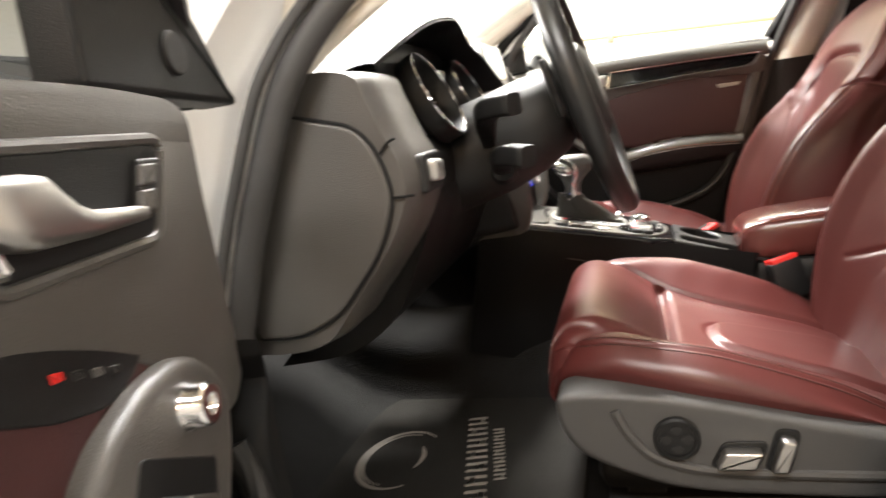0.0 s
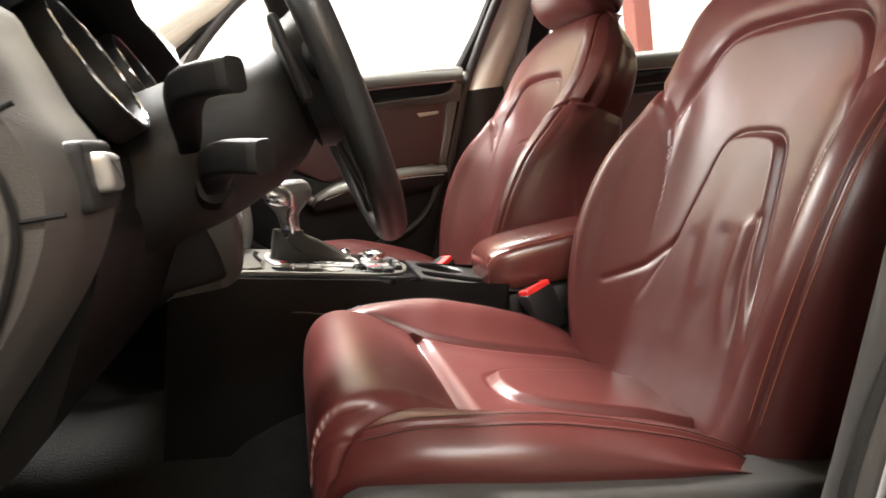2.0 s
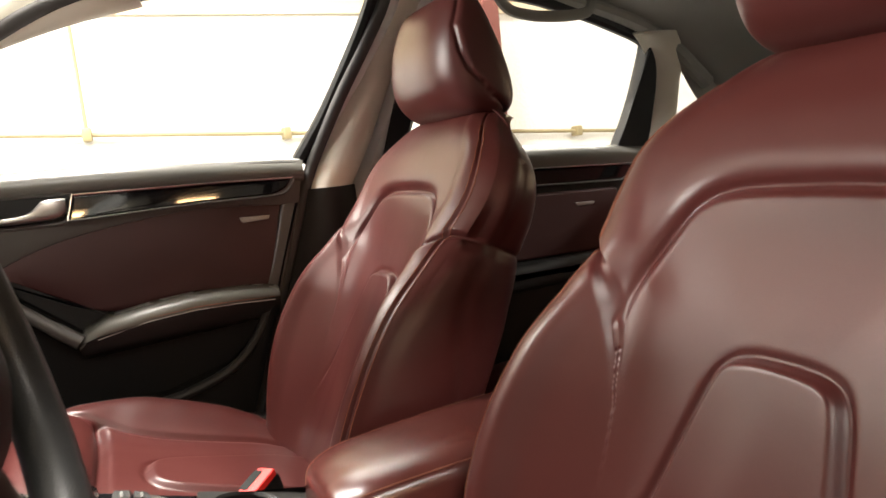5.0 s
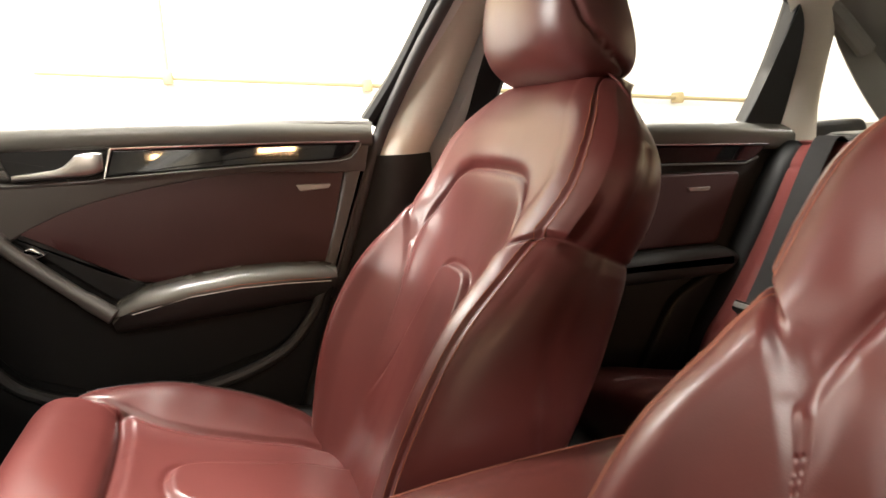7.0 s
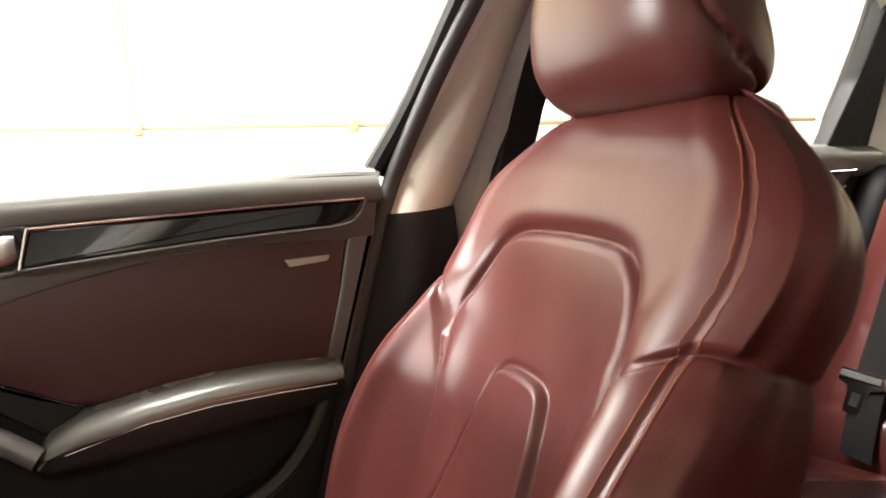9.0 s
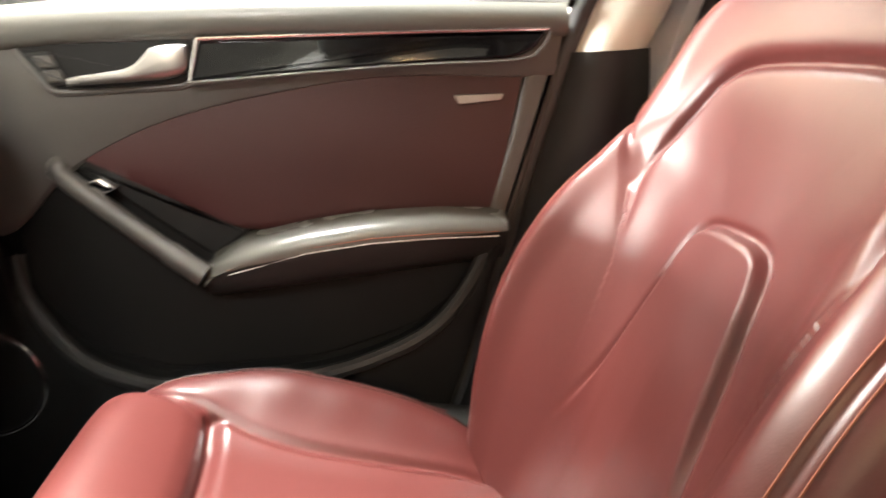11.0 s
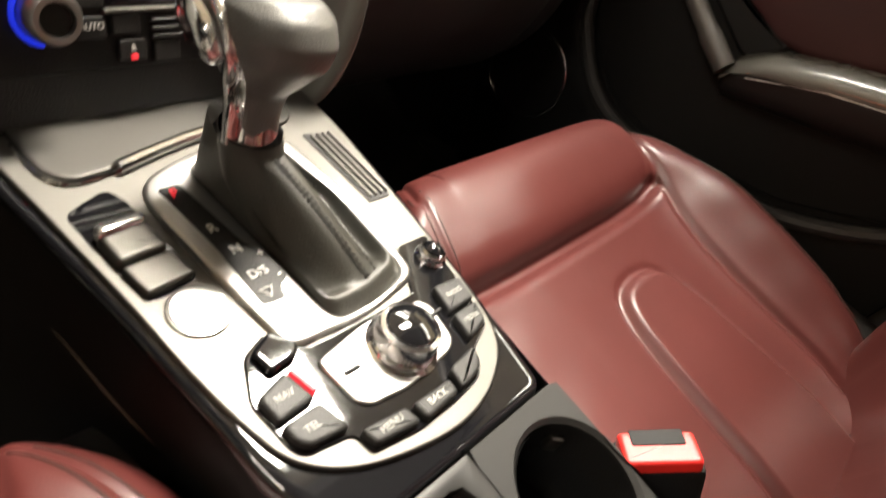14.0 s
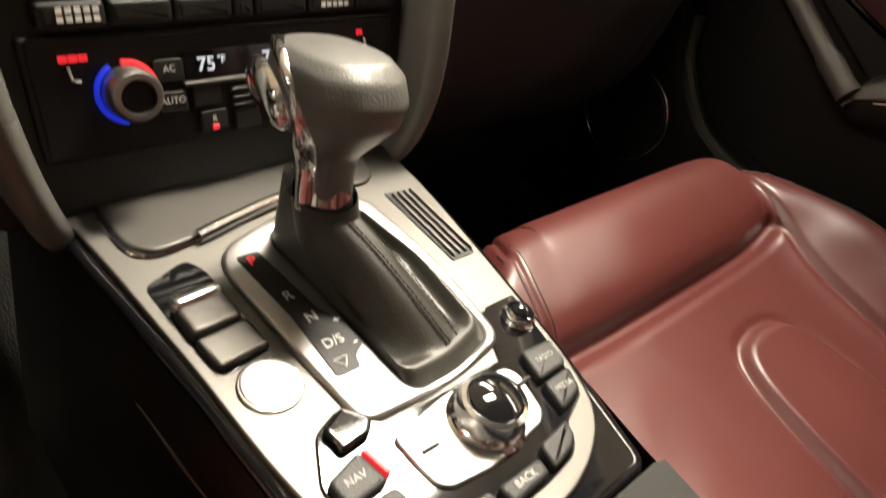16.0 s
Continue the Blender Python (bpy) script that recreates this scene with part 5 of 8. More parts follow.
# climate panel
cli = part("climate_panel", stack_slab([(-0.116, 0.762), (0.116, 0.762), (0.118, 0.8285), (-0.118, 0.8285)], -0.02, -0.001, 0.003), BLACK, stack, "black climate panel with two dials")
MS = basis((SX(0.80), 0, 0.80), (0, 1, 0), (-0.12, 0, 1)) @ Matrix.Translation((0, -0.80, 0))
for s in (-1, 1):
    cy, cz = s * 0.0695, 0.7965
    D = MS @ Matrix.Translation((cy, cz, 0))
    bm = bmesh.new()
    lathe(bm, [(0.0135, 0.0), (0.0145, 0.002), (0.0145, 0.014), (0.0125, 0.018), (0.0095, 0.018), (0.0085, 0.013), (0.0, 0.012)], 36, D)
    dial = part("temperature_dial", bm, ALU, cli, "ribbed metal temperature dial")
    bm = bmesh.new()
    lathe(bm, [(0.0088, 0.0145), (0.0080, 0.0152), (0.0, 0.0154)], 28, D)
    part("dial_cap", bm, BLACK, dial, "black dial centre")
    for m, a0, a1 in ((BLUEGLOW, 118, 262), (REDGLOW, -15, 95)):
        bm = bmesh.new()
        tube(bm, [D @ V((0.0162 * math.cos(radians(a)), 0.0162 * math.sin(radians(a)), 0.0020)) for a in np.linspace(a0, a1, 24)], 0.0016, 6)
        part("dial_scale", bm, m, dial, "blue scale" if m is BLUEGLOW else "red scale")
    for k in range(3):
        q = s * 0.0935
        part("heat_light", stack_slab([(q - 0.0070 + 0.0049 * k, 0.8145), (q - 0.0028 + 0.0049 * k, 0.8145), (q - 0.0028 + 0.0049 * k, 0.8180), (q - 0.0070 + 0.0049 * k, 0.8180)], -0.002, 0.0006, 0.0002, r=0.0004, seg=1), REDGLOW if s < 0 or k == 0 else BLACK, cli)
    bm = bmesh.new()
    tube(bm, [MS @ V((s * 0.0945 + dx, 0.8075 + dz, 0.0)) for dx, dz in ((-0.002, 0.005), (-0.001, -0.002), (0.003, -0.003))], 0.0009, 5)
    part("seat_symbol", bm, WHITEPR, cli)
dsp = part("climate_display", stack_slab([(-0.036, 0.7985), (0.036, 0.7985), (0.036, 0.8150), (-0.036, 0.8150)], -0.003, 0.0005, 0.0003), DARKGLASS, cli, "dark temperature display")
for s in (-1, 1):
    text_part("digits", "75", 0.0115, MS @ Matrix.Translation((s * 0.021 - 0.002, 0.8064, 0.0012)), SCREEN, dsp)
    text_part("digits", "°F", 0.006, MS @ Matrix.Translation((s * 0.021 + 0.0075, 0.8084, 0.0012)), SCREEN, dsp)
part("display_sill", stack_slab([(-0.038, 0.7950), (0.038, 0.7950), (0.038, 0.7978), (-0.038, 0.7978)], -0.003, 0.003, 0.001), SILVER, cli)
for x0, z0, words in ((-0.0455, 0.8055, "AC"), (-0.0455, 0.7875, "AUTO"), (-0.0250, 0.7885, ""), (0.0000, 0.7710, ""), (0.0455, 0.8055, "AC"), (0.0455, 0.7875, "AUTO"), (-0.0220, 0.7735, "R"), (0.0250, 0.7885, "")):
    b = part("climate_button", stack_slab([(x0 - 0.0085, z0 - 0.0062), (x0 + 0.0085, z0 - 0.0062), (x0 + 0.0085, z0 + 0.0062), (x0 - 0.0085, z0 + 0.0062)], -0.003, 0.0022, 0.001, r=0.002), GREYDARK, cli)
    if words:
        text_part("legend", words, 0.0052, MS @ Matrix.Translation((x0, z0 + 0.001, 0.0024)), WHITEPR, b, 0.0002)
part("red_light", stack_slab([(-0.0240, 0.7680), (-0.0200, 0.7680), (-0.0200, 0.7712), (-0.0240, 0.7712)], 0.0, 0.0034, 0.0003, r=0.0005, seg=1), REDGLOW, cli)
for k in range(3):
    part("grille_bar", stack_slab([(-0.0095, 0.7795 + 0.0048 * k), (0.0120, 0.7795 + 0.0048 * k), (0.0120, 0.7820 + 0.0048 * k), (-0.0095, 0.7820 + 0.0048 * k)], -0.003, 0.003, 0.001, seg=1), GREYDARK, cli)

# ==== steering wheel ====
def smooth_step(x):
    x = min(1.0, max(0.0, x))
    return x * x * (3 - 2 * x)



WC = V((-0.467, -0.362, 0.967))
WA = V((math.cos(radians(14.5)), 0, math.sin(radians(14.5))))
WM = basis(WC, (0, 1, 0), (-math.sin(radians(14.5)), 0, math.cos(radians(14.5))))
wheel = thing("steering_wheel", WC, "black leather steering wheel with stalks on its column", "steering wheel")
bm = bmesh.new()
tube(bm, [WM @ V((0.182 * math.cos(a), 0.182 * math.sin(a), 0)) for a in np.linspace(0, 2 * math.pi, 96, endpoint=False)], 0.0165, 18, closed=True, flat=0.92, up=WA)
part("rim", bm, RIMLEATHER, wheel, "smooth black leather rim")
bm = bmesh.new()
rows = []
for h, r in ((-0.035, 0.055), (-0.03, 0.072), (-0.005, 0.082), (0.012, 0.078), (0.02, 0.06), (0.024, 0.02)):
    rows.append([WM @ V((r * 1.05 * math.copysign(abs(math.cos(a)) ** 0.75, math.cos(a)), -0.008 + r * 0.9 * math.copysign(abs(math.sin(a)) ** 0.75, math.sin(a)), h)) for a in np.linspace(0, 2 * math.pi, 40, endpoint=False)])
grid_mesh(bm, np.array(rows), close_v=True, cap0=True, cap1=True)
part("airbag_cover", fix(bm), BLACK, wheel, "black airbag cover")
for a in (4, 176, 252, 288):
    bm = bmesh.new()
    u, w = math.cos(radians(a)), math.sin(radians(a))
    pts = [WM @ V((u * r, w * r, -0.014 + 0.012 * (r / 0.18))) for r in np.linspace(0.05, 0.178, 8)]
    tube(bm, pts, [0.024, 0.022, 0.02, 0.018, 0.016, 0.015, 0.016, 0.017], 12, flat=1.0, up=WA)
    for v in bm.verts:
        d = (v.co - WC).dot(WA)
        v.co -= WA * (d + 0.006) * 0.55
    part("spoke", bm, SILVER if a in (252, 288) else BLACK, wheel, "satin metal lower spoke" if a in (252, 288) else "")
bm = bmesh.new()
rows = []
for h, r, dz in ((-0.03, 0.058, -0.01), (-0.05, 0.072, -0.015), (-0.09, 0.084, -0.022), (-0.15, 0.090, -0.028), (-0.26, 0.092, -0.03)):
    rows.append([WM @ V((r * 0.95 * math.cos(a), dz + r * 0.85 * math.sin(a), h)) for a in np.linspace(0, 2 * math.pi, 36, endpoint=False)])
grid_mesh(bm, np.array(rows), close_v=True, cap0=True, cap1=True)
part("column_shroud", fix(bm), GREYDARK, wheel, "dark grey steering column shroud")
for line, mirror in (([(-0.606, -0.430, 0.902), (-0.598, -0.470, 0.918), (-0.592, -0.503, 0.944), (-0.578, -0.528, 0.956), (-0.545, -0.546, 0.957)], 0), ([(-0.590, -0.430, 0.866), (-0.583, -0.475, 0.872), (-0.576, -0.510, 0.887), (-0.562, -0.535, 0.894), (-0.534, -0.552, 0.890)], 0),
                     ([(-0.612, -0.295, 0.910), (-0.594, -0.24, 0.926), (-0.574, -0.20, 0.940), (-0.548, -0.165, 0.950)], 0)):
    p = spline(line, 14)
    rows = []
    for i, q in enumerate(p):
        k = i / 13
        t = (V(p[min(13, i + 1)]) - V(p[max(0, i - 1)])).normalized()
        side = t.cross(V((0, 0, 1))).normalized()
        up = side.cross(t)
        hw, hh = 0.009 + 0.007 * smooth_step(k * 1.6), 0.0065 + 0.0075 * smooth_step(k * 1.5 - 0.2)
        rows.append([V(q) + side * hw * math.copysign(abs(math.cos(a)) ** 0.45, math.cos(a)) + up * hh * math.copysign(abs(math.sin(a)) ** 0.45, math.sin(a)) for a in np.linspace(0, 2 * math.pi, 24, endpoint=False)])
    bm = bmesh.new()
    grid_mesh(bm, np.array(rows), close_v=True, cap0=True, cap1=True)
    st = part("stalk", fix(bm), BLACK, wheel, "black control stalk")
    bm = bmesh.new()
    tube(bm, [V(line[0]) + (V(line[0]) - V(line[1])) * 0.2, V(line[0]).lerp(V(line[1]), 0.25)], [0.022, 0.016], 20)
    part("stalk_boot", bm, BLACK, st)
    bm = bmesh.new()
    ctr = rows[-1][0].lerp(rows[-1][12], 0.5)
    grid_mesh(bm, np.array([[ctr + (v - ctr) * f + (V(p[-1]) - V(p[-2])).normalized() * h for v in rows[-1]] for f, h in ((1.02, -0.006), (1.04, -0.003), (1.0, 0.002), (0.6, 0.003))]), close_v=True, cap1=True)
    part("stalk_tip", fix(bm), GREYDARK, st)


# shift paddles behind the rim
for s in (-1, 1):
    bm = bmesh.new()
    box(bm, (s * 0.128, 0.010, -0.030), (0.040, 0.078, 0.010), 0.004, M=WM)
    part("shift_paddle", bm, BLACK, wheel, "black shift paddle")

# ==== centre console ====
CT = radians(13)
CO = V((-0.397, 0.0, 0.673))
CM = Matrix(((-math.cos(CT), 0, math.sin(CT), CO.x), (0, 1, 0, CO.y), (math.sin(CT), 0, math.cos(CT), CO.z), (0, 0, 0, 1)))
console = thing("center_console", (-0.35, 0, 0.44), "gloss black and satin centre console with gear lever", "centre console")


def cslab(pts, z0, z1, bevel, r=0.003, hole=None, seg=3, M=None, dome=0.0):
    bm = bmesh.new()
    p = rounded(pts, max(r, 1.5 * bevel)) if r else pts
    slab(bm, p, z0, z1, bevel, M or CM, seg, hole, dome)
    return bm


# body with flanks
outl = [(0.32, -0.124), (0.23, -0.121), (0.175, -0.114), (0.108, -0.106), (0.03, -0.100), (-0.05, -0.088), (-0.20, -0.086), (-0.20, 0.092), (-0.05, 0.088), (0.03, 0.098), (0.108, 0.112), (0.175, 0.120), (0.23, 0.121), (0.32, 0.121)]
bm = bmesh.new()
rows = []
for z, k in ((-0.27, 1.12), (-0.16, 1.08), (-0.06, 1.03), (-0.012, 1.0), (-0.006, 0.985)):
    rows.append([CM @ V((a, b * k, z)) for a, b in rounded(outl, 0.008, 3)])
grid_mesh(bm, np.array(rows), close_v=True)
part("console_body", fix(bm), FLANK, console, "black console flanks")
# gloss shoulder frame round the satin plate
gl_out = rounded([(0.31, -0.121), (0.225, -0.1185), (0.175, -0.112), (0.108, -0.104), (0.04, -0.0985), (-0.010, -0.0945), (-0.034, -0.087), (-0.052, -0.076), (-0.052, 0.078), (-0.030, 0.083), (0.031, 0.097), (0.108, 0.110), (0.175, 0.1175), (0.225, 0.118), (0.31, 0.118)], 0.012, 5)
plate = [tuple(p) for p in spline([(0.30, -0.116), (0.224, -0.1105), (0.187, -0.1063), (0.152, -0.1028), (0.110, -0.0985), (0.056, -0.0945), (0.016, -0.0885), (-0.008, -0.080), (-0.025, -0.060), (-0.036, -0.028), (-0.0405, 0.010), (-0.033, 0.044), (-0.015, 0.071), (0.015, 0.085), (0.06, 0.094), (0.12, 0.103), (0.185, 0.111), (0.23, 0.112), (0.30, 0.112)], 200, closed=True)]
bm = bmesh.new()
slab(bm, gl_out, -0.022, 0.0, 0.006, CM, 4)
part("gloss_frame", bm, GLOSS, console, "gloss black console surround")
bm = bmesh.new()
slab(bm, plate, -0.006, 0.0035, 0.0015, CM)
pl = part("satin_plate", bm, SILVER, console, "satin silver console plate")
# ashtray lid at the front with chrome lip
bm = cslab([(0.345, -0.106), (0.232, -0.096), (0.204, -0.0935), (0.193, -0.083), (0.1955, -0.056), (0.2085, 0.004), (0.2095, 0.040), (0.202, 0.068), (0.210, 0.082), (0.232, 0.087), (0.345, 0.098)], -0.006, 0.0062, 0.0018, 0.010)
ash = part("ashtray_lid", bm, LIDGREY, console, "dark satin ashtray lid")
bm = bmesh.new()
tube(bm, [CM @ V((a, b, 0.0045)) for a, b in spline([(0.232, -0.0975), (0.203, -0.0950), (0.1915, -0.0835), (0.194, -0.056)], 24)], 0.0013, 6)
part("lid_gap", bm, CHROME, ash, "fine bright edge of the lid")
bm = bmesh.new()
tube(bm, [CM @ V((a, b, 0.007)) for a, b in spline([(0.1945, -0.057), (0.2025, -0.025), (0.208, 0.004), (0.2095, 0.040)], 24)], 0.0042, 10, flat=1.0)
part("chrome_lip", bm, CHROME, ash, "bright chrome lip")
# shifter bezel, gate and leather gaiter
bz = rounded([(0.179, -0.057), (0.1975, -0.002), (0.193, 0.058), (0.120, 0.066), (0.050, 0.0585), (0.0405, 0.010), (0.0425, -0.047), (0.112, -0.054)], [0.02, 0.03, 0.014, 0.03, 0.012, 0.03, 0.012, 0.03], 5)
hole = rounded([(0.181, -0.021), (0.187, 0.012), (0.182, 0.046), (0.120, 0.055), (0.056, 0.052), (0.0455, 0.018), (0.0465, -0.013), (0.112, -0.0165)], [0.012, 0.02, 0.01, 0.02, 0.010, 0.02, 0.010, 0.02], 5)
bm = bmesh.new()
slab(bm, bz, 0.0, 0.0075, 0.003, CM, 3, hole=np.array(hole))
bez = part("shifter_bezel", bm, ALU, console, "satin metal shifter bezel")
gate = part("gate_strip", cslab([(0.170, -0.047), (0.170, -0.033), (0.116, -0.026), (0.102, -0.018), (0.084, -0.018), (0.080, -0.026), (0.0715, -0.028), (0.072, -0.043), (0.116, -0.042)], 0.004, 0.0083, 0.0006, 0.003), GREYDARK, bez, "dark gear position strip")


def legend(name, words, size, a, b, h, material, parent, tilt=0):
    """Lettering on the console, read from the rear seat towards the front."""
    m = CM @ Matrix.Translation((a, b, h)) @ Matrix(((0, 1, 0, 0), (1, 0, 0, 0), (0, 0, 1, 0), (0, 0, 0, 1))) @ Matrix.Rotation(radians(tilt), 4, "Z")
    return text_part(name, words, size, m, material, parent, 0.0002)


for a, b, words, m in ((0.163, -0.040, "P", REDGLOW), (0.131, -0.036, "R", WHITEPR), (0.112, -0.033, "N", WHITEPR), (0.0925, -0.032, "D/S", WHITEPR), (0.104, -0.022, "+", WHITEPR), (0.0875, -0.0215, "-", WHITEPR)):
    legend("gear_letter", words, 0.0092 if len(words) < 3 else 0.0085, a, b, 0.0086, m, gate)
bm = bmesh.new()
tube(bm, [CM @ V((a, b, 0.0086)) for a, b in ((0.0815, -0.039), (0.0815, -0.031), (0.0755, -0.035))], 0.0006, 5, closed=True)
part("gear_arrow", bm, WHITEPR, gate)
# gaiter lofted from the opening up to the collar
hb = np.array(rounded([(0.181, -0.021), (0.187, 0.012), (0.182, 0.046), (0.120, 0.055), (0.056, 0.052), (0.0455, 0.018), (0.0465, -0.013), (0.112, -0.0165)], [0.012, 0.02, 0.01, 0.02, 0.010, 0.02, 0.010, 0.02], 10))
neck = np.array([0.153, -0.006])
ang = np.arctan2(hb[:, 1] - 0.018, hb[:, 0] - 0.120)
ring = neck + 0.0185 * np.stack([np.cos(ang), np.sin(ang)], 1)
foot = np.array([0.050, 0.026])
axis = (foot - neck) / np.linalg.norm(foot - neck)
reach = np.linalg.norm(foot - neck)


def ridge(q):
    """Height of the gaiter's fold that runs down behind the lever, and its share at q."""
    d = q - neck
    s = np.clip(d @ axis / reach, 0, 1)
    w = d @ np.array([-axis[1], axis[0]])
    lean = w - 0.0035 * np.sin(math.pi * s)
    share = np.exp(-(np.abs(lean) / np.where(lean < 0, 0.0135 + 0.004 * s, 0.0175 - 0.001 * s)) ** np.where(lean < 0, 7, 3))
    return 0.008 + 0.048 * (1 - s) ** 1.15 + 0.0065 * np.sin(math.pi * s) - 4.5 * lean * lean, share


rows = []
for f in np.linspace(0, 1, 56):
    q = hb * (1 - f) + ring * f
    hr, share = ridge(q)
    low = 0.0045 + 0.0085 * math.exp(-((f - 0.10) / 0.07) ** 2) + 0.0515 * f ** 5
    low = low + 0.0032 * np.sin(ang * 4 + 1.2 + 2 * f) * math.sin(math.pi * f) ** 2
    edge = min(1, f / 0.10)
    h = low * (1 - share * edge) + np.maximum(hr, low) * share * edge
    rows.append([CM @ V((x, y, z)) for (x, y), z in zip(q, np.maximum(h, 0.0042))])
bm = bmesh.new()
grid_mesh(bm, np.array(rows), close_v=True)
lev = part("gear_lever", fix(bm), GAITER, console, "folded black leather gear lever gaiter")
for off in (-0.0065, 0.0015, 0.0050):
    bm = bmesh.new()
    for s in np.arange(0.20, 0.93, 0.030):
        ends = [neck + axis * reach * u + np.array([-axis[1], axis[0]]) * off for u in (s, s + 0.019)]
        tube(bm, [CM @ V((p[0], p[1], float(ridge(p)[0]) + 0.0005)) for p in ends], 0.0005, 5)
    part("stitching", bm, GREYDARK, lev)
bm = bmesh.new()
tube(bm, [CM @ V((p[0], p[1], float(ridge(p)[0]))) for p in (neck + axis * reach * u + np.array([-axis[1], axis[0]]) * 0.0033 for u in np.linspace(0.18, 0.94, 24))], 0.0008, 6)
part("seam", bm, GAITER, lev)
# collar, neck and grip of the lever
KN = CM @ V((0.153, -0.006, 0.050))
UP = (CM.to_3x3() @ V((0.22, 0.06, 1))).normalized()
KM = basis(KN, (0, 1, 0), UP)
KM = Matrix.Translation(KN) @ Matrix((V((0, 1, 0)).cross(UP).normalized(), (UP.cross(V((0, 1, 0)).cross(UP))).normalized(), UP)).transposed().to_4x4()
bm = bmesh.new()
lathe(bm, [(0.0165, -0.006), (0.0172, -0.003), (0.0160, 0.004), (0.0150, 0.012), (0.0150, 0.016)], 28, KM)
part("collar", bm, CHROME, lev, "polished metal collar")
rows = []
for h, fa, bk, wd, off in ((0.006, 0.0150, 0.0150, 0.0140, 0.0), (0.020, 0.0152, 0.0152, 0.0138, 0.0), (0.031, 0.0175, 0.0185, 0.0150, 0.0), (0.042, 0.0230, 0.0290, 0.0205, 0.001), (0.053, 0.0320, 0.0390, 0.0270, 0.002), (0.065, 0.0375, 0.0420, 0.0300, 0.002), (0.077, 0.0365, 0.0385, 0.0280, 0.001), (0.0835, 0.030, 0.031, 0.0225, 0.000), (0.0855, 0.010, 0.010, 0.007, 0.000)):
    row = []
    for t in np.linspace(0, 2 * math.pi, 36, endpoint=False):
        c, s_ = math.cos(t), math.sin(t)
        x = (bk if c > 0 else fa) * math.copysign(abs(c) ** 0.8, c) + off
        y = wd * math.copysign(abs(s_) ** 0.8, s_)
        row.append(KM @ V((x, y, h)))
    rows.append(row)
P = np.array(rows)
fine = np.stack([np.stack([np.interp(np.linspace(0, 8, 40), range(9), P[:, j, k]) for k in range(3)], 1) for j in range(36)], 1)
bm = bmesh.new()
grid_mesh(bm, fine, close_v=True, cap1=True)
bmesh.ops.smooth_vert(bm, verts=bm.verts, factor=0.5, use_axis_x=True, use_axis_y=True, use_axis_z=True)
kn = part("lever_knob", fix(bm), BLACKSHEER, lev, "dark leather and satin lever grip")
kn.data.materials[0] = mat("grey_leather_grip", (0.10, 0.098, 0.092), 0.38, vary=0.1, bump=0.0002, bump_scale=700)
# chrome band over the left of the grip, and release button
bm = bmesh.new()
band = spline([(0.002, -0.0105, 0.000), (0.002, -0.0110, 0.020), (0.004, -0.0140, 0.033), (0.009, -0.0205, 0.045), (0.011, -0.0255, 0.057), (0.006, -0.0275, 0.069), (-0.008, -0.0250, 0.0785), (-0.024, -0.0180, 0.0815)], 48)
tube(bm, [KM @ V(q) for q in band], [0.0085] * 18 + list(np.linspace(0.0085, 0.0042, 14)) + [0.0042] * 16, 18, flat=0.8, up=(0, 1, 0))
part("chrome_band", bm, CHROME, kn, "chrome spine on the grip")
bm = bmesh.new()
rows = []
for t in np.linspace(-1, 1, 17):
    k = max(0.05, (1 - abs(t) ** 3) ** 0.5)
    rows.append([KM @ V((-0.013 + 0.019 * t, -0.0275 + 0.0080 * k * math.cos(a), 0.0590 + 0.0125 * k * math.sin(a) - 0.007 * t)) for a in np.linspace(0, 2 * math.pi, 24, endpoint=False)])
grid_mesh(bm, np.array(rows), close_v=True, cap0=True, cap1=True)
part("release_button", fix(bm), CHROME, kn, "chrome lever release button")
# handbrake switch
hbw = part("brake_well", cslab([(0.172, -0.0975), (0.183, -0.0700), (0.172, -0.0640), (0.106, -0.0590), (0.101, -0.0895), (0.146, -0.0955)], 0.0025, 0.0041, 0.0004, 0.006), GLOSS, console, "gloss well of the parking brake switch")
part("brake_switch", cslab([(0.148, -0.0935), (0.150, -0.0660), (0.128, -0.0640), (0.126, -0.0925)], 0.004, 0.011, 0.003, 0.002), SILVER, hbw, "satin parking brake switch")
part("brake_switch_lip", cslab([(0.153, -0.0935), (0.155, -0.0665), (0.146, -0.0655), (0.144, -0.0930)], 0.006, 0.014, 0.003, 0.002), CHROME, hbw)
part("hold_button", cslab([(0.125, -0.0925), (0.127, -0.0640), (0.107, -0.0610), (0.104, -0.0895)], 0.004, 0.009, 0.002, 0.002), SILVER, hbw, "satin hold button")
# start button
ring = [(0.0865 + 0.0165 * math.cos(a), -0.072 + 0.0165 * math.sin(a)) for a in np.linspace(0, 2 * math.pi, 48, endpoint=False)]
stb = part("start_ring", cslab(ring, 0.002, 0.0052, 0.001, 0), CHROME, console, "chrome ring of the start button")
part("start_button", cslab([(0.0865 + (x - 0.0865) * 0.9, -0.072 + (y + 0.072) * 0.9) for x, y in ring], 0.003, 0.0060, 0.001, 0), ALU, stb, "round satin start button")
# louvred vent
vent = part("louvre_frame", cslab([(0.190, 0.076), (0.187, 0.100), (0.115, 0.097), (0.115, 0.077)], 0.002, 0.0045, 0.0008, 0.002), GREYDARK, console, "small louvred vent frame")
for k in range(4):
    b = 0.0795 + 0.0053 * k
    part("louvre", cslab([(0.186, b), (0.186, b + 0.0022), (0.118, b + 0.0018), (0.118, b)], 0.003, 0.0068, 0.0008, 0.0006, seg=2), SILVER, vent)
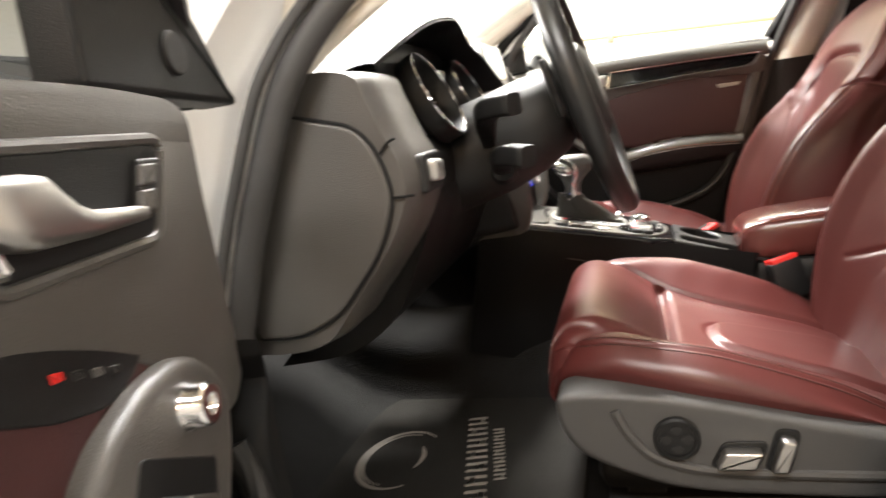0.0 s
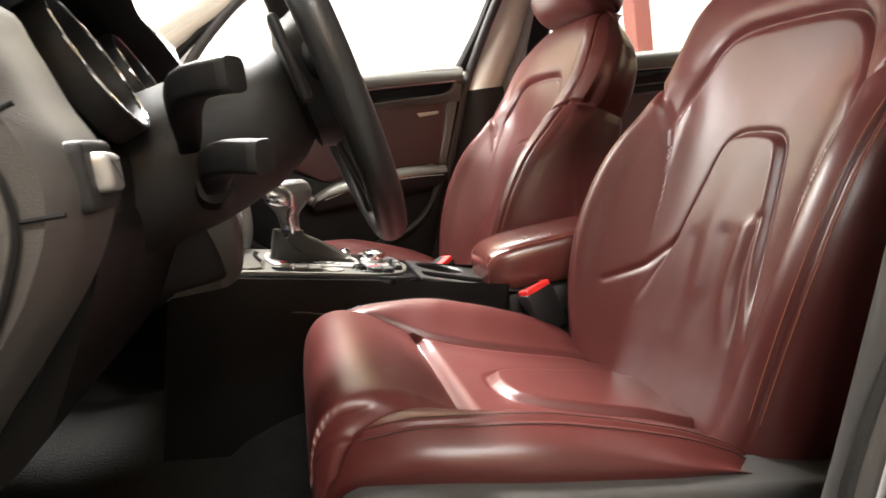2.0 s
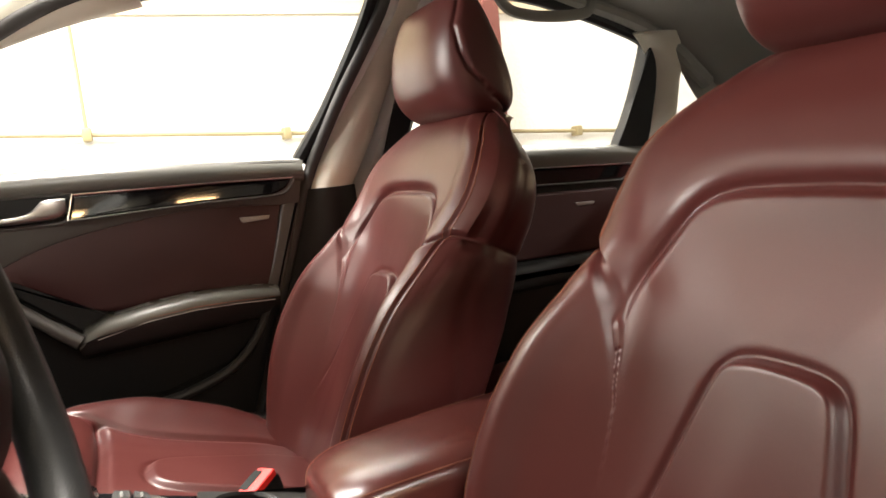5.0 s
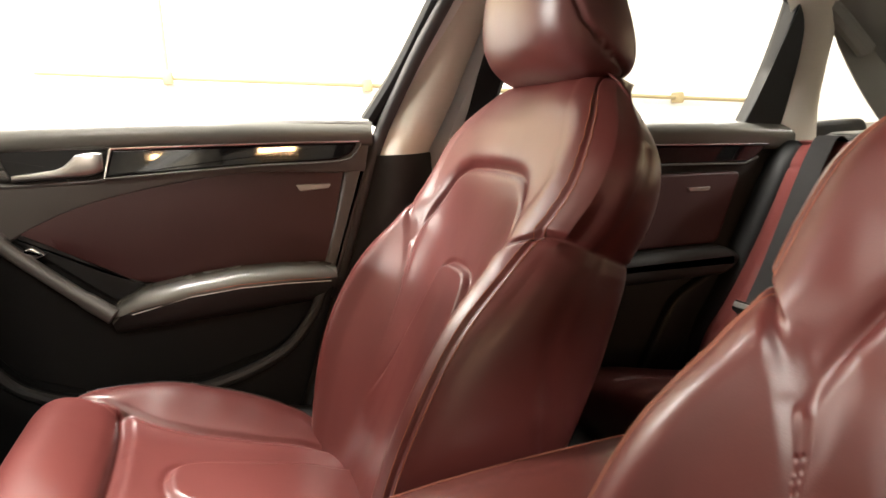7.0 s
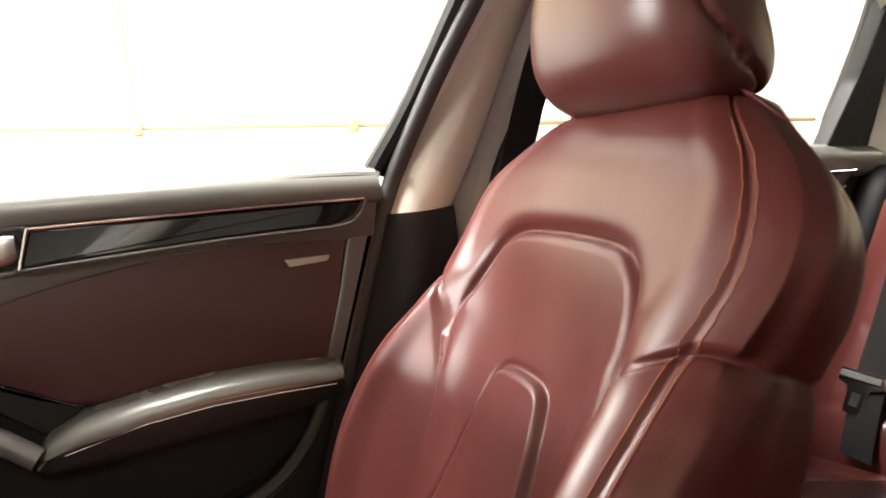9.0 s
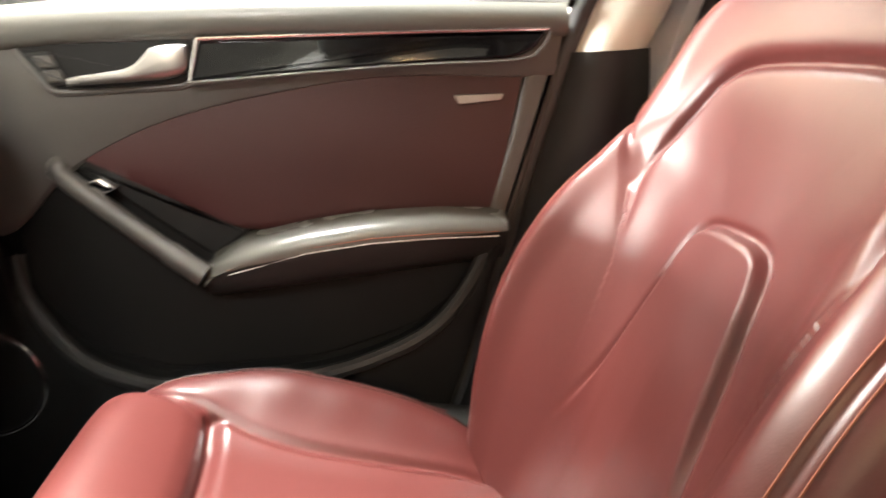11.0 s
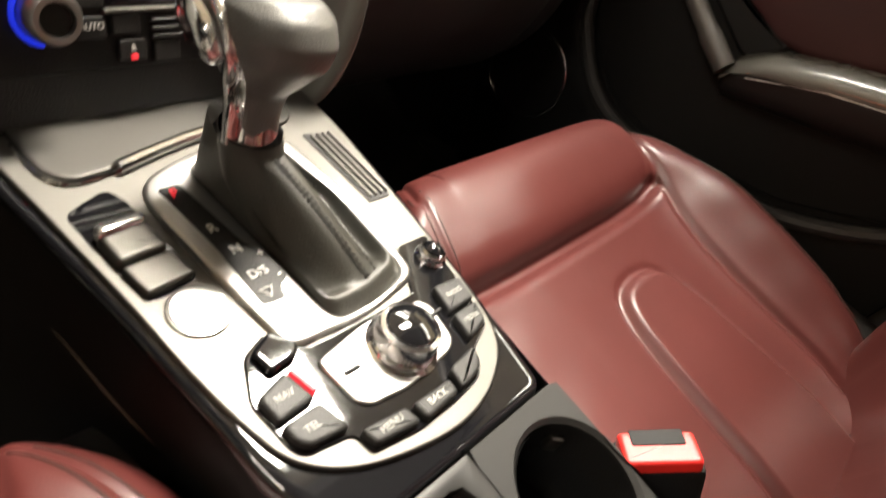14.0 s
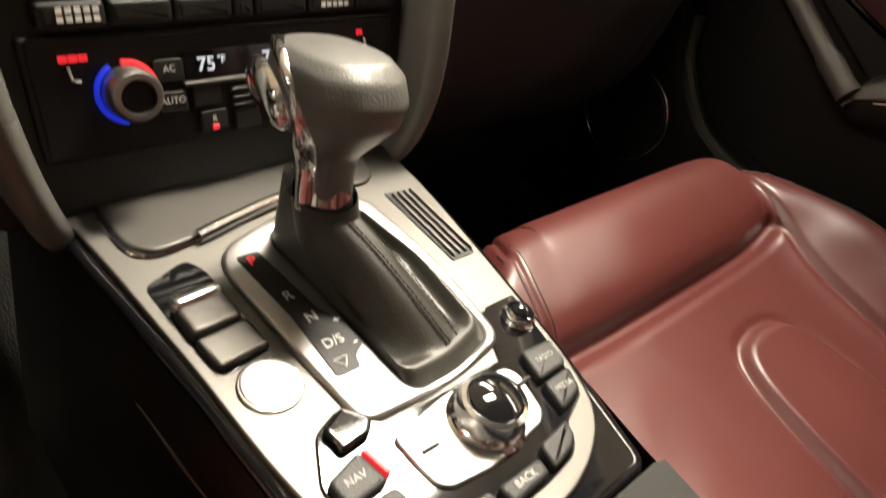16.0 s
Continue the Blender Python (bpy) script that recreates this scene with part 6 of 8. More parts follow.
# control island: volume knob, rotary controller, keys
isl = part("control_island", cslab([(0.0515, -0.0690), (0.0585, -0.0520), (0.0400, -0.0370), (0.0395, 0.045), (0.074, 0.064), (0.074, 0.092), (0.0340, 0.0840), (-0.0020, 0.0730), (-0.0110, 0.0500), (-0.0200, 0.0460), (-0.0260, 0.0380), (-0.0292, 0.0130), (-0.0300, -0.0160), (-0.0256, -0.0470), (-0.0125, -0.0490), (-0.0085, -0.0745), (-0.0020, -0.0795), (0.0275, -0.0815)], 0.002, 0.0052, 0.0008, 0.004), GLOSS, console, "gloss black control island")


def knurled(name, a, b, r, h, parent, cap):
    M = CM @ Matrix.Translation((a, b, 0.004))
    bm = bmesh.new()
    n = 96
    prof = [(r * 1.22, 0.0), (r * 1.22, 0.003), (r * 1.05, 0.0045), (r * 1.05, 0.007), (r * 1.0, 0.008), (r * 1.0, h - 0.003), (r * 0.95, h), (r * 0.82, h + 0.0008), (r * 0.79, h - 0.0004), (r * 0.0, h - 0.0002)]
    P = []
    for i, (q, z) in enumerate(prof):
        row = []
        for j, t in enumerate(np.linspace(0, 2 * math.pi, n, endpoint=False)):
            k = q * (0.972 if i in (4, 5) and j % 2 else 1.0)
            row.append(M @ V((max(k, 1e-4) * math.cos(t), max(k, 1e-4) * math.sin(t), z)))
        P.append(row)
    grid_mesh(bm, np.array(P), close_v=True, cap1=True)
    k = part(name, fix(bm), CHROME, parent, "knurled metal knob")
    bm = bmesh.new()
    lathe(bm, [(r * 0.81, 0.0), (r * 0.74, 0.0022), (r * 0.45, 0.0042), (0.0, 0.0050)], 32, M @ Matrix.Translation((0, 0, h - 0.0006)))
    part("knob_cap", bm, GLOSS, k, "domed black cap")
    return k


tray = part("controller_plate", cslab([(0.0300, -0.0395), (0.0365, -0.0040), (0.0370, 0.0120), (0.0330, 0.0435), (0.0255, 0.0475), (0.0010, 0.0420), (-0.0040, 0.0340), (-0.0085, -0.0060), (-0.0058, -0.0300), (-0.0010, -0.0365), (0.0124, -0.0385)], 0.004, 0.0075, 0.0015, 0.004), ALU, isl, "bright metal plate under the rotary knob")
knurled("rotary_controller", 0.0145, 0.010, 0.0185, 0.019, isl, True)
knurled("volume_knob", 0.057, 0.079, 0.0088, 0.0085, isl, True)
keys = (("NAV", [(0.0325, -0.0590), (0.0125, -0.0550), (0.0105, -0.0785), (0.0265, -0.0795)]), ("TEL", [(0.0095, -0.0545), (-0.0095, -0.0500), (-0.0070, -0.0730), (-0.0015, -0.0775), (0.0085, -0.0785)]),
        ("MENU", [(-0.0135, -0.0475), (-0.0165, -0.0185), (-0.0280, -0.0165), (-0.0242, -0.0455)]), ("BACK", [(-0.0175, -0.0140), (-0.0175, 0.0165), (-0.0270, 0.0150), (-0.0290, -0.0125)]),
        ("", [(-0.0130, 0.0215), (-0.0095, 0.0470), (-0.0195, 0.0435), (-0.0238, 0.0365), (-0.0270, 0.0190)]), ("RADIO", [(0.0355, 0.0570), (0.0335, 0.0810), (0.0158, 0.0775), (0.0150, 0.0530)]),
        ("MEDIA", [(0.0130, 0.0530), (0.0138, 0.0765), (-0.0010, 0.0700), (-0.0055, 0.0500)]), (" ", [(0.0500, -0.0670), (0.0565, -0.0525), (0.0440, -0.0420), (0.0370, -0.0480), (0.0350, -0.0650)]))
for words, pts in keys:
    k = part("key", cslab(pts, 0.004, 0.0105, 0.0022, 0.003), GLOSS if words == " " else GREYDARK, isl, "dark grey console key")
    if words.strip():
        c = np.mean(pts, axis=0)
        legend("legend", words, 0.0056 if len(words) < 5 else 0.0046, c[0] + 0.0005, c[1], 0.0107, KEYPRINT, k)
part("nav_light", cslab([(0.0315, -0.0580), (0.0155, -0.0545), (0.0155, -0.0515), (0.0310, -0.0550)], 0.006, 0.0108, 0.0006, 0.001), REDGLOW, isl, "red indicator bar")
for pts in ([(0.016, -0.032), (0.016, -0.022)], [(0.020, 0.041), (0.0205, 0.050)]):
    bm = bmesh.new()
    tube(bm, [CM @ V((a, b, 0.0078)) for a, b in pts], 0.0014, 6)
    part("plate_mark", bm, BLACK, isl)
# tray with cup holder behind
RM = CM @ Matrix.Translation((-0.05, 0, -0.001)) @ Matrix.Rotation(radians(-5), 4, "Y")
bm = bmesh.new()
cup_c, cup_r = (-0.058, 0.046), 0.041
n = 56
circ = [(cup_c[0] + cup_r * math.cos(t), cup_c[1] + cup_r * math.sin(t)) for t in np.linspace(0, 2 * math.pi, n, endpoint=False)]
sq = []
for t in np.linspace(0, 2 * math.pi, n, endpoint=False):
    c, s_ = math.cos(t), math.sin(t)
    # ray to the tray's right-hand cell
    lo, hi, bl, br = -0.185, -0.003, 0.0, 0.088
    kx = ((hi if c > 0 else lo) - cup_c[0]) / c if abs(c) > 1e-6 else 9
    ky = ((br if s_ > 0 else bl) - cup_c[1]) / s_ if abs(s_) > 1e-6 else 9
    k = min(kx, ky)
    sq.append((cup_c[0] + k * c, cup_c[1] + k * s_))
rows = [[RM @ V((a, b, -0.02)) for a, b in sq], [RM @ V((a, b, 0)) for a, b in sq], [RM @ V((a, b, 0)) for a, b in inset_ring(circ, -0.003)], [RM @ V((a, b, -0.003)) for a, b in circ], [RM @ V((a, b, -0.075)) for a, b in inset_ring(circ, 0.003)]]
vs = grid_mesh(bm, np.array(rows), close_v=True)
bm.faces.new(vs[-1])
tr = part("cup_holder", fix(bm), SATINGREY, console, "grey tray with deep cup holder")
bm = bmesh.new()
lathe(bm, [(0.0395, -0.004), (0.0385, -0.073), (0.0, -0.0735)], 40, RM @ Matrix.Translation((cup_c[0], cup_c[1], 0)), False)
part("cup_liner", bm, BLACK, tr, "black cup holder liner")
for a in (40, 160, 280):
    bm = bmesh.new()
    box(bm, (0.0365, 0, -0.018), (0.006, 0.010, 0.014), 0.002, M=RM @ Matrix.Translation((cup_c[0], cup_c[1], 0)) @ Matrix.Rotation(radians(a), 4, "Z"))
    part("cup_grip", bm, SILVER, tr, "small cup grip")
cell = rounded([(-0.003, -0.080), (-0.003, 0.0), (-0.185, 0.0), (-0.185, -0.086)], 0.002, 2)
cin = rounded([(-0.014, -0.060), (-0.012, -0.014), (-0.175, -0.012), (-0.175, -0.066)], 0.010, 2)
bm = bmesh.new()
slab(bm, cell, -0.004, 0.0, 0.0015, RM, 2, hole=np.array(cin))
part("side_tray", bm, SATINGREY, console, "grey frame of the narrow console tray")
bm = bmesh.new()
vs = grid_mesh(bm, np.array([[RM @ V((a, b, z)) for a, b in cin] for z in (-0.0035, -0.03, -0.07)]), close_v=True)
bm.faces.new(vs[-1])
part("tray_liner", bm, CARPET, console, "black lining of the console tray", smooth=False)
bm = bmesh.new()
seam = [(0.28, -0.070), (0.23, -0.064), (0.15, -0.055), (0.09, -0.058), (0.03, -0.052), (-0.02, -0.044)]
oy = lambda a: float(np.interp(a, [-0.05, 0.03, 0.108, 0.175, 0.23, 0.30], [0.088, 0.098, 0.106, 0.112, 0.114, 0.116]))
tube(bm, spline([tuple(CM @ V((a, -oy(a) * (1.0 + 0.03 * (-z - 0.012) / 0.048) - 0.0002, z))) for a, z in seam], 40), 0.0011, 6)
part("flank_seam", bm, GREY, console, "grey seam line on the console flank")

# ==== armrest between the seats ====
arm = thing("padded_elbow_rest", (-0.05, 0.0, 0.56), "padded burgundy leather centre armrest", "armrest")
rows = []
for x, w, zt, zb in ((-0.232, 0.040, 0.650, 0.618), (-0.228, 0.060, 0.664, 0.610), (-0.215, 0.072, 0.676, 0.607), (-0.18, 0.080, 0.685, 0.606), (-0.10, 0.085, 0.690, 0.607), (0.0, 0.088, 0.693, 0.608), (0.10, 0.088, 0.694, 0.61), (0.13, 0.082, 0.690, 0.612), (0.14, 0.06, 0.675, 0.62)):
    m = (zt + zb) / 2
    rows.append([(x, y, z) for y, z in spline([(0, zt), (w * 0.6, zt - 0.002), (w * 0.92, zt - 0.012), (w, m), (w * 0.95, zb + 0.006), (w * 0.7, zb), (0, zb), (-w * 0.7, zb), (-w * 0.95, zb + 0.006), (-w, m), (-w * 0.92, zt - 0.012), (-w * 0.6, zt - 0.002)], 60, closed=True)])
fine = np.array(rows)
fine = np.stack([spline(fine[:, j], 50) for j in range(60)], 1)
bm = bmesh.new()
grid_mesh(bm, fine, close_v=True, cap0=True, cap1=True)
part("pad", fix(bm), LEATHER_PAD, arm, "smooth burgundy leather pad")
for j in (9, 51):
    bm = bmesh.new()
    tube(bm, [V(fine[i, j]) + V((0, 0, 0.0004)) for i in range(4, 46)], 0.0008, 5)
    part("stitching", bm, STITCH, arm)
bm = bmesh.new()
box(bm, (-0.03, 0, 0.575), (0.36, 0.165, 0.062), 0.012)
part("armrest_base", bm, GREYDARK, arm, "dark grey storage box under the armrest")
bm = bmesh.new()
box(bm, (-0.02, 0, 0.50), (0.44, 0.19, 0.13), 0.02)
part("storage_box", bm, BLACK, arm)


# ==== front seats ====
def seg_dist(X, Y, line):
    """Distance from points to a polyline."""
    d = np.full(X.shape, 9.0)
    for (x0, y0), (x1, y1) in zip(line[:-1], line[1:]):
        dx, dy = x1 - x0, y1 - y0
        t = np.clip(((X - x0) * dx + (Y - y0) * dy) / (dx * dx + dy * dy + 1e-12), 0, 1)
        d = np.minimum(d, np.hypot(X - x0 - t * dx, Y - y0 - t * dy))
    return d


def inside(X, Y, poly):
    ins = np.zeros(X.shape, bool)
    for (x0, y0), (x1, y1) in zip(poly, [*poly[1:], poly[0]]):
        if y0 == y1:
            continue
        ins ^= ((y0 > Y) != (y1 > Y)) & (X < (x1 - x0) * (Y - y0) / (y1 - y0) + x0)
    return ins


def smooth01(x):
    x = np.clip(x, 0, 1)
    return x * x * (3 - 2 * x)


def normals_of(P):
    du, dv = np.gradient(P, axis=0), np.gradient(P, axis=1)
    n = np.cross(du, dv)
    return n / (np.linalg.norm(n, axis=2)[..., None] + 1e-12)


def panel_parts(P, key, names, material, parent, labels, caps=()):
    """Quads of the grid P, sorted by key into one mesh a panel."""
    R, C = P.shape[:2]
    ids = np.arange(R * C).reshape(R, C)
    quads = np.stack([ids[:-1, :-1], ids[:-1, 1:], ids[1:, 1:], ids[1:, :-1]], -1).reshape(-1, 4)
    kk = key[:-1, :-1].reshape(-1)
    flat = P.reshape(-1, 3)
    nrm = -normals_of(P).reshape(-1, 3)
    made = []
    for k, name in enumerate(names):
        q = quads[kk == k]
        if not len(q):
            continue
        used, inv = np.unique(q, return_inverse=True)
        me = bpy.data.meshes.new(name)
        faces = inv.reshape(-1, 4).tolist()
        for cap_key, cap in caps:
            if cap_key == k:
                look_up = {int(u): i for i, u in enumerate(used)}
                if all(int(c) in look_up for c in cap):
                    faces.append([look_up[int(c)] for c in cap])
        me.from_pydata(flat[used].tolist(), [], faces)
        me.materials.append(material)
        me.shade_smooth()
        me.normals_split_custom_set_from_vertices(nrm[used].tolist())
        ob = new(name, me)
        ob.parent = parent
        if labels.get(name):
            ob["label"] = labels[name]
        made.append(ob)
    return made


LEAN = radians(25)
B0, BT, BF = np.array([-0.115, 0, 0.545]), np.array([math.sin(LEAN), 0, math.cos(LEAN)]), np.array([-math.cos(LEAN), 0, math.sin(LEAN)])


def back_pt(w, v, f):
    return B0 + BT * v + BF * f + np.array([0, w, 0])


def backrest(seat, worn):
    vs = np.linspace(-0.06, 0.612, 250)
    tab = np.array([-0.06, 0.05, 0.15, 0.25, 0.33, 0.38, 0.44, 0.49, 0.53, 0.575, 0.602, 0.612])
    pick = lambda a: spline(np.stack([tab, a], 1), 900)
    def at(a):
        s = pick(a)
        return np.interp(vs, s[:, 0], s[:, 1])
    mid = at([0.016, 0.010, 0.004, 0.0, -0.003, -0.003, 0.0, 0.001, 0.0, -0.011, -0.030, -0.046])
    back = at([-0.100, -0.105, -0.110, -0.115, -0.116, -0.116, -0.113, -0.108, -0.102, -0.089, -0.076, -0.066])
    nf, nb = 150, 46

    def shell(wout, ridge):
        """Half-sections (w, f) mirrored; even steps over the front, then round the side to the rear."""
        par = []
        for W, d, c, k in zip(wout, ridge, mid, back):
            wr = max(W - 0.052, W * 0.74)
            ctl = [(0, c), (min(0.06, W * 0.28), c), (min(0.118, W * 0.48), c + 0.12 * d), (max(wr - 0.034, W * 0.62), c + 0.62 * d), (wr, c + d), (W - 0.014, c + d - 0.020),
                   (W, c + 0.55 * d - 0.045), (W - 0.004, 0.6 * k + 0.2 * d), (W - 0.022, k + 0.012), (W - min(0.06, W * 0.4), k), (min(0.08, W * 0.35), k - 0.006), (0, k - 0.008)]
            s = spline(ctl, 700)
            arc = np.r_[0, np.cumsum(np.hypot(*np.diff(s, axis=0).T))]
            edge = arc[int(700 * 5.2 / 11)]
            a = np.r_[np.linspace(0, edge, nf, endpoint=False), np.linspace(edge, arc[-1], nb)]
            half = np.stack([np.interp(a, arc, s[:, 0]), np.interp(a, arc, s[:, 1])], 1)
            par.append(np.r_[half[::-1] * [-1, 1], half[1:]])
        return np.array(par)

    # bolsters below, shoulder panel above, joined along the wing line
    wide = at([0.235, 0.262, 0.274, 0.270, 0.258, 0.250, 0.264, 0.260, 0.233, 0.178, 0.138, 0.112])
    low = shell(wide, at([0.045, 0.075, 0.088, 0.080, 0.053, 0.027, 0.011, 0.005, -0.002, -0.006, -0.008, -0.010]))
    high = shell(wide, at([0.045, 0.065, 0.064, 0.054, 0.038, 0.024, 0.011, 0.005, -0.002, -0.006, -0.008, -0.010]))
    wing = [(0.129, 0.14), (0.139, 0.23), (0.152, 0.28)] + [tuple(p) for p in spline([(0.166, 0.308), (0.184, 0.336), (0.208, 0.363), (0.235, 0.383), (0.262, 0.387)], 30)]
    lift = vs[:, None] - np.interp(np.abs(low[..., 0]), [p[0] for p in wing], [p[1] for p in wing])
    lift[:, [c for c in range(low.shape[1]) if abs(c - (low.shape[1] - 1) / 2) > nf]] = (vs - 0.387)[:, None]
    soft = 0.008 + 0.036 * (1 - smooth01((np.abs(low[..., 0]) - 0.166) / 0.050))
    share = (smooth01((lift + soft / 2) / soft) * np.maximum(smooth01((np.abs(low[..., 0]) - 0.135) / 0.03), smooth01((vs[:, None] - 0.33) / 0.05)))[..., None]
    Q = low * (1 - share) + high * share
    P = B0 + BT * vs[:, None, None] + BF * Q[..., 1:] + np.array([0, 1, 0]) * Q[..., :1]
    Wd, Vd = Q[..., 0], np.repeat(vs[:, None], P.shape[1], 1)
    C = P.shape[1]
    col = np.abs(np.arange(C) - (C - 1) / 2)
    col = np.repeat(col[None], len(vs), 0)
    front = col <= nf
    N = normals_of(P)
    if ((N[120, C // 2]) @ BF) < 0:
        N = -N
    A = np.abs(Wd)
    arch = spline([(0.168, 0.312), (0.159, 0.350), (0.146, 0.394), (0.125, 0.432), (0.085, 0.450), (0, 0.454)], 40)
    arch = [tuple(p) for p in arch]
    pad = [tuple(p) for p in spline([(0.126, 0.04), (0.092, 0.14), (0.072, 0.23), (0.061, 0.278), (0.050, 0.299), (0.030, 0.308), (0, 0.310)], 50)]
    inner = [tuple(p) for p in spline([(0.126, -0.02), (0.126, 0.06), (0.129, 0.14), (0.139, 0.23), (0.152, 0.28), (0.166, 0.308)], 30)]
    g = np.zeros(A.shape)
    def groove(line, depth, wide):
        return -depth * np.exp(-(seg_dist(A, Vd, line) / wide) ** 2)
    g += np.where(front, groove(arch, 0.0042, 0.0042) * smooth01((Vd - 0.318) / 0.055) + groove(inner, 0.0015, 0.0085) * (0.12 + 0.88 * smooth01((Vd - 0.10) / 0.15)), 0)
    d_arch = seg_dist(A, Vd, arch)
    in_arch = inside(A, Vd, [*arch, (-0.001, 0.454), (-0.001, 0.02), (0.126, 0.02), (0.129, 0.14), (0.139, 0.23), (0.152, 0.28)])
    # the shoulder panel rolls over the insert along the arch; the insert swells behind the crease
    shoulder = smooth01((Vd - 0.318) / 0.07)
    g += np.where(front & ~in_arch, 0.0090 * (1 - np.exp(-(d_arch / 0.011) ** 1.5)) * np.exp(-(d_arch / 0.110) ** 2) * shoulder, 0)
    g += np.where(front & in_arch, 0.0045 * smooth01(d_arch / 0.014) * np.exp(-(d_arch / 0.10) ** 2), 0)
    # the bolster's upper end tucks under the shoulder panel
    near = smooth01((A - 0.172) / 0.045) * front
    g += near * np.where(lift > 0, 0.0065, 0.0010) * smooth01(np.abs(lift) / 0.012) * np.exp(-(lift / 0.045) ** 2)
    g += -0.0036 * np.exp(-(lift / 0.0040) ** 2) * near
    in_pad = inside(A, Vd, [*pad, (-0.001, 0.310), (-0.001, 0.04)])
    d_pad = seg_dist(A, Vd, pad)
    fade = smooth01((Vd - 0.03) / 0.16)
    g += np.where(front, np.where(in_pad, 0.0080 * smooth01(d_pad / 0.011), 0) * fade - 0.0034 * np.exp(-(d_pad / 0.0042) ** 2) * fade, 0)
    if worn:
        # creases in the driver's much-used backrest
        for line, deep, wide in (([(-0.066, 0.20), (-0.068, 0.13), (-0.090, 0.045)], 0.0040, 0.006), ([(0.085, 0.155), (0.125, 0.105), (0.172, 0.066)], 0.0030, 0.005),
                                 ([(0.045, 0.16), (0.035, 0.09), (0.045, 0.03)], 0.0022, 0.014), ([(-0.015, 0.17), (-0.022, 0.10), (-0.012, 0.03)], 0.0024, 0.016),
                                 ([(-0.050, 0.185), (-0.050, 0.11), (-0.066, 0.05)], -0.0036, 0.010), ([(0.010, 0.27), (0.014, 0.18), (0.010, 0.10)], -0.0016, 0.016)):
            d = seg_dist(Wd, Vd, line)
            g += np.where(front, -deep * np.exp(-(d / wide) ** 2) * smooth01((Vd - 0.02) / 0.07) * smooth01((0.27 - Vd) / 0.10), 0)
    # seams round the side: along the crest, across under the shoulder, and down the flank
    g += np.where(~front | (A > 0.18), -0.0030 * np.exp(-((Vd - 0.386) / 0.0032) ** 2) * (col > nf * 0.90), 0)
    g += np.where(~front, 0.0050 * smooth01((0.386 - Vd) / 0.022) * np.exp(-((0.386 - Vd) / 0.12) ** 2) * smooth01((nf + 30 - col) / 20), 0) * (Vd < 0.386)
    crest = nf * (0.905 - 0.05 * smooth01((Vd - 0.36) / 0.2))
    g += -0.0028 * np.exp(-((col - crest) / 1.3) ** 2) * smooth01((Vd + 0.04) / 0.05)
    flank = nf + 6 + 16 * smooth01((0.36 - Vd) / 0.4)
    g += -0.0040 * np.exp(-((col - flank) / 0.9) ** 2) * (Vd < 0.52)
    P = P + N * g[..., None]
    key = np.full(A.shape, 4)
    key[front & (A >= 0)] = 3
    key[front & (lift > 0) & (Vd > 0.312)] = 0
    key[front & in_arch] = 1
    key[front & ~in_arch & (Vd <= 0.312) & (A < np.interp(Vd, [p[1] for p in inner], [p[0] for p in inner]))] = 1
    key[front & in_pad] = 2
    left = Wd < 0
    key[(key == 3) & left] = 5
    ids = np.arange(P.size // 3).reshape(P.shape[:2])
    rest = panel_parts(P, np.where(key == 4, 0, 9), ["backrest"], LEATHER, seat, {})[0]
    panel_parts(P, np.where(key == 4, 9, key), ["shoulder_panel", "center_insert", "lumbar_pad", "side_bolster", "none", "side_bolster"], LEATHER, rest,
                {"lumbar_pad": "raised narrow leather pad", "side_bolster": "bulging leather bolster with stitched seam"})
    # crown that closes the top
    top = P[-1]
    bm = bmesh.new()
    ctr = top.mean(0)
    rings = [top * (1 - f) + ctr * f + BT * h for f, h in ((0, 0), (0.25, 0.006), (0.6, 0.009), (0.97, 0.010))]
    grid_mesh(bm, np.array(rings), close_v=True)
    part("top_cap", fix(bm), LEATHER, rest, local=True)
    # stitched seam threads beside the crest
    for side in (-1, 1):
        for off in (-3, 3):
            bm = bmesh.new()
            idx = (C - 1) // 2 + side * np.round(crest[:, 0] + off).astype(int)
            pts = [P[i, idx[i]] + N[i, idx[i]] * 0.0003 for i in range(21, 232, 2)]
            tube(bm, pts, 0.0007, 5, cap=False)
            part("stitching", bm, STITCH, rest, local=True)
    return rest


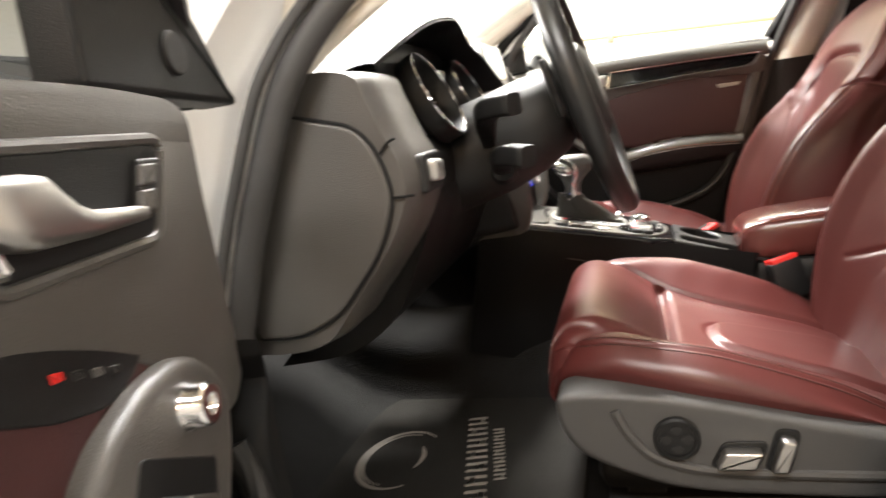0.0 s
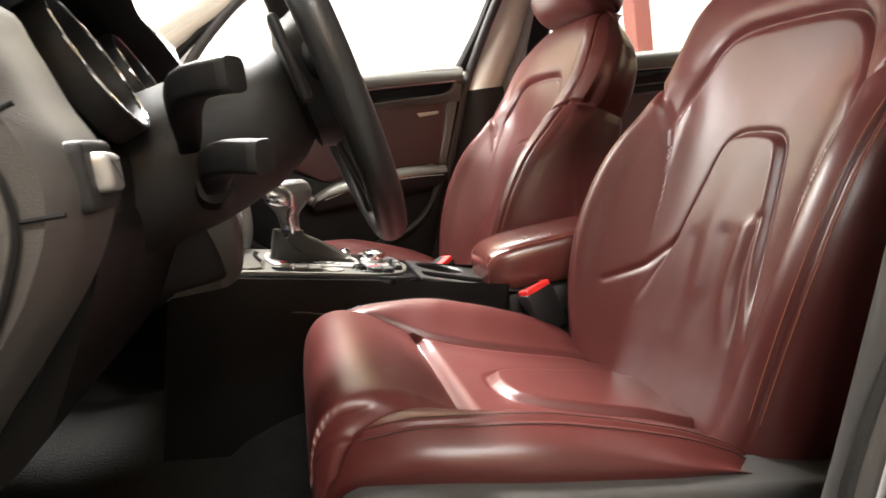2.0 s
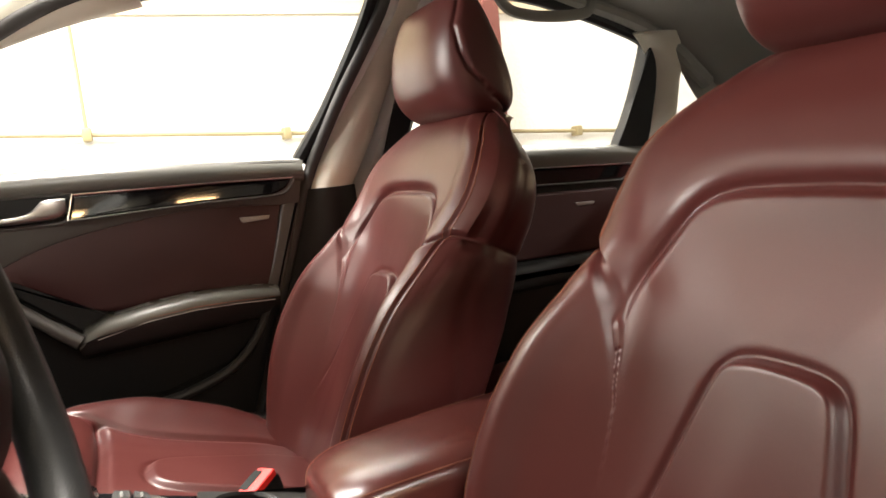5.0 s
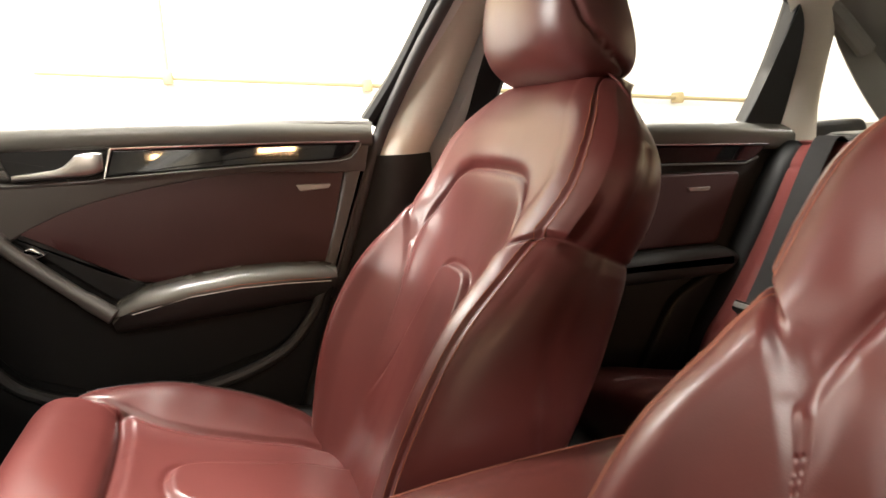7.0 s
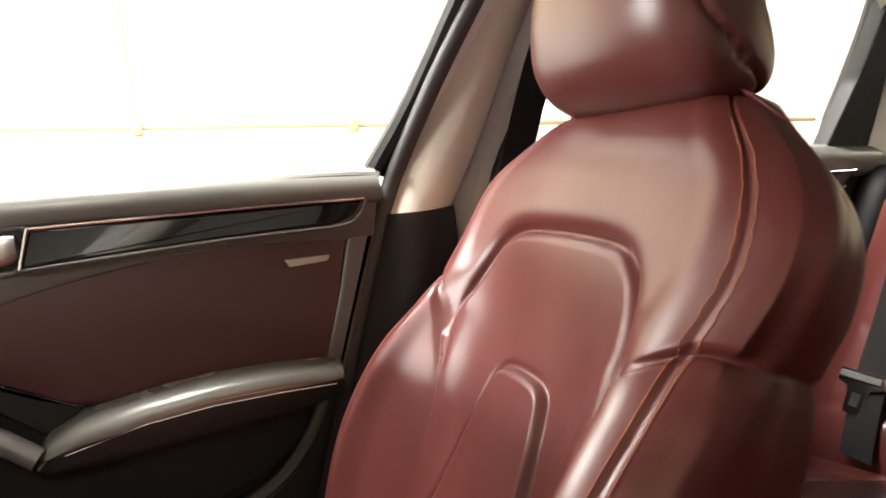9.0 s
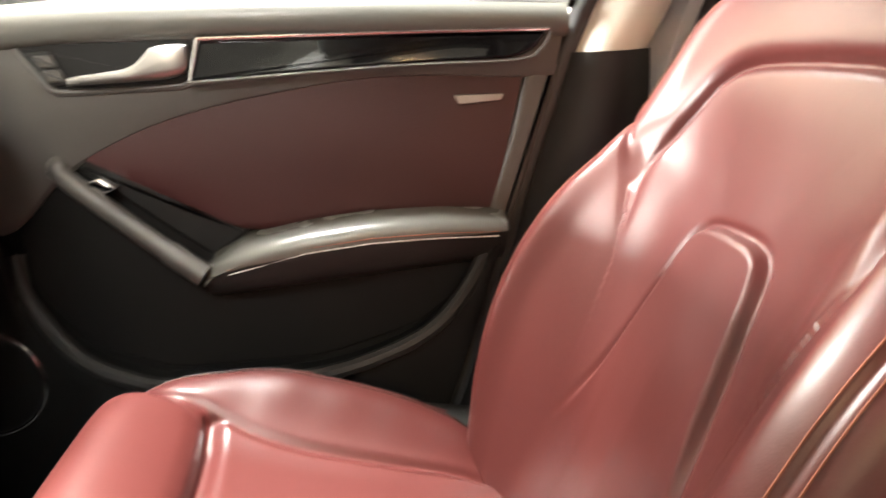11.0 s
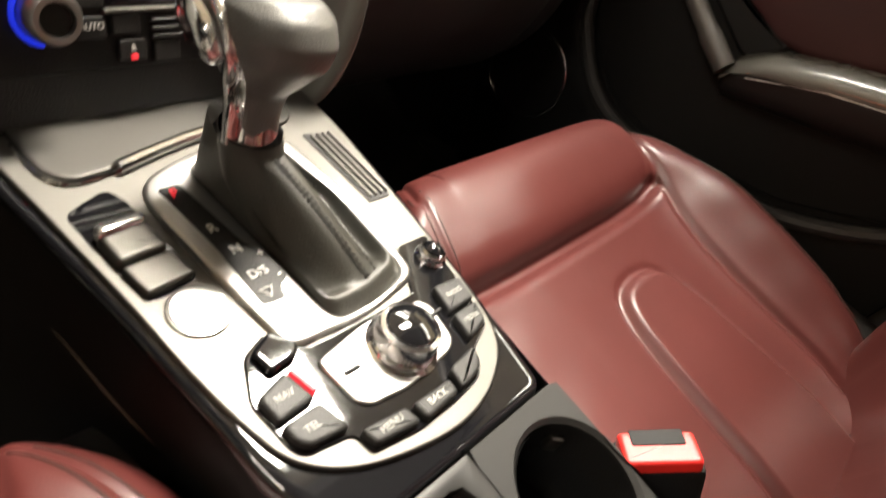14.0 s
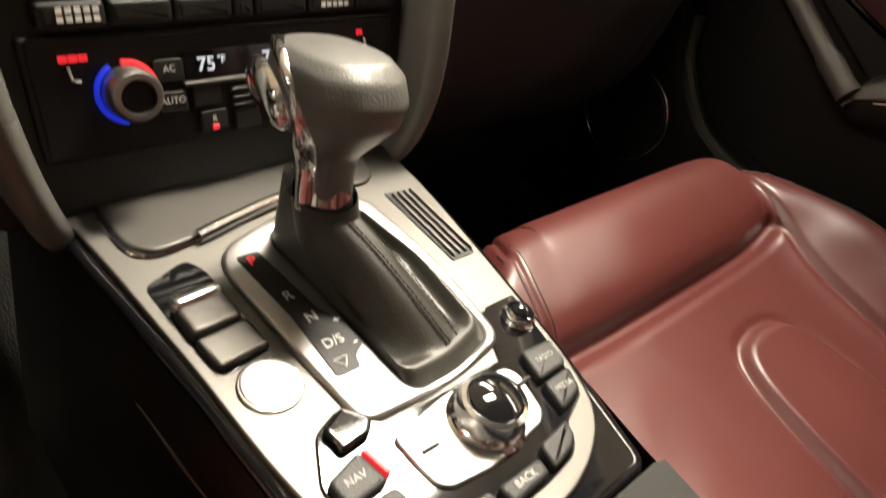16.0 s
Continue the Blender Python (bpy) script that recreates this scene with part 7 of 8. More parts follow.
def cushion(seat, flat_inboard=False):
    su = 0.010 if flat_inboard else -0.020
    xs = np.r_[np.linspace(0.02, -0.55, 166), np.linspace(-0.5525, -0.590, 34)]
    tx = np.array([-0.03, 0.15, 0.21, 0.27, 0.36, 0.41, 0.455, 0.50, 0.535, 0.562, 0.580, 0.590])
    def at(a):
        s = spline(np.stack([tx, a], 1), 900)
        return np.interp(-xs, s[:, 0], s[:, 1])
    zc = at([0.430, 0.497, 0.522, 0.540, 0.568, 0.586, 0.606, 0.640, 0.657, 0.652, 0.628, 0.585])
    hb = at([0.008, 0.018, 0.034, 0.048, 0.055, 0.051, 0.037, 0.008, -0.014, -0.016, -0.012, -0.006])
    wo = at([0.225, 0.248, 0.258, 0.264, 0.266, 0.265, 0.257, 0.246, 0.233, 0.216, 0.200, 0.186])
    zb = at([0.505, 0.522, 0.535, 0.546, 0.562, 0.571, 0.579, 0.586, 0.585, 0.578, 0.566, 0.552])
    rows, par = [], []
    nf, nb = 118, 26
    for x, c, h, W, b in zip(xs, zc, hb, wo, zb):
        ctl = [(0, c), (0.07, c), (0.125, c + 0.05 * h), (0.160, c + 0.30 * h), (W - 0.062, c + 0.88 * h), (W - 0.034, c + h),
               (W - 0.010, c + h - 0.014), (W, 0.6 * (c + h) + 0.4 * b - 0.004), (W - 0.002, 0.3 * (c + h) + 0.7 * b), (W - 0.010, b)]
        s = spline(ctl, 600)
        arc = np.r_[0, np.cumsum(np.hypot(*np.diff(s, axis=0).T))]
        e = arc[int(600 * 6.4 / 9)]
        a = np.r_[np.linspace(0, e, nf, endpoint=False), np.linspace(e, arc[-1], nb)]
        half = np.stack([np.interp(a, arc, s[:, 0]), np.interp(a, arc, s[:, 1])], 1)
        full = np.r_[half[::-1] * [-1, 1], half[1:]]
        par.append(full)
        rows.append([(x, w, z) for w, z in full])
    P, Q = np.array(rows), np.array(par)
    Wd, Xd = Q[..., 0], np.repeat(xs[:, None], P.shape[1], 1)
    A, U = np.abs(Wd), -Xd
    C = P.shape[1]
    flat = flat_inboard & (Wd < 0)
    rise = np.clip(P[..., 2] - zc[:, None], -0.016, None)
    P[..., 2] -= np.where(flat, 0.88 * rise * smooth01((A - 0.09) / 0.05), 0)
    col = np.repeat(np.abs(np.arange(C) - (C - 1) / 2)[None], len(xs), 0)
    front = col <= nf
    N = normals_of(P)
    if N[60, C // 2, 2] < 0:
        N = -N
    thigh = [(0.0, 0.448 + su), (0.06, 0.448 + su), (0.12, 0.450 + su), (0.158, 0.454 + su)]
    side = [tuple(p) for p in spline([(0.150, 0.09), (0.146, 0.22), (0.146, 0.34), (0.152, 0.41), (0.166, 0.458), (0.182, 0.52), (0.202, 0.592)], 40)]
    pad = [tuple(p) for p in spline([(0.092, 0.08), (0.082, 0.20), (0.068, 0.32 + su), (0.055, 0.368 + su), (0.035, 0.388 + su), (0, 0.394 + su)], 40)]
    dt, dsd, dp = np.where(flat, np.abs(U - 0.448 - su), seg_dist(A, U, thigh)), seg_dist(A, U, side), seg_dist(A, U, pad)
    in_pad = inside(A, U, [*pad, (-0.001, 0.394 + su), (-0.001, 0.08)])
    in_center = A < np.interp(U, [p[1] for p in side], [p[0] for p in side])
    in_center = in_center | flat
    dsd = np.where(flat, 1.0, dsd)
    g = np.where(front, -0.015 * np.exp(-(dt / 0.0075) ** 2) * in_center - 0.0055 * np.exp(-(dsd / 0.006) ** 2), 0)
    g += np.where(front & in_center & (U > 0.448 + su), 0.008 * smooth01((dt) / 0.03) * smooth01(dsd / 0.03), 0)
    g += np.where(front, np.where(in_pad, 0.0075 * smooth01(dp / 0.012), 0) - 0.0030 * np.exp(-(dp / 0.0045) ** 2), 0)
    crest = nf * 0.885
    g += -0.0028 * np.exp(-((col - crest) / 1.2) ** 2)
    g += 0.0005 * np.sin(U * 95 + A * 40) * np.exp(-((A - 0.20) / 0.03) ** 2) * front
    P = P + N * g[..., None]
    key = np.full(A.shape, 3)
    key[front & in_center] = 1
    key[front & in_center & (U > 0.448 + su)] = 0
    key[front & in_pad] = 2
    key[(key == 3) & (Wd < 0)] = 4
    cus = panel_parts(P, np.where(key == 1, 0, 9), ["cushion"], LEATHER, seat, {})[0]
    panel_parts(P, np.where(key == 1, 9, key), ["thigh_pad", "none", "seat_pad", "side_bolster", "side_bolster"], LEATHER, cus,
                {"thigh_pad": "smooth front thigh support", "side_bolster": "raised leather bolster with piped seam"})
    last = P[-1]
    bm = bmesh.new()
    low = last.copy()
    low[:, 2] = low[:, 2].min() - 0.01
    low[:, 0] += 0.012
    grid_mesh(bm, np.array([last, 0.5 * (last + low) - [0.004, 0, 0], low]))
    part("front_skirt", fix(bm), LEATHER, cus, local=True)
    for s in (-1, 1):
        for off in (-3, 3):
            bm = bmesh.new()
            j = (C - 1) // 2 + s * int(round(crest + off))
            tube(bm, [P[i, j] + N[i, j] * 0.0003 for i in range(4, 165, 3)], 0.0007, 5, cap=False)
            part("piping", bm, PIPING, cus, local=True)
    return cus


def headrest(seat):
    """Upright wedge: (height, front x, rear x, half-width) from below to the top."""
    prof = spline([(1.0640, 0.165, 0.200, 0.070), (1.0675, 0.150, 0.222, 0.104), (1.077, 0.130, 0.238, 0.122), (1.095, 0.110, 0.247, 0.131), (1.120, 0.097, 0.247, 0.134), (1.150, 0.094, 0.240, 0.133), (1.190, 0.099, 0.226, 0.129), (1.225, 0.111, 0.210, 0.122),
                   (1.250, 0.123, 0.197, 0.112), (1.262, 0.134, 0.186, 0.098), (1.267, 0.148, 0.174, 0.078)], 150)
    n = 200
    rows = []
    for z, xf, xb, wide in prof:
        c, d = (xf + xb) / 2, (xb - xf) / 2
        row = []
        for a in np.linspace(0, 2 * math.pi, n, endpoint=False):
            ca, sa = math.cos(a), math.sin(a)
            w = wide * math.copysign(abs(ca) ** 0.66, ca)
            x = c - d * math.copysign(abs(sa) ** 0.62, sa)
            row.append((x, w, z))
        rows.append(row)
    P = np.array(rows)
    Pc = np.concatenate([P, P[:, :1]], 1)
    N = normals_of(Pc)
    ang = np.arange(n + 1) / n * 2 * math.pi
    if N[70, n // 4, 0] > 0:
        N = -N
    seam = np.interp(Pc[..., 2], [1.07, 1.101, 1.139, 1.168, 1.208, 1.262], [0.215, 0.178, 0.143, 0.132, 0.128, 0.150])
    off = Pc[..., 0] - seam
    flank = np.abs(Pc[..., 1]) > 0.06
    g = np.where(flank, -0.0032 * np.exp(-(off / 0.0032) ** 2) + 0.0026 * smooth01(off / 0.012) * np.exp(-(off / 0.05) ** 2), 0)
    Pc = Pc + N * g[..., None]
    key = np.where(flank & (off > 0), np.where(Pc[..., 1] > 0, 1, 2), 0)
    head = panel_parts(Pc, key, ["headrest"], LEATHER, seat, {})[0]
    panel_parts(Pc, key - 1, ["side_panel", "side_panel"], LEATHER, head, {})
    for row, s in ((P[0], -1), (P[-1], 1)):
        bm = bmesh.new()
        ctr = row.mean(0)
        up = np.array([0, 0, 0.003 * s])
        grid_mesh(bm, np.array([row, row * 0.4 + ctr * 0.6 + up, ctr + (row - ctr) * 0.03 + up * 1.3]), close_v=True)
        part("end_panel", fix(bm), LEATHER, head, local=True)
    for s in (-1, 1):
        bm = bmesh.new()
        tube(bm, [back_pt(s * 0.065, 0.56, -0.050), back_pt(s * 0.065, 0.600, -0.050), (0.168, s * 0.065, 1.09)], 0.006, 10)
        part("post", bm, CHROME, head, "chrome headrest post", local=True)
        bm = bmesh.new()
        M = basis(back_pt(s * 0.065, 0.598, -0.045), (0, 1, 0), BF)
        M = M if (M.to_3x3() @ V((0, 0, 1))) @ V(BT) > 0 else M @ Matrix.Rotation(math.pi, 4, "X")
        lathe(bm, [(0.0, 0.0), (0.014, 0.0), (0.014, 0.014), (0.011, 0.019), (0.0, 0.019)], 16, M)
        part("post_collar", bm, BLACK, head, local=True)
    return head


def seat_base(seat, controls):
    # moulded side covers with rounded lower edge
    for s in (-1, 1):
        bm = bmesh.new()
        prof = spline([(-0.565, 0.600), (-0.575, 0.575), (-0.562, 0.540), (-0.530, 0.512), (-0.44, 0.478), (-0.32, 0.468), (-0.15, 0.464), (0.0, 0.466),
                       (0.06, 0.475), (0.080, 0.500), (0.07, 0.526), (0.0, 0.530), (-0.08, 0.524), (-0.17, 0.534), (-0.28, 0.558), (-0.40, 0.587), (-0.50, 0.602)], 100, closed=True)
        M = basis((0, s * 0.252, 0), (1, 0, 0), (0, 0, 1)) if s < 0 else basis((0, s * 0.252, 0), (1, 0, 0), (0, 0, 1)) @ Matrix.Diagonal((1, 1, -1, 1))
        slab(bm, [tuple(p) for p in prof], -0.03, 0.030, 0.0085, M, seg=4)
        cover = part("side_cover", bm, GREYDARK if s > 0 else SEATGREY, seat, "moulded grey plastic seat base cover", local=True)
        if s < 0:
            # raised ridge line along the cover
            bm = bmesh.new()
            line = spline([(-0.505, 0.582), (-0.492, 0.552), (-0.462, 0.520), (-0.40, 0.503), (-0.30, 0.498), (-0.15, 0.496), (0.0, 0.502)], 40)
            tube(bm, [(x, -0.283, z) for x, z in line], 0.006, 8, flat=0.8)
            part("ridge", bm, SEATGREY, cover, local=True)
            if controls:
                MM = lambda x, z, y=-0.282: basis((x, y, z), (1, 0, 0), (0, 0, 1))
                bm = bmesh.new()
                lathe(bm, [(0.0, 0.0), (0.0265, 0.0), (0.0265, 0.006), (0.024, 0.0085), (0.021, 0.0085), (0.020, 0.006), (0.0, 0.007)], 40, MM(-0.438, 0.546))
                dial = part("lumbar_switch", bm, BLACK, cover, "round four-way lumbar switch", local=True)
                for a in range(4):
                    bm = bmesh.new()
                    m = MM(-0.438, 0.546) @ Matrix.Rotation(a * math.pi / 2, 4, "Z") @ Matrix.Translation((0.0118, 0, 0.006))
                    lathe(bm, [(0.0, 0.0), (0.0062, 0.0), (0.0058, 0.0025), (0.0, 0.003)], 16, m)
                    part("switch_dot", bm, GREYDARK, dial, local=True)
                o1 = rounded([(-0.405, 0.507), (-0.350, 0.507), (-0.338, 0.540), (-0.388, 0.540)], 0.010)
                bm = bmesh.new()
                slab(bm, o1, 0, 0.003, 0.0015, MM(0, 0))
                r1 = part("switch_recess", bm, BLACK, cover, local=True)
                o2 = rounded([(-0.347, 0.503), (-0.318, 0.503), (-0.304, 0.552), (-0.330, 0.556)], 0.010)
                bm = bmesh.new()
                slab(bm, o2, 0, 0.003, 0.0015, MM(0, 0))
                r2 = part("switch_recess", bm, BLACK, cover, local=True)
                bm = bmesh.new()
                slab(bm, rounded([(-0.398, 0.512), (-0.356, 0.512), (-0.346, 0.533), (-0.388, 0.534)], 0.005), 0.002, 0.019, 0.003, MM(0, 0))
                part("slide_switch", bm, ALU, r1, "satin metal seat switch", local=True)
                bm = bmesh.new()
                slab(bm, rounded([(-0.341, 0.508), (-0.323, 0.508), (-0.311, 0.545), (-0.327, 0.549)], 0.005), 0.002, 0.019, 0.003, MM(0, 0))
                part("recline_switch", bm, ALU, r2, "satin metal seat switch", local=True)
    bm = bmesh.new()
    slab(bm, rounded([(-0.185, 0.500), (-0.125, 0.506), (-0.118, 0.535), (-0.150, 0.545), (-0.180, 0.530)], 0.010), 0, 0.012, 0.004, basis((0, 0.235, 0), (1, 0, 0), (0, 0, 1)) @ Matrix.Diagonal((1, 1, -1, 1)))
    part("hinge_cover", bm, CREAM, seat, "pale plastic hinge cover", local=True)
    # pan, rails and feet
    bm = bmesh.new()
    box(bm, (-0.28, 0, 0.458), (0.52, 0.44, 0.05), 0.02)
    part("seat_pan", bm, BLACK, seat, local=True)
    for s in (-1, 1):
        bm = bmesh.new()
        box(bm, (-0.25, s * 0.19, 0.408), (0.56, 0.045, 0.035), 0.004)
        part("rail", bm, BLACK, seat, local=True)
        for x in (-0.48, -0.02):
            bm = bmesh.new()
            box(bm, (x, s * 0.19, 0.44), (0.05, 0.03, 0.07), 0.004)
            part("rail_bracket", bm, BLACK, seat, local=True)


def front_seat(loc, label, controls):
    seat = thing("car_seat", loc, label, "car seat", "front seats")
    backrest(seat, controls)
    cushion(seat, not controls)
    headrest(seat)
    seat_base(seat, controls)
    return seat


driver_seat = front_seat((0.048, -0.357, 0.002), "burgundy leather sports seat with grey base and metal switches", True)
passenger_seat = front_seat((0.0, 0.38, 0.0), "burgundy leather sports seat beside the passenger door", False)


# ==== rear bench ====
rear = thing("rear_bench", (0.7, 0, 0.39), "burgundy leather rear bench seat with black edges", "rear seat")
RB, RD, RN = np.array([0.722, 0, 0.62]), np.array([0.4757, 0, 0.8796]), np.array([-0.8796, 0, 0.4757])


def bench_pt(y, v, h):
    """On the rear backrest: across the car, up the backrest, proud of it."""
    return V(RB + RD * v + RN * h + np.array([0, y, 0]))


# profile up the front and over the top: (up, proud)
prof = spline([(-0.20, -0.030), (-0.15, 0.008), (-0.08, 0.016), (0.0, 0.006), (0.10, 0.0), (0.22, 0.0), (0.32, 0.002), (0.372, -0.010), (0.385, -0.045), (0.36, -0.10), (0.20, -0.17), (-0.1, -0.20)], 220)
ys = np.linspace(-0.658, 0.658, 320)
Yg, Vg = np.meshgrid(ys, prof[:, 0], indexing="ij")
Hg = np.repeat(prof[None, :, 1], len(ys), 0).copy()
A = np.abs(Yg)
front = np.repeat((np.arange(220) < 140)[None], len(ys), 0)
top_seam = [tuple(p) for p in spline([(0.66, 0.315), (0.60, 0.305), (0.529, 0.282), (0.468, 0.249), (0.40, 0.236), (0.0, 0.236)], 40)]
side_seam = [tuple(p) for p in spline([(0.478, 0.255), (0.450, 0.205), (0.440, 0.157), (0.437, 0.06), (0.446, -0.02), (0.440, -0.044), (0.410, -0.036), (0.33, -0.004), (0.0, 0.0)], 60)]
edge_seam = [(0.155, -0.20), (0.155, 0.40)]
g = 0.010 * np.exp(-((A - 0.515) / 0.075) ** 2) * smooth01((Vg + 0.16) / 0.10) * smooth01((0.33 - Vg) / 0.08)
g += 0.004 * smooth01((0.45 - A) / 0.10) * smooth01((A - 0.17) / 0.08) * smooth01((0.24 - Vg) / 0.06) * smooth01((Vg + 0.04) / 0.06)
g -= 0.012 * smooth01((A - 0.600) / 0.058)
for line, deep, w in ((top_seam, 0.0030, 0.0045), (side_seam, 0.0034, 0.0050), (edge_seam, 0.0050, 0.006)):
    g -= deep * np.exp(-(seg_dist(A, Vg, line) / w) ** 2)
for line, deep, w in (([(0.60, 0.08), (0.55, 0.05), (0.47, 0.06)], 0.0025, 0.012), ([(0.62, -0.07), (0.54, -0.05), (0.46, -0.07)], 0.0040, 0.014), ([(0.36, 0.02), (0.30, 0.08), (0.27, 0.16)], 0.0025, 0.015)):
    g -= deep * np.exp(-(seg_dist(A, Vg, line) / w) ** 2)
Hg += np.where(front, g, 0)
P = RB + RD * Vg[..., None] + RN * Hg[..., None] + np.array([0, 1, 0]) * Yg[..., None] - np.array(rear.location)
key = np.full(A.shape, 0)
insert = inside(A, Vg, [(-0.01, 0.236), *top_seam[::-1][:18], *side_seam[6:], (-0.01, 0.0)])
key[front & insert] = 1
key[front & ~insert & (A > 0.44) & (Vg < np.interp(A, [p[0] for p in top_seam[::-1]], [p[1] for p in top_seam[::-1]]))] = 2
back = panel_parts(P, np.where(key == 0, 0, 9), ["backrest"], LEATHER, rear, {"backrest": "burgundy leather rear backrest"})[0]
for sgn in (-1, 1):
    panel_parts(P, np.where((key == 2) & (Yg * sgn > 0), 0, 9), ["side_panel"], LEATHER, back, {})
panel_parts(P, np.where(key == 1, 0, 9), ["center_insert"], LEATHER, back, {})
for sgn in (-1, 1):
    # black padded edge beside the door
    rows = []
    for v, h in spline([(-0.17, -0.01), (-0.08, 0.006), (0.0, 0.0), (0.10, -0.004), (0.22, -0.004), (0.32, -0.004), (0.375, -0.020), (0.385, -0.06)], 50):
        rows.append([bench_pt(sgn * (0.688 - 0.036 * math.cos(a)), v, h + 0.020 * math.sin(a) - 0.012) for a in np.linspace(-0.5, math.pi + 0.5, 20)])
    bm = bmesh.new()
    grid_mesh(bm, np.array(rows))
    part("side_edge", fix(bm), DOORBLACK, rear, "black padded edge beside the door")
# loose black cover strip along the top
bm = bmesh.new()
tube(bm, [bench_pt(y, 0.388 + 0.004 * math.sin(y * 31), -0.040 + 0.006 * math.sin(y * 47 + 1)) for y in np.linspace(-0.62, 0.62, 60)], 0.017, 10)
part("top_trim", bm, BLACK, rear, "black strip along the top edge")
# cushion
prof = spline([(0.79, 0.455), (0.745, 0.487), (0.68, 0.494), (0.56, 0.513), (0.42, 0.543), (0.35, 0.545), (0.315, 0.52), (0.32, 0.46), (0.36, 0.39)], 160)
ys = np.linspace(-0.66, 0.66, 200)
Yg, Xg = np.meshgrid(ys, prof[:, 0], indexing="ij")
Zg = np.repeat(prof[None, :, 1], len(ys), 0).copy()
A = np.abs(Yg)
g = -0.018 * np.cos(Yg * 9.5) - 0.02 * np.maximum(0, (A - 0.58) / 0.08) ** 2
for line, deep, w in (([(0.505, 0.36), (0.500, 0.50), (0.470, 0.64), (0.455, 0.70)], 0.0060, 0.006), ([(0.16, 0.34), (0.16, 0.72)], 0.0060, 0.006), ([(0.16, 0.63), (0.30, 0.615), (0.455, 0.635)], 0.0050, 0.006),
                      ([(0.62, 0.60), (0.55, 0.57), (0.48, 0.60)], 0.0030, 0.014), ([(0.43, 0.56), (0.34, 0.53), (0.22, 0.56)], 0.0030, 0.018)):
    g -= deep * np.exp(-(seg_dist(A, Xg, line) / w) ** 2)
g += 0.006 * smooth01((0.50 - A) / 0.06) * smooth01((A - 0.17) / 0.06) * smooth01((0.62 - Xg) / 0.05)
P = np.stack([Xg, Yg, Zg + g * smooth01((Zg - 0.42) / 0.06)], -1) - np.array(rear.location)
panel_parts(P, np.zeros(A.shape), ["cushion"], LEATHER, rear, {"cushion": "burgundy leather rear cushion with creases"})


def strap(name, pts, wide, label, parent=None):
    p = spline(pts, 30)
    rows = []
    for i in range(30):
        t = V(p[min(29, i + 1)]) - V(p[max(0, i - 1)])
        side = t.cross(V((0, 1, 0)))
        side = V((1, 0, 0)) if parent == "x" else V((0, 1, 0))
        rows.append([V(p[i]) - side * wide, V(p[i]), V(p[i]) + side * wide])
    bm = bmesh.new()
    grid_mesh(bm, np.array(rows))
    fix(bm)
    bmesh.ops.solidify(bm, geom=bm.faces, thickness=0.0015)
    return bm


# rear belt with tongue
rb = thing("rear_seat_belt", (0.69, 0.555, 0.49), "black rear seat belt with metal tongue", "seat belt", "seat belts")
part("webbing", strap("webbing", [bench_pt(y, v, h) for y, v, h in ((0.572, 0.375, -0.045), (0.572, 0.382, 0.004), (0.570, 0.34, 0.016), (0.562, 0.25, 0.020), (0.553, 0.16, 0.022), (0.546, 0.08, 0.024), (0.540, 0.0, 0.028), (0.530, -0.07, 0.032), (0.520, -0.135, 0.030))], 0.027, ""), BELT, rb)
M = basis(bench_pt(0.549, -0.012, 0.032), (0, 1, 0), -RD)
bm = bmesh.new()
slab(bm, rounded([(-0.040, -0.010), (0.040, -0.010), (0.040, 0.012), (0.017, 0.018), (0.015, 0.060), (-0.015, 0.060), (-0.017, 0.018), (-0.040, 0.012)], 0.005), -0.002, 0.003, 0.001, M)
part("tongue", bm, CHROME, rb, "metal belt tongue")
bm = bmesh.new()
slab(bm, rounded([(-0.036, -0.006), (0.036, -0.006), (0.036, 0.006), (-0.036, 0.006)], 0.003), 0.002, 0.008, 0.002, M)
part("tongue_cover", bm, GREY, rb)
bm = bmesh.new()
slab(bm, rounded([(-0.008, 0.026), (0.008, 0.026), (0.008, 0.048), (-0.008, 0.048)], 0.003), 0.001, 0.0034, 0.0003, M)
part("tongue_slot", bm, BLACK, rb, "dark slot in the tongue")
rk = thing("rear_buckle", (0.655, 0.42, 0.49), "pale grey belt buckle lying on the rear cushion", "buckle", "belt buckles")
M = Matrix.Translation((0.650, 0.420, 0.500)) @ Matrix.Rotation(radians(-16), 4, "Z") @ Matrix.Rotation(radians(-14), 4, "Y")
bm = bmesh.new()
box(bm, (0, 0, 0), (0.060, 0.052, 0.026), 0.008, M=M)
part("housing", bm, ARMPAD, rk)
bm = bmesh.new()
slab(bm, rounded([(-0.012, -0.014), (0.010, -0.014), (0.010, 0.014), (-0.012, 0.014)], 0.003), 0.010, 0.0145, 0.001, M)
part("slot", bm, BLACK, rk, "dark slot for the tongue")

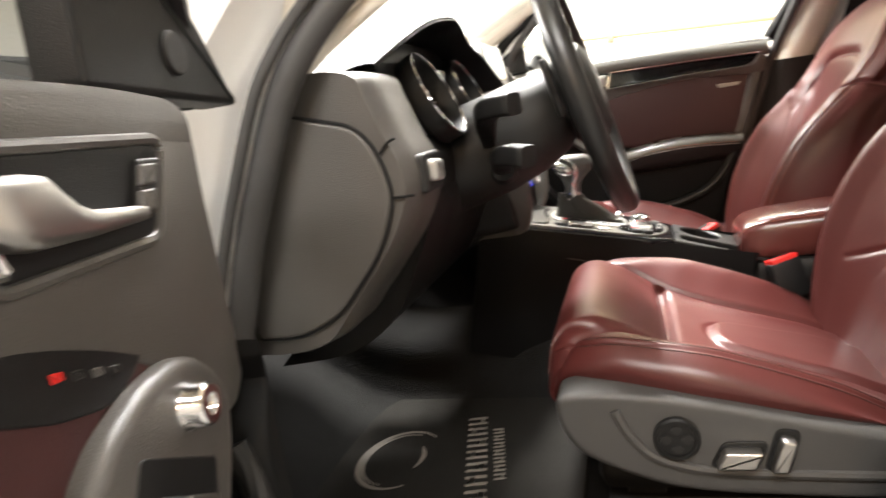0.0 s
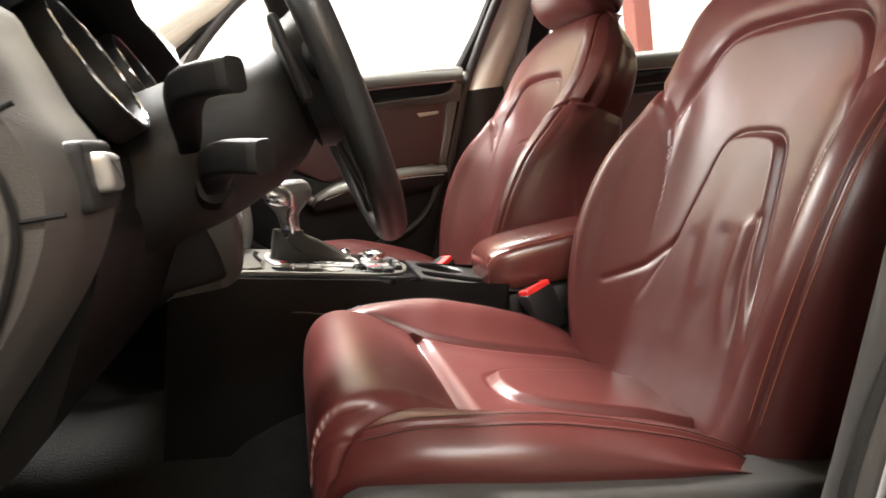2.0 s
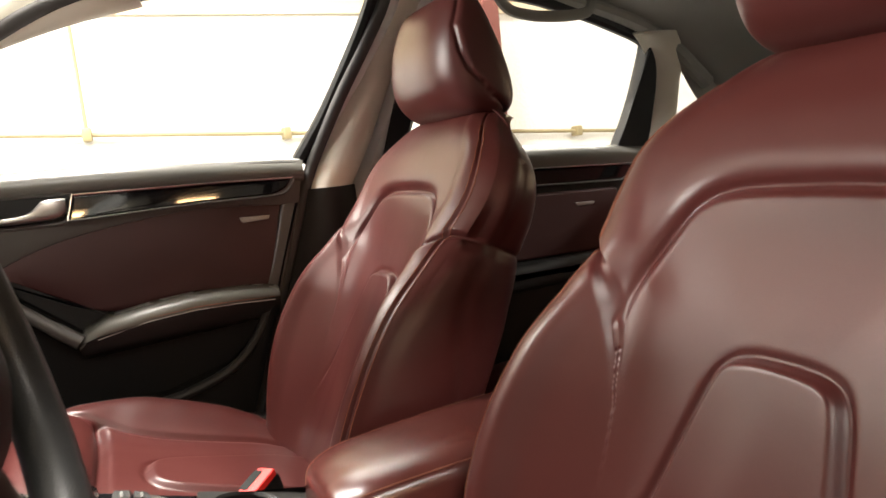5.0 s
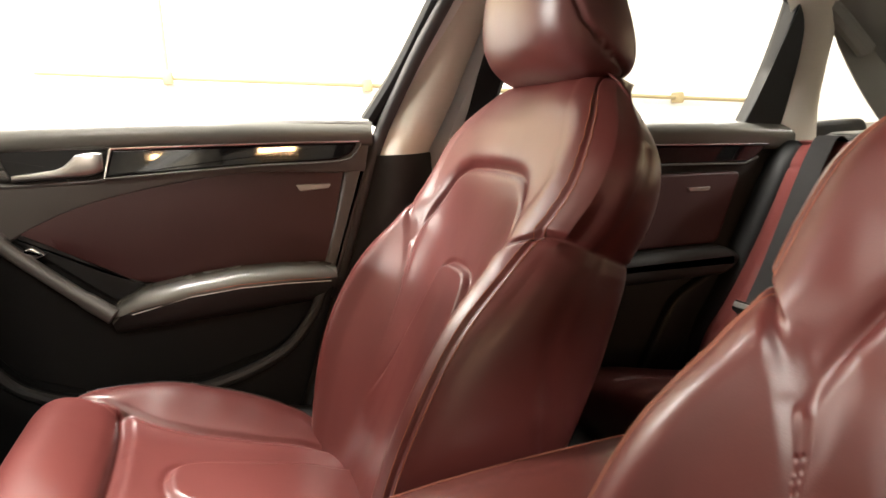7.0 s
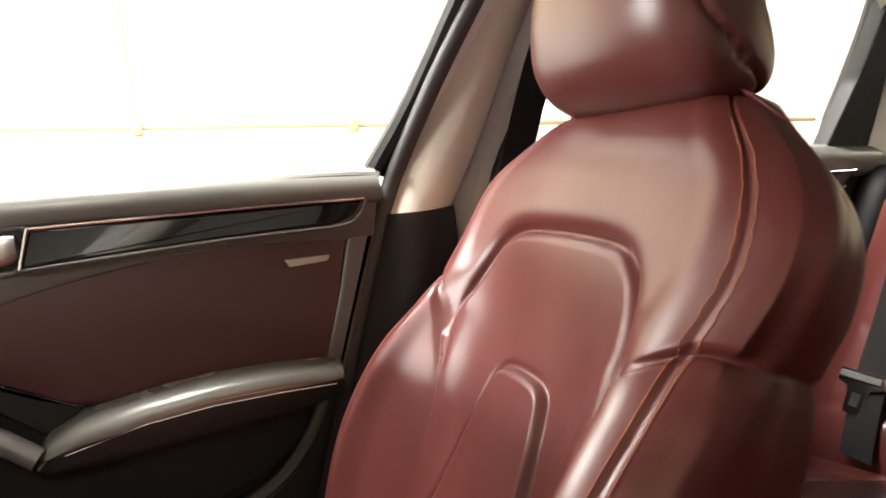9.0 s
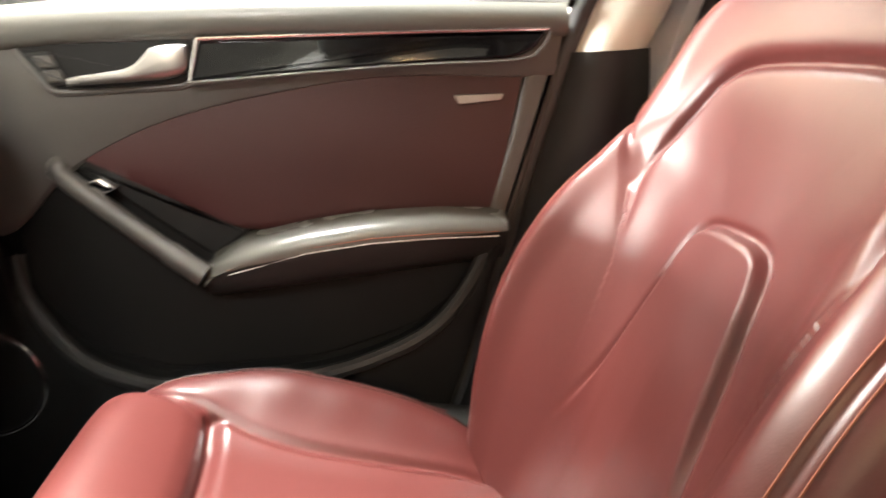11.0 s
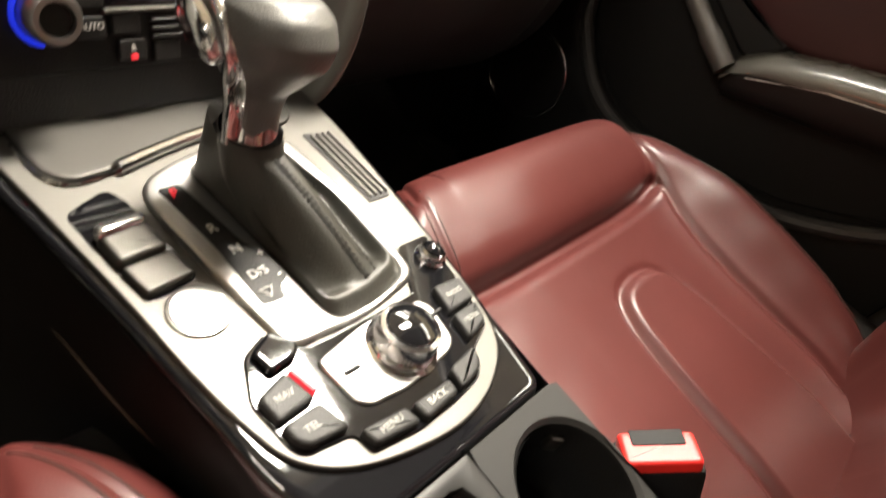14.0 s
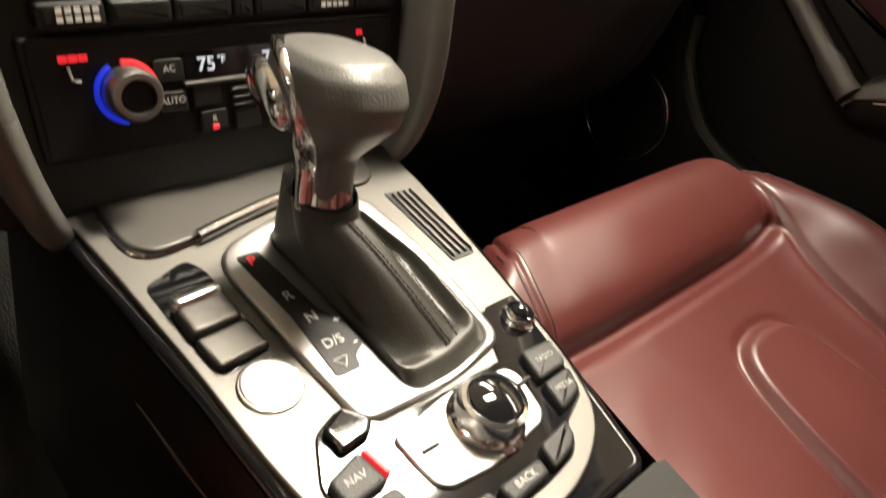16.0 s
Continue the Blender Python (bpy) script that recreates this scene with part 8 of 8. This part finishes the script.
# front belts with guide loops on the centre pillars
for s in (-1, 1):
    fb = thing("front_seat_belt", (0.12, s * 0.67, 0.40), "black front seat belt hanging by the centre pillar", "seat belt", "seat belts")
    part("webbing", strap("webbing", [(0.235, s * 0.628, 1.235), (0.20, s * 0.640, 1.15), (0.16, s * 0.655, 1.02), (0.125, s * 0.668, 0.88), (0.09, s * 0.675, 0.70), (0.06, s * 0.68, 0.50), (0.05, s * 0.68, 0.36)], 0.024, "", "x"), BELT, fb)
    bm = bmesh.new()
    lathe(bm, [(0.0, 0.0), (0.030, 0.0), (0.028, 0.010), (0.018, 0.016), (0.0, 0.017)], 28, basis((0.232, s * 0.640, 1.262), (1, 0, 0), (0, 0, 1)) if s > 0 else basis((0.232, s * 0.640, 1.262), (-1, 0, 0), (0, 0, 1)))
    part("guide_cover", bm, BEIGE, fb, "beige belt guide cover")
    bm = bmesh.new()
    tube(bm, [(0.195, s * 0.632, 1.262), (0.20, s * 0.626, 1.238), (0.235, s * 0.622, 1.228), (0.268, s * 0.626, 1.24)], 0.007, 8)
    part("guide_loop", bm, BLACK, fb)

# belt buckles beside the tunnel
def buckle(loc, turn, label, away):
    b = thing("belt_buckle", loc, label, "buckle", "belt buckles")
    M = Matrix.Translation(loc) @ turn
    bm = bmesh.new()
    box(bm, (0, 0, -0.036), (0.030, 0.056, 0.072), 0.006, M=M)
    part("housing", bm, BLACK, b)
    bm = bmesh.new()
    slab(bm, rounded([(-0.013, -0.0245), (0.013, -0.0245), (0.013, 0.0245), (-0.013, 0.0245)], 0.004), -0.012, 0.007, 0.003, M)
    part("release", bm, REDPL, b, "red release button")
    bm = bmesh.new()
    slab(bm, rounded([(away * 0.001, -0.017), (away * 0.0135, -0.017), (away * 0.0135, 0.017), (away * 0.001, 0.017)], 0.002), 0.002, 0.0078, 0.0005, M)
    part("slot", bm, FLANK, b, "black slot for the tongue")
    bm = bmesh.new()
    box(bm, (0.01, 0, -0.10), (0.014, 0.03, 0.10), 0.004, M=M)
    part("stalk", bm, BLACK, b)
    return b


buckle(V((-0.275, 0.120, 0.632)), Matrix.Rotation(radians(-12), 4, "Y") @ Matrix.Rotation(radians(8), 4, "X") @ Matrix.Rotation(radians(-50), 4, "Z"), "red and black belt buckle beside the passenger seat", -1)
buckle(V((-0.172, -0.108, 0.612)), Matrix.Rotation(radians(-14), 4, "Y") @ Matrix.Rotation(radians(-8), 4, "X") @ Matrix.Rotation(radians(110), 4, "Z"), "red and black belt buckle beside the driver seat", 1)

# floor mat with printed bars
fm = thing("floor_mat", (-0.72, -0.40, 0.39), "charcoal carpet floor mat with grey print", "floor mat")
bm = bmesh.new()
slab(bm, rounded([(-0.98, -0.60), (-0.52, -0.60), (-0.52, -0.19), (-0.98, -0.17)], 0.04), 0.387, 0.398, 0.004, Matrix.Identity(4))
part("mat", bm, MATFAB, fm)
# worn grey print: a broken ring with a swash, and two rows of bars
bm = bmesh.new()
for r0, a0, a1, w in ((0.070, 0.9, 5.2, 0.0055), (0.062, 1.3, 4.6, 0.003), (0.040, -0.6, 0.8, 0.004)):
    tube(bm, [(-0.839 + r0 * math.cos(a), -0.415 + r0 * 1.35 * math.sin(a), 0.3985) for a in np.linspace(a0, a1, 40)], [w * (0.3 + 0.7 * math.sin(math.pi * k / 39)) for k in range(40)], 6, flat=1.0)
for v in bm.verts:
    v.co.z = 0.398 + (v.co.z - 0.398) * 0.12
part("printed_ring", bm, THREADW, fm, "worn grey printed ring")
for x0, y0, x1, y1, hgt, n in ((-0.678, -0.545, -0.734, -0.262, 0.034, 7), (-0.652, -0.485, -0.686, -0.310, 0.018, 7)):
    for k in range(n):
        c = V((x0, y0, 0)).lerp(V((x1, y1, 0)), (k + 0.5) / n)
        step = math.hypot(x1 - x0, y1 - y0) / n
        turn = Matrix.Translation((c.x, c.y, 0.3986)) @ Matrix.Rotation(math.atan2(y1 - y0, x1 - x0), 4, "Z")
        for off in (-0.28, 0.22):
            bm = bmesh.new()
            box(bm, (off * step, 0, 0), (step * 0.16, hgt, 0.0012), 0, M=turn)
            box(bm, (-0.03 * step, hgt * (0.2 if k % 2 else -0.25), 0.0001), (step * 0.44, hgt * 0.2, 0.0011), 0, M=turn)
            part("printed_bar", bm, THREADW, fm)
